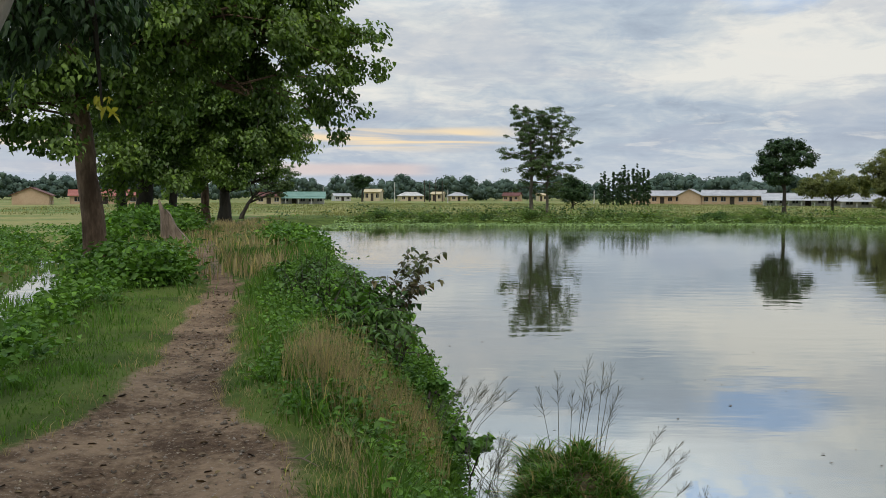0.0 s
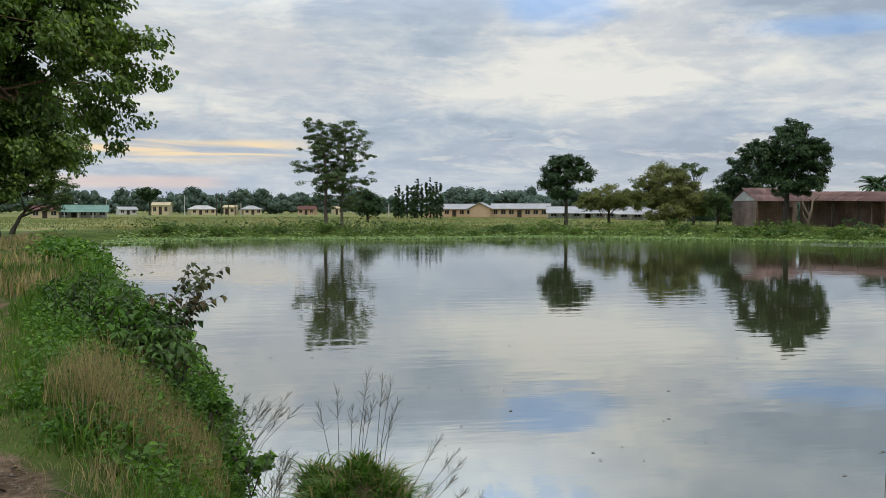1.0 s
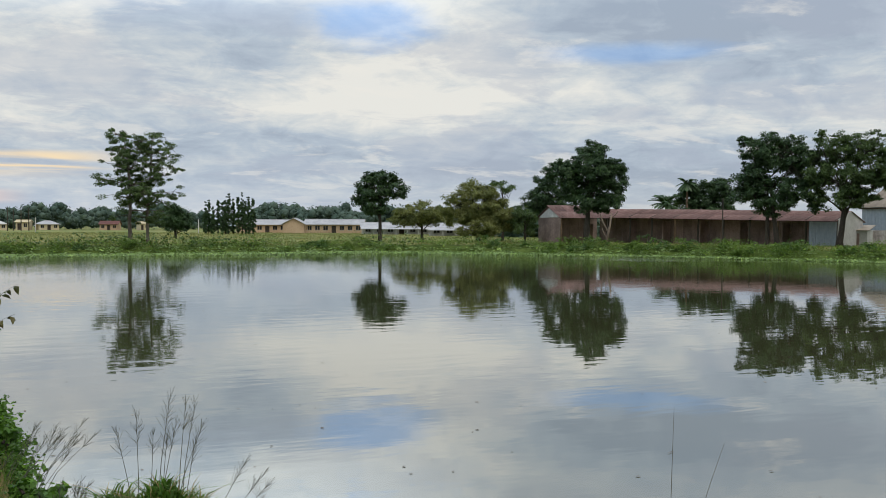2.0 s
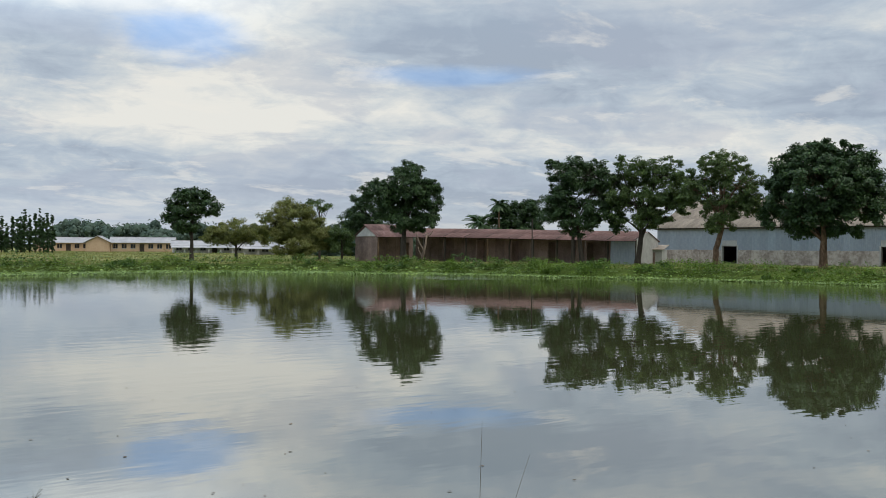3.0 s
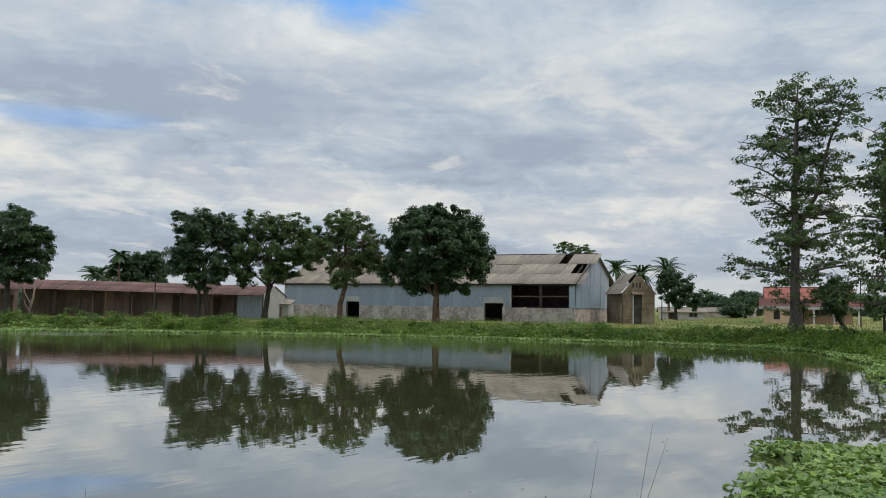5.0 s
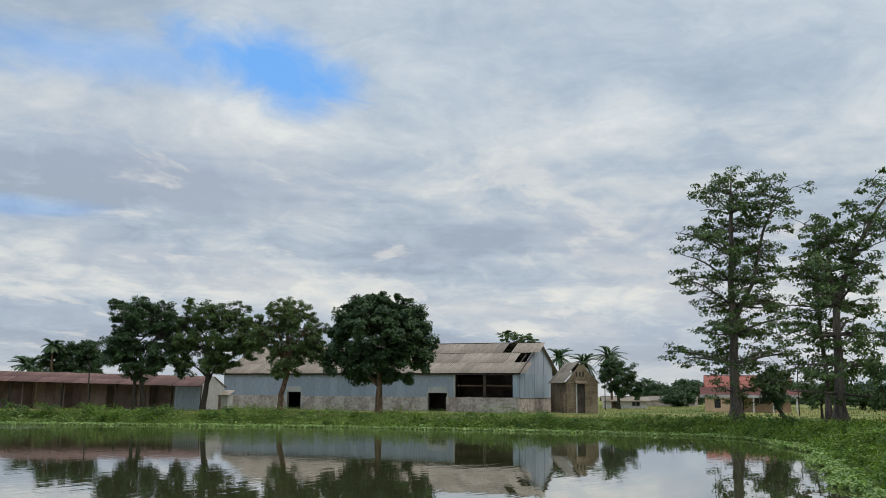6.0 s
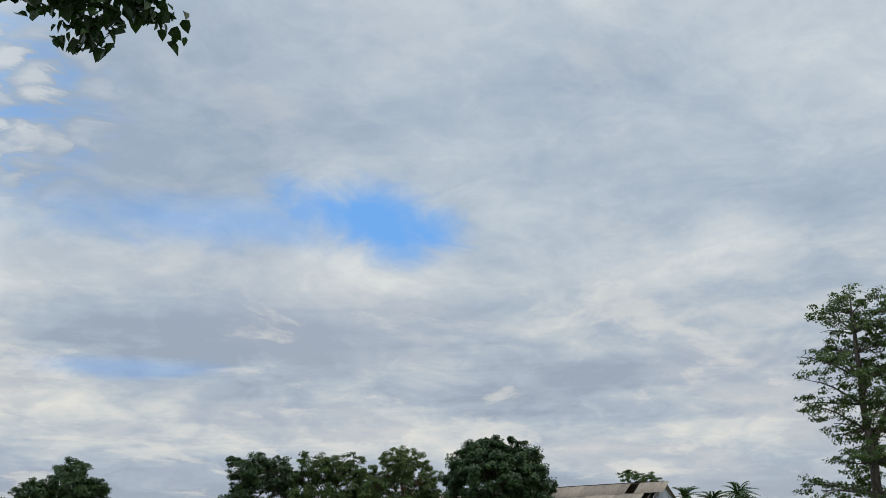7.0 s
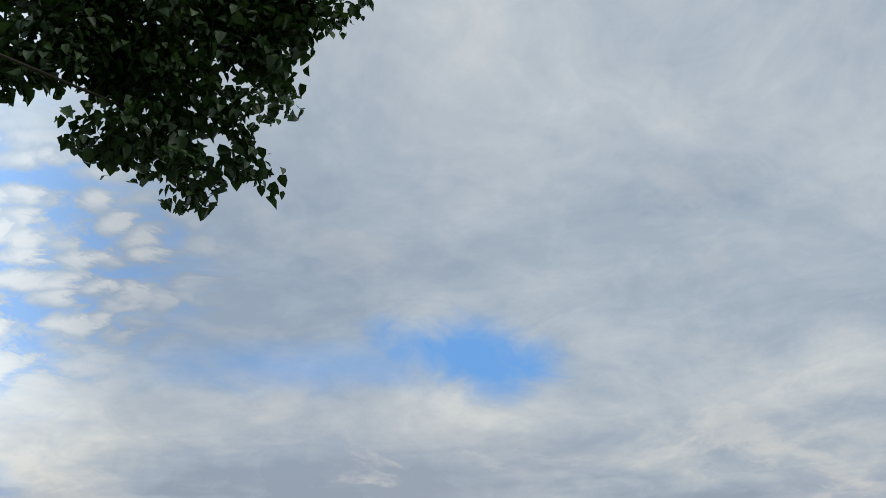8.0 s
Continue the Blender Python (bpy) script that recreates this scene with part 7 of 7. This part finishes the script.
grass("field_grass", rng, x[k], y[k], rng.uniform(0.10, 0.24, k.sum()), rng.uniform(0.03, 0.06, k.sum()), GRASS_FIELD, "grass around the barn and hut", 0.7)

# the near bank to the east: rank weeds and a mat of creepers on the water
x, y = rng.uniform(8, 62, 60000), rng.uniform(-9, 14, 60000)
s = shore_distance(x, y)
k = (s > -0.3) & (s < 9) & (rng.random(len(x)) < smooth(np.hypot(x, y), 90, 12) * (0.4 + 0.6 * patchy(x, y, 0.5, 2)))
weeds("east_bank_weeds", rng, x[k], y[k], rng.uniform(0.06, 0.32, k.sum()) * smooth(s[k], -0.5, 1.0), 0.12, WEED, "rank green weeds on the eastern bank", 9, 0.2)
k2 = (s > 0.3) & (s < 10) & (patchy(x, y, 0.33, 44) > 0.35)
grass("bank_grass", rng, x[k2], y[k2], rng.uniform(0.25, 0.75, k2.sum()), rng.uniform(0.02, 0.04, k2.sum()), GRASS_TALL, "tall yellow-green grass on the eastern bank", 0.9)
k2 = (s > 0.2) & (s < 7) & (np.hypot(x, y) > 18) & (rng.random(len(x)) < 0.02 * patchy(x, y, 0.4, 51))
size = rng.uniform(0.3, 0.75, k2.sum())
d = unit(rng.normal(size=(k2.sum() * 18, 3)))
d[:, 2] = np.abs(d[:, 2])
c = np.stack([np.repeat(x[k2], 18), np.repeat(y[k2], 18), np.repeat(height(x[k2], y[k2]), 18)], 1) + d * np.repeat(size, 18)[:, None]
stuff("east_bank_bushes", crown_mesh(rng, c, d, 16, 0.18, 0.12, 0.7, 0.3, 0.6), WEED, "leafy bright-green bushes on the eastern bank", "bushes")
x, y = rng.uniform(9, 60, 26000), rng.uniform(-1, 14, 26000)
s = shore_distance(x, y)
wide = 0.3 + 1.0 * patchy(x, y, 0.25, 3) * smooth(x, 18, 24) + 3.2 * smooth(np.abs(x - 13.5), 4.2, 3.0) * (0.6 + 0.4 * patchy(x, y, 1.3, 5))
k = (s < 0.4) & (s > -wide) & (y < 0.225 * x)
weeds("creeper_mat", rng, x[k], y[k], np.full(k.sum(), 0.14), 0.13, FLOATING, "pale creeper leaves matted over the shallows", 12, 0.16, 1.0, "heart", 0.85, "water plants", 0.01)

# litter and clods on the path
rng = np.random.default_rng(902)
x, y = sow(rng, 9000, -4.2, 0.2, 2.8, 15, lambda x, y: smooth(track_gap(x, y), 0.15, -0.05) * (0.12 + 0.4 * patchy(x, y, 2.1, 3)))
n = len(x)
c = np.stack([x, y, height(x, y) + 0.006], 1)
L = rng.uniform(0.02, 0.07, n)
stuff("leaf_litter", leaves_mesh("leaf_litter", c, unit(rng.normal(size=(n, 3)) * 0.25 + np.array([0, 0, 1.0])), rng.normal(size=(n, 3)) * np.array([1, 1, 0.1]), L, L * 0.5, "heart"), TWIG_LITTER, "brown dead leaves scattered on the path", "litter")
x, y = sow(rng, 6000, -3.8, 0.0, 2.8, 13, lambda x, y: smooth(track_gap(x, y), 0.05, -0.1) * 0.35)
n = len(x)
ico = np.array([(1, 0, 0), (-1, 0, 0), (0, 1, 0), (0, -1, 0), (0, 0, 1), (0, 0, -0.6)])
ft = np.array([(0, 2, 4), (2, 1, 4), (1, 3, 4), (3, 0, 4), (2, 0, 5), (1, 2, 5), (3, 1, 5), (0, 3, 5)])
sz = rng.uniform(0.006, 0.020, (n, 1, 1)) * rng.uniform(0.6, 1.3, (n, 6, 1))
v = np.stack([x, y, height(x, y) + 0.002], 1)[:, None, :] + ico[None] * sz
me = from_arrays("soil_clods", v.reshape(-1, 3), (np.arange(n)[:, None, None] * 6 + ft[None]).reshape(-1, 3))
stuff("soil_clods", me, PEBBLE, "small clods and pebbles on the path", "soil clods")
bm = bmesh.new()
tube(bm, [(-0.92, 5.3, seat(-0.92, 5.3) + 0.02), (-0.80, 5.2, seat(-0.8, 5.2) + 0.04), (-0.70, 5.12, seat(-0.7, 5.12) + 0.02)], [0.004, 0.005, 0.003], 5)
tube(bm, [(-0.80, 5.2, seat(-0.8, 5.2) + 0.035), (-0.74, 5.34, seat(-0.74, 5.34) + 0.05)], [0.005, 0.002], 5)
me = bpy.data.meshes.new("twig")
bm.to_mesh(me), bm.free()
me.materials.append(DEAD_WOOD)
tagged(new("twig", me), "dry forked twig lying on the path edge", "twig")
# specks of debris adrift near the bank
rng = np.random.default_rng(903)
x, y = rng.uniform(0, 26, 420), rng.uniform(4, 34, 420)
k = shore_distance(x, y) < -0.4
n = int(k.sum())
c = np.stack([x[k], y[k], np.full(n, 0.006)], 1)
L = rng.uniform(0.025, 0.075, n)
stuff("floating_debris", leaves_mesh("floating_debris", c, np.tile([0.0, 0.0, 1.0], (n, 1)), rng.normal(size=(n, 3)) * np.array([1, 1, 0.0]), L, L * 0.5, "plain", 0.05), TWIG_LITTER, "small brown leaves and specks adrift on the pond", "debris")
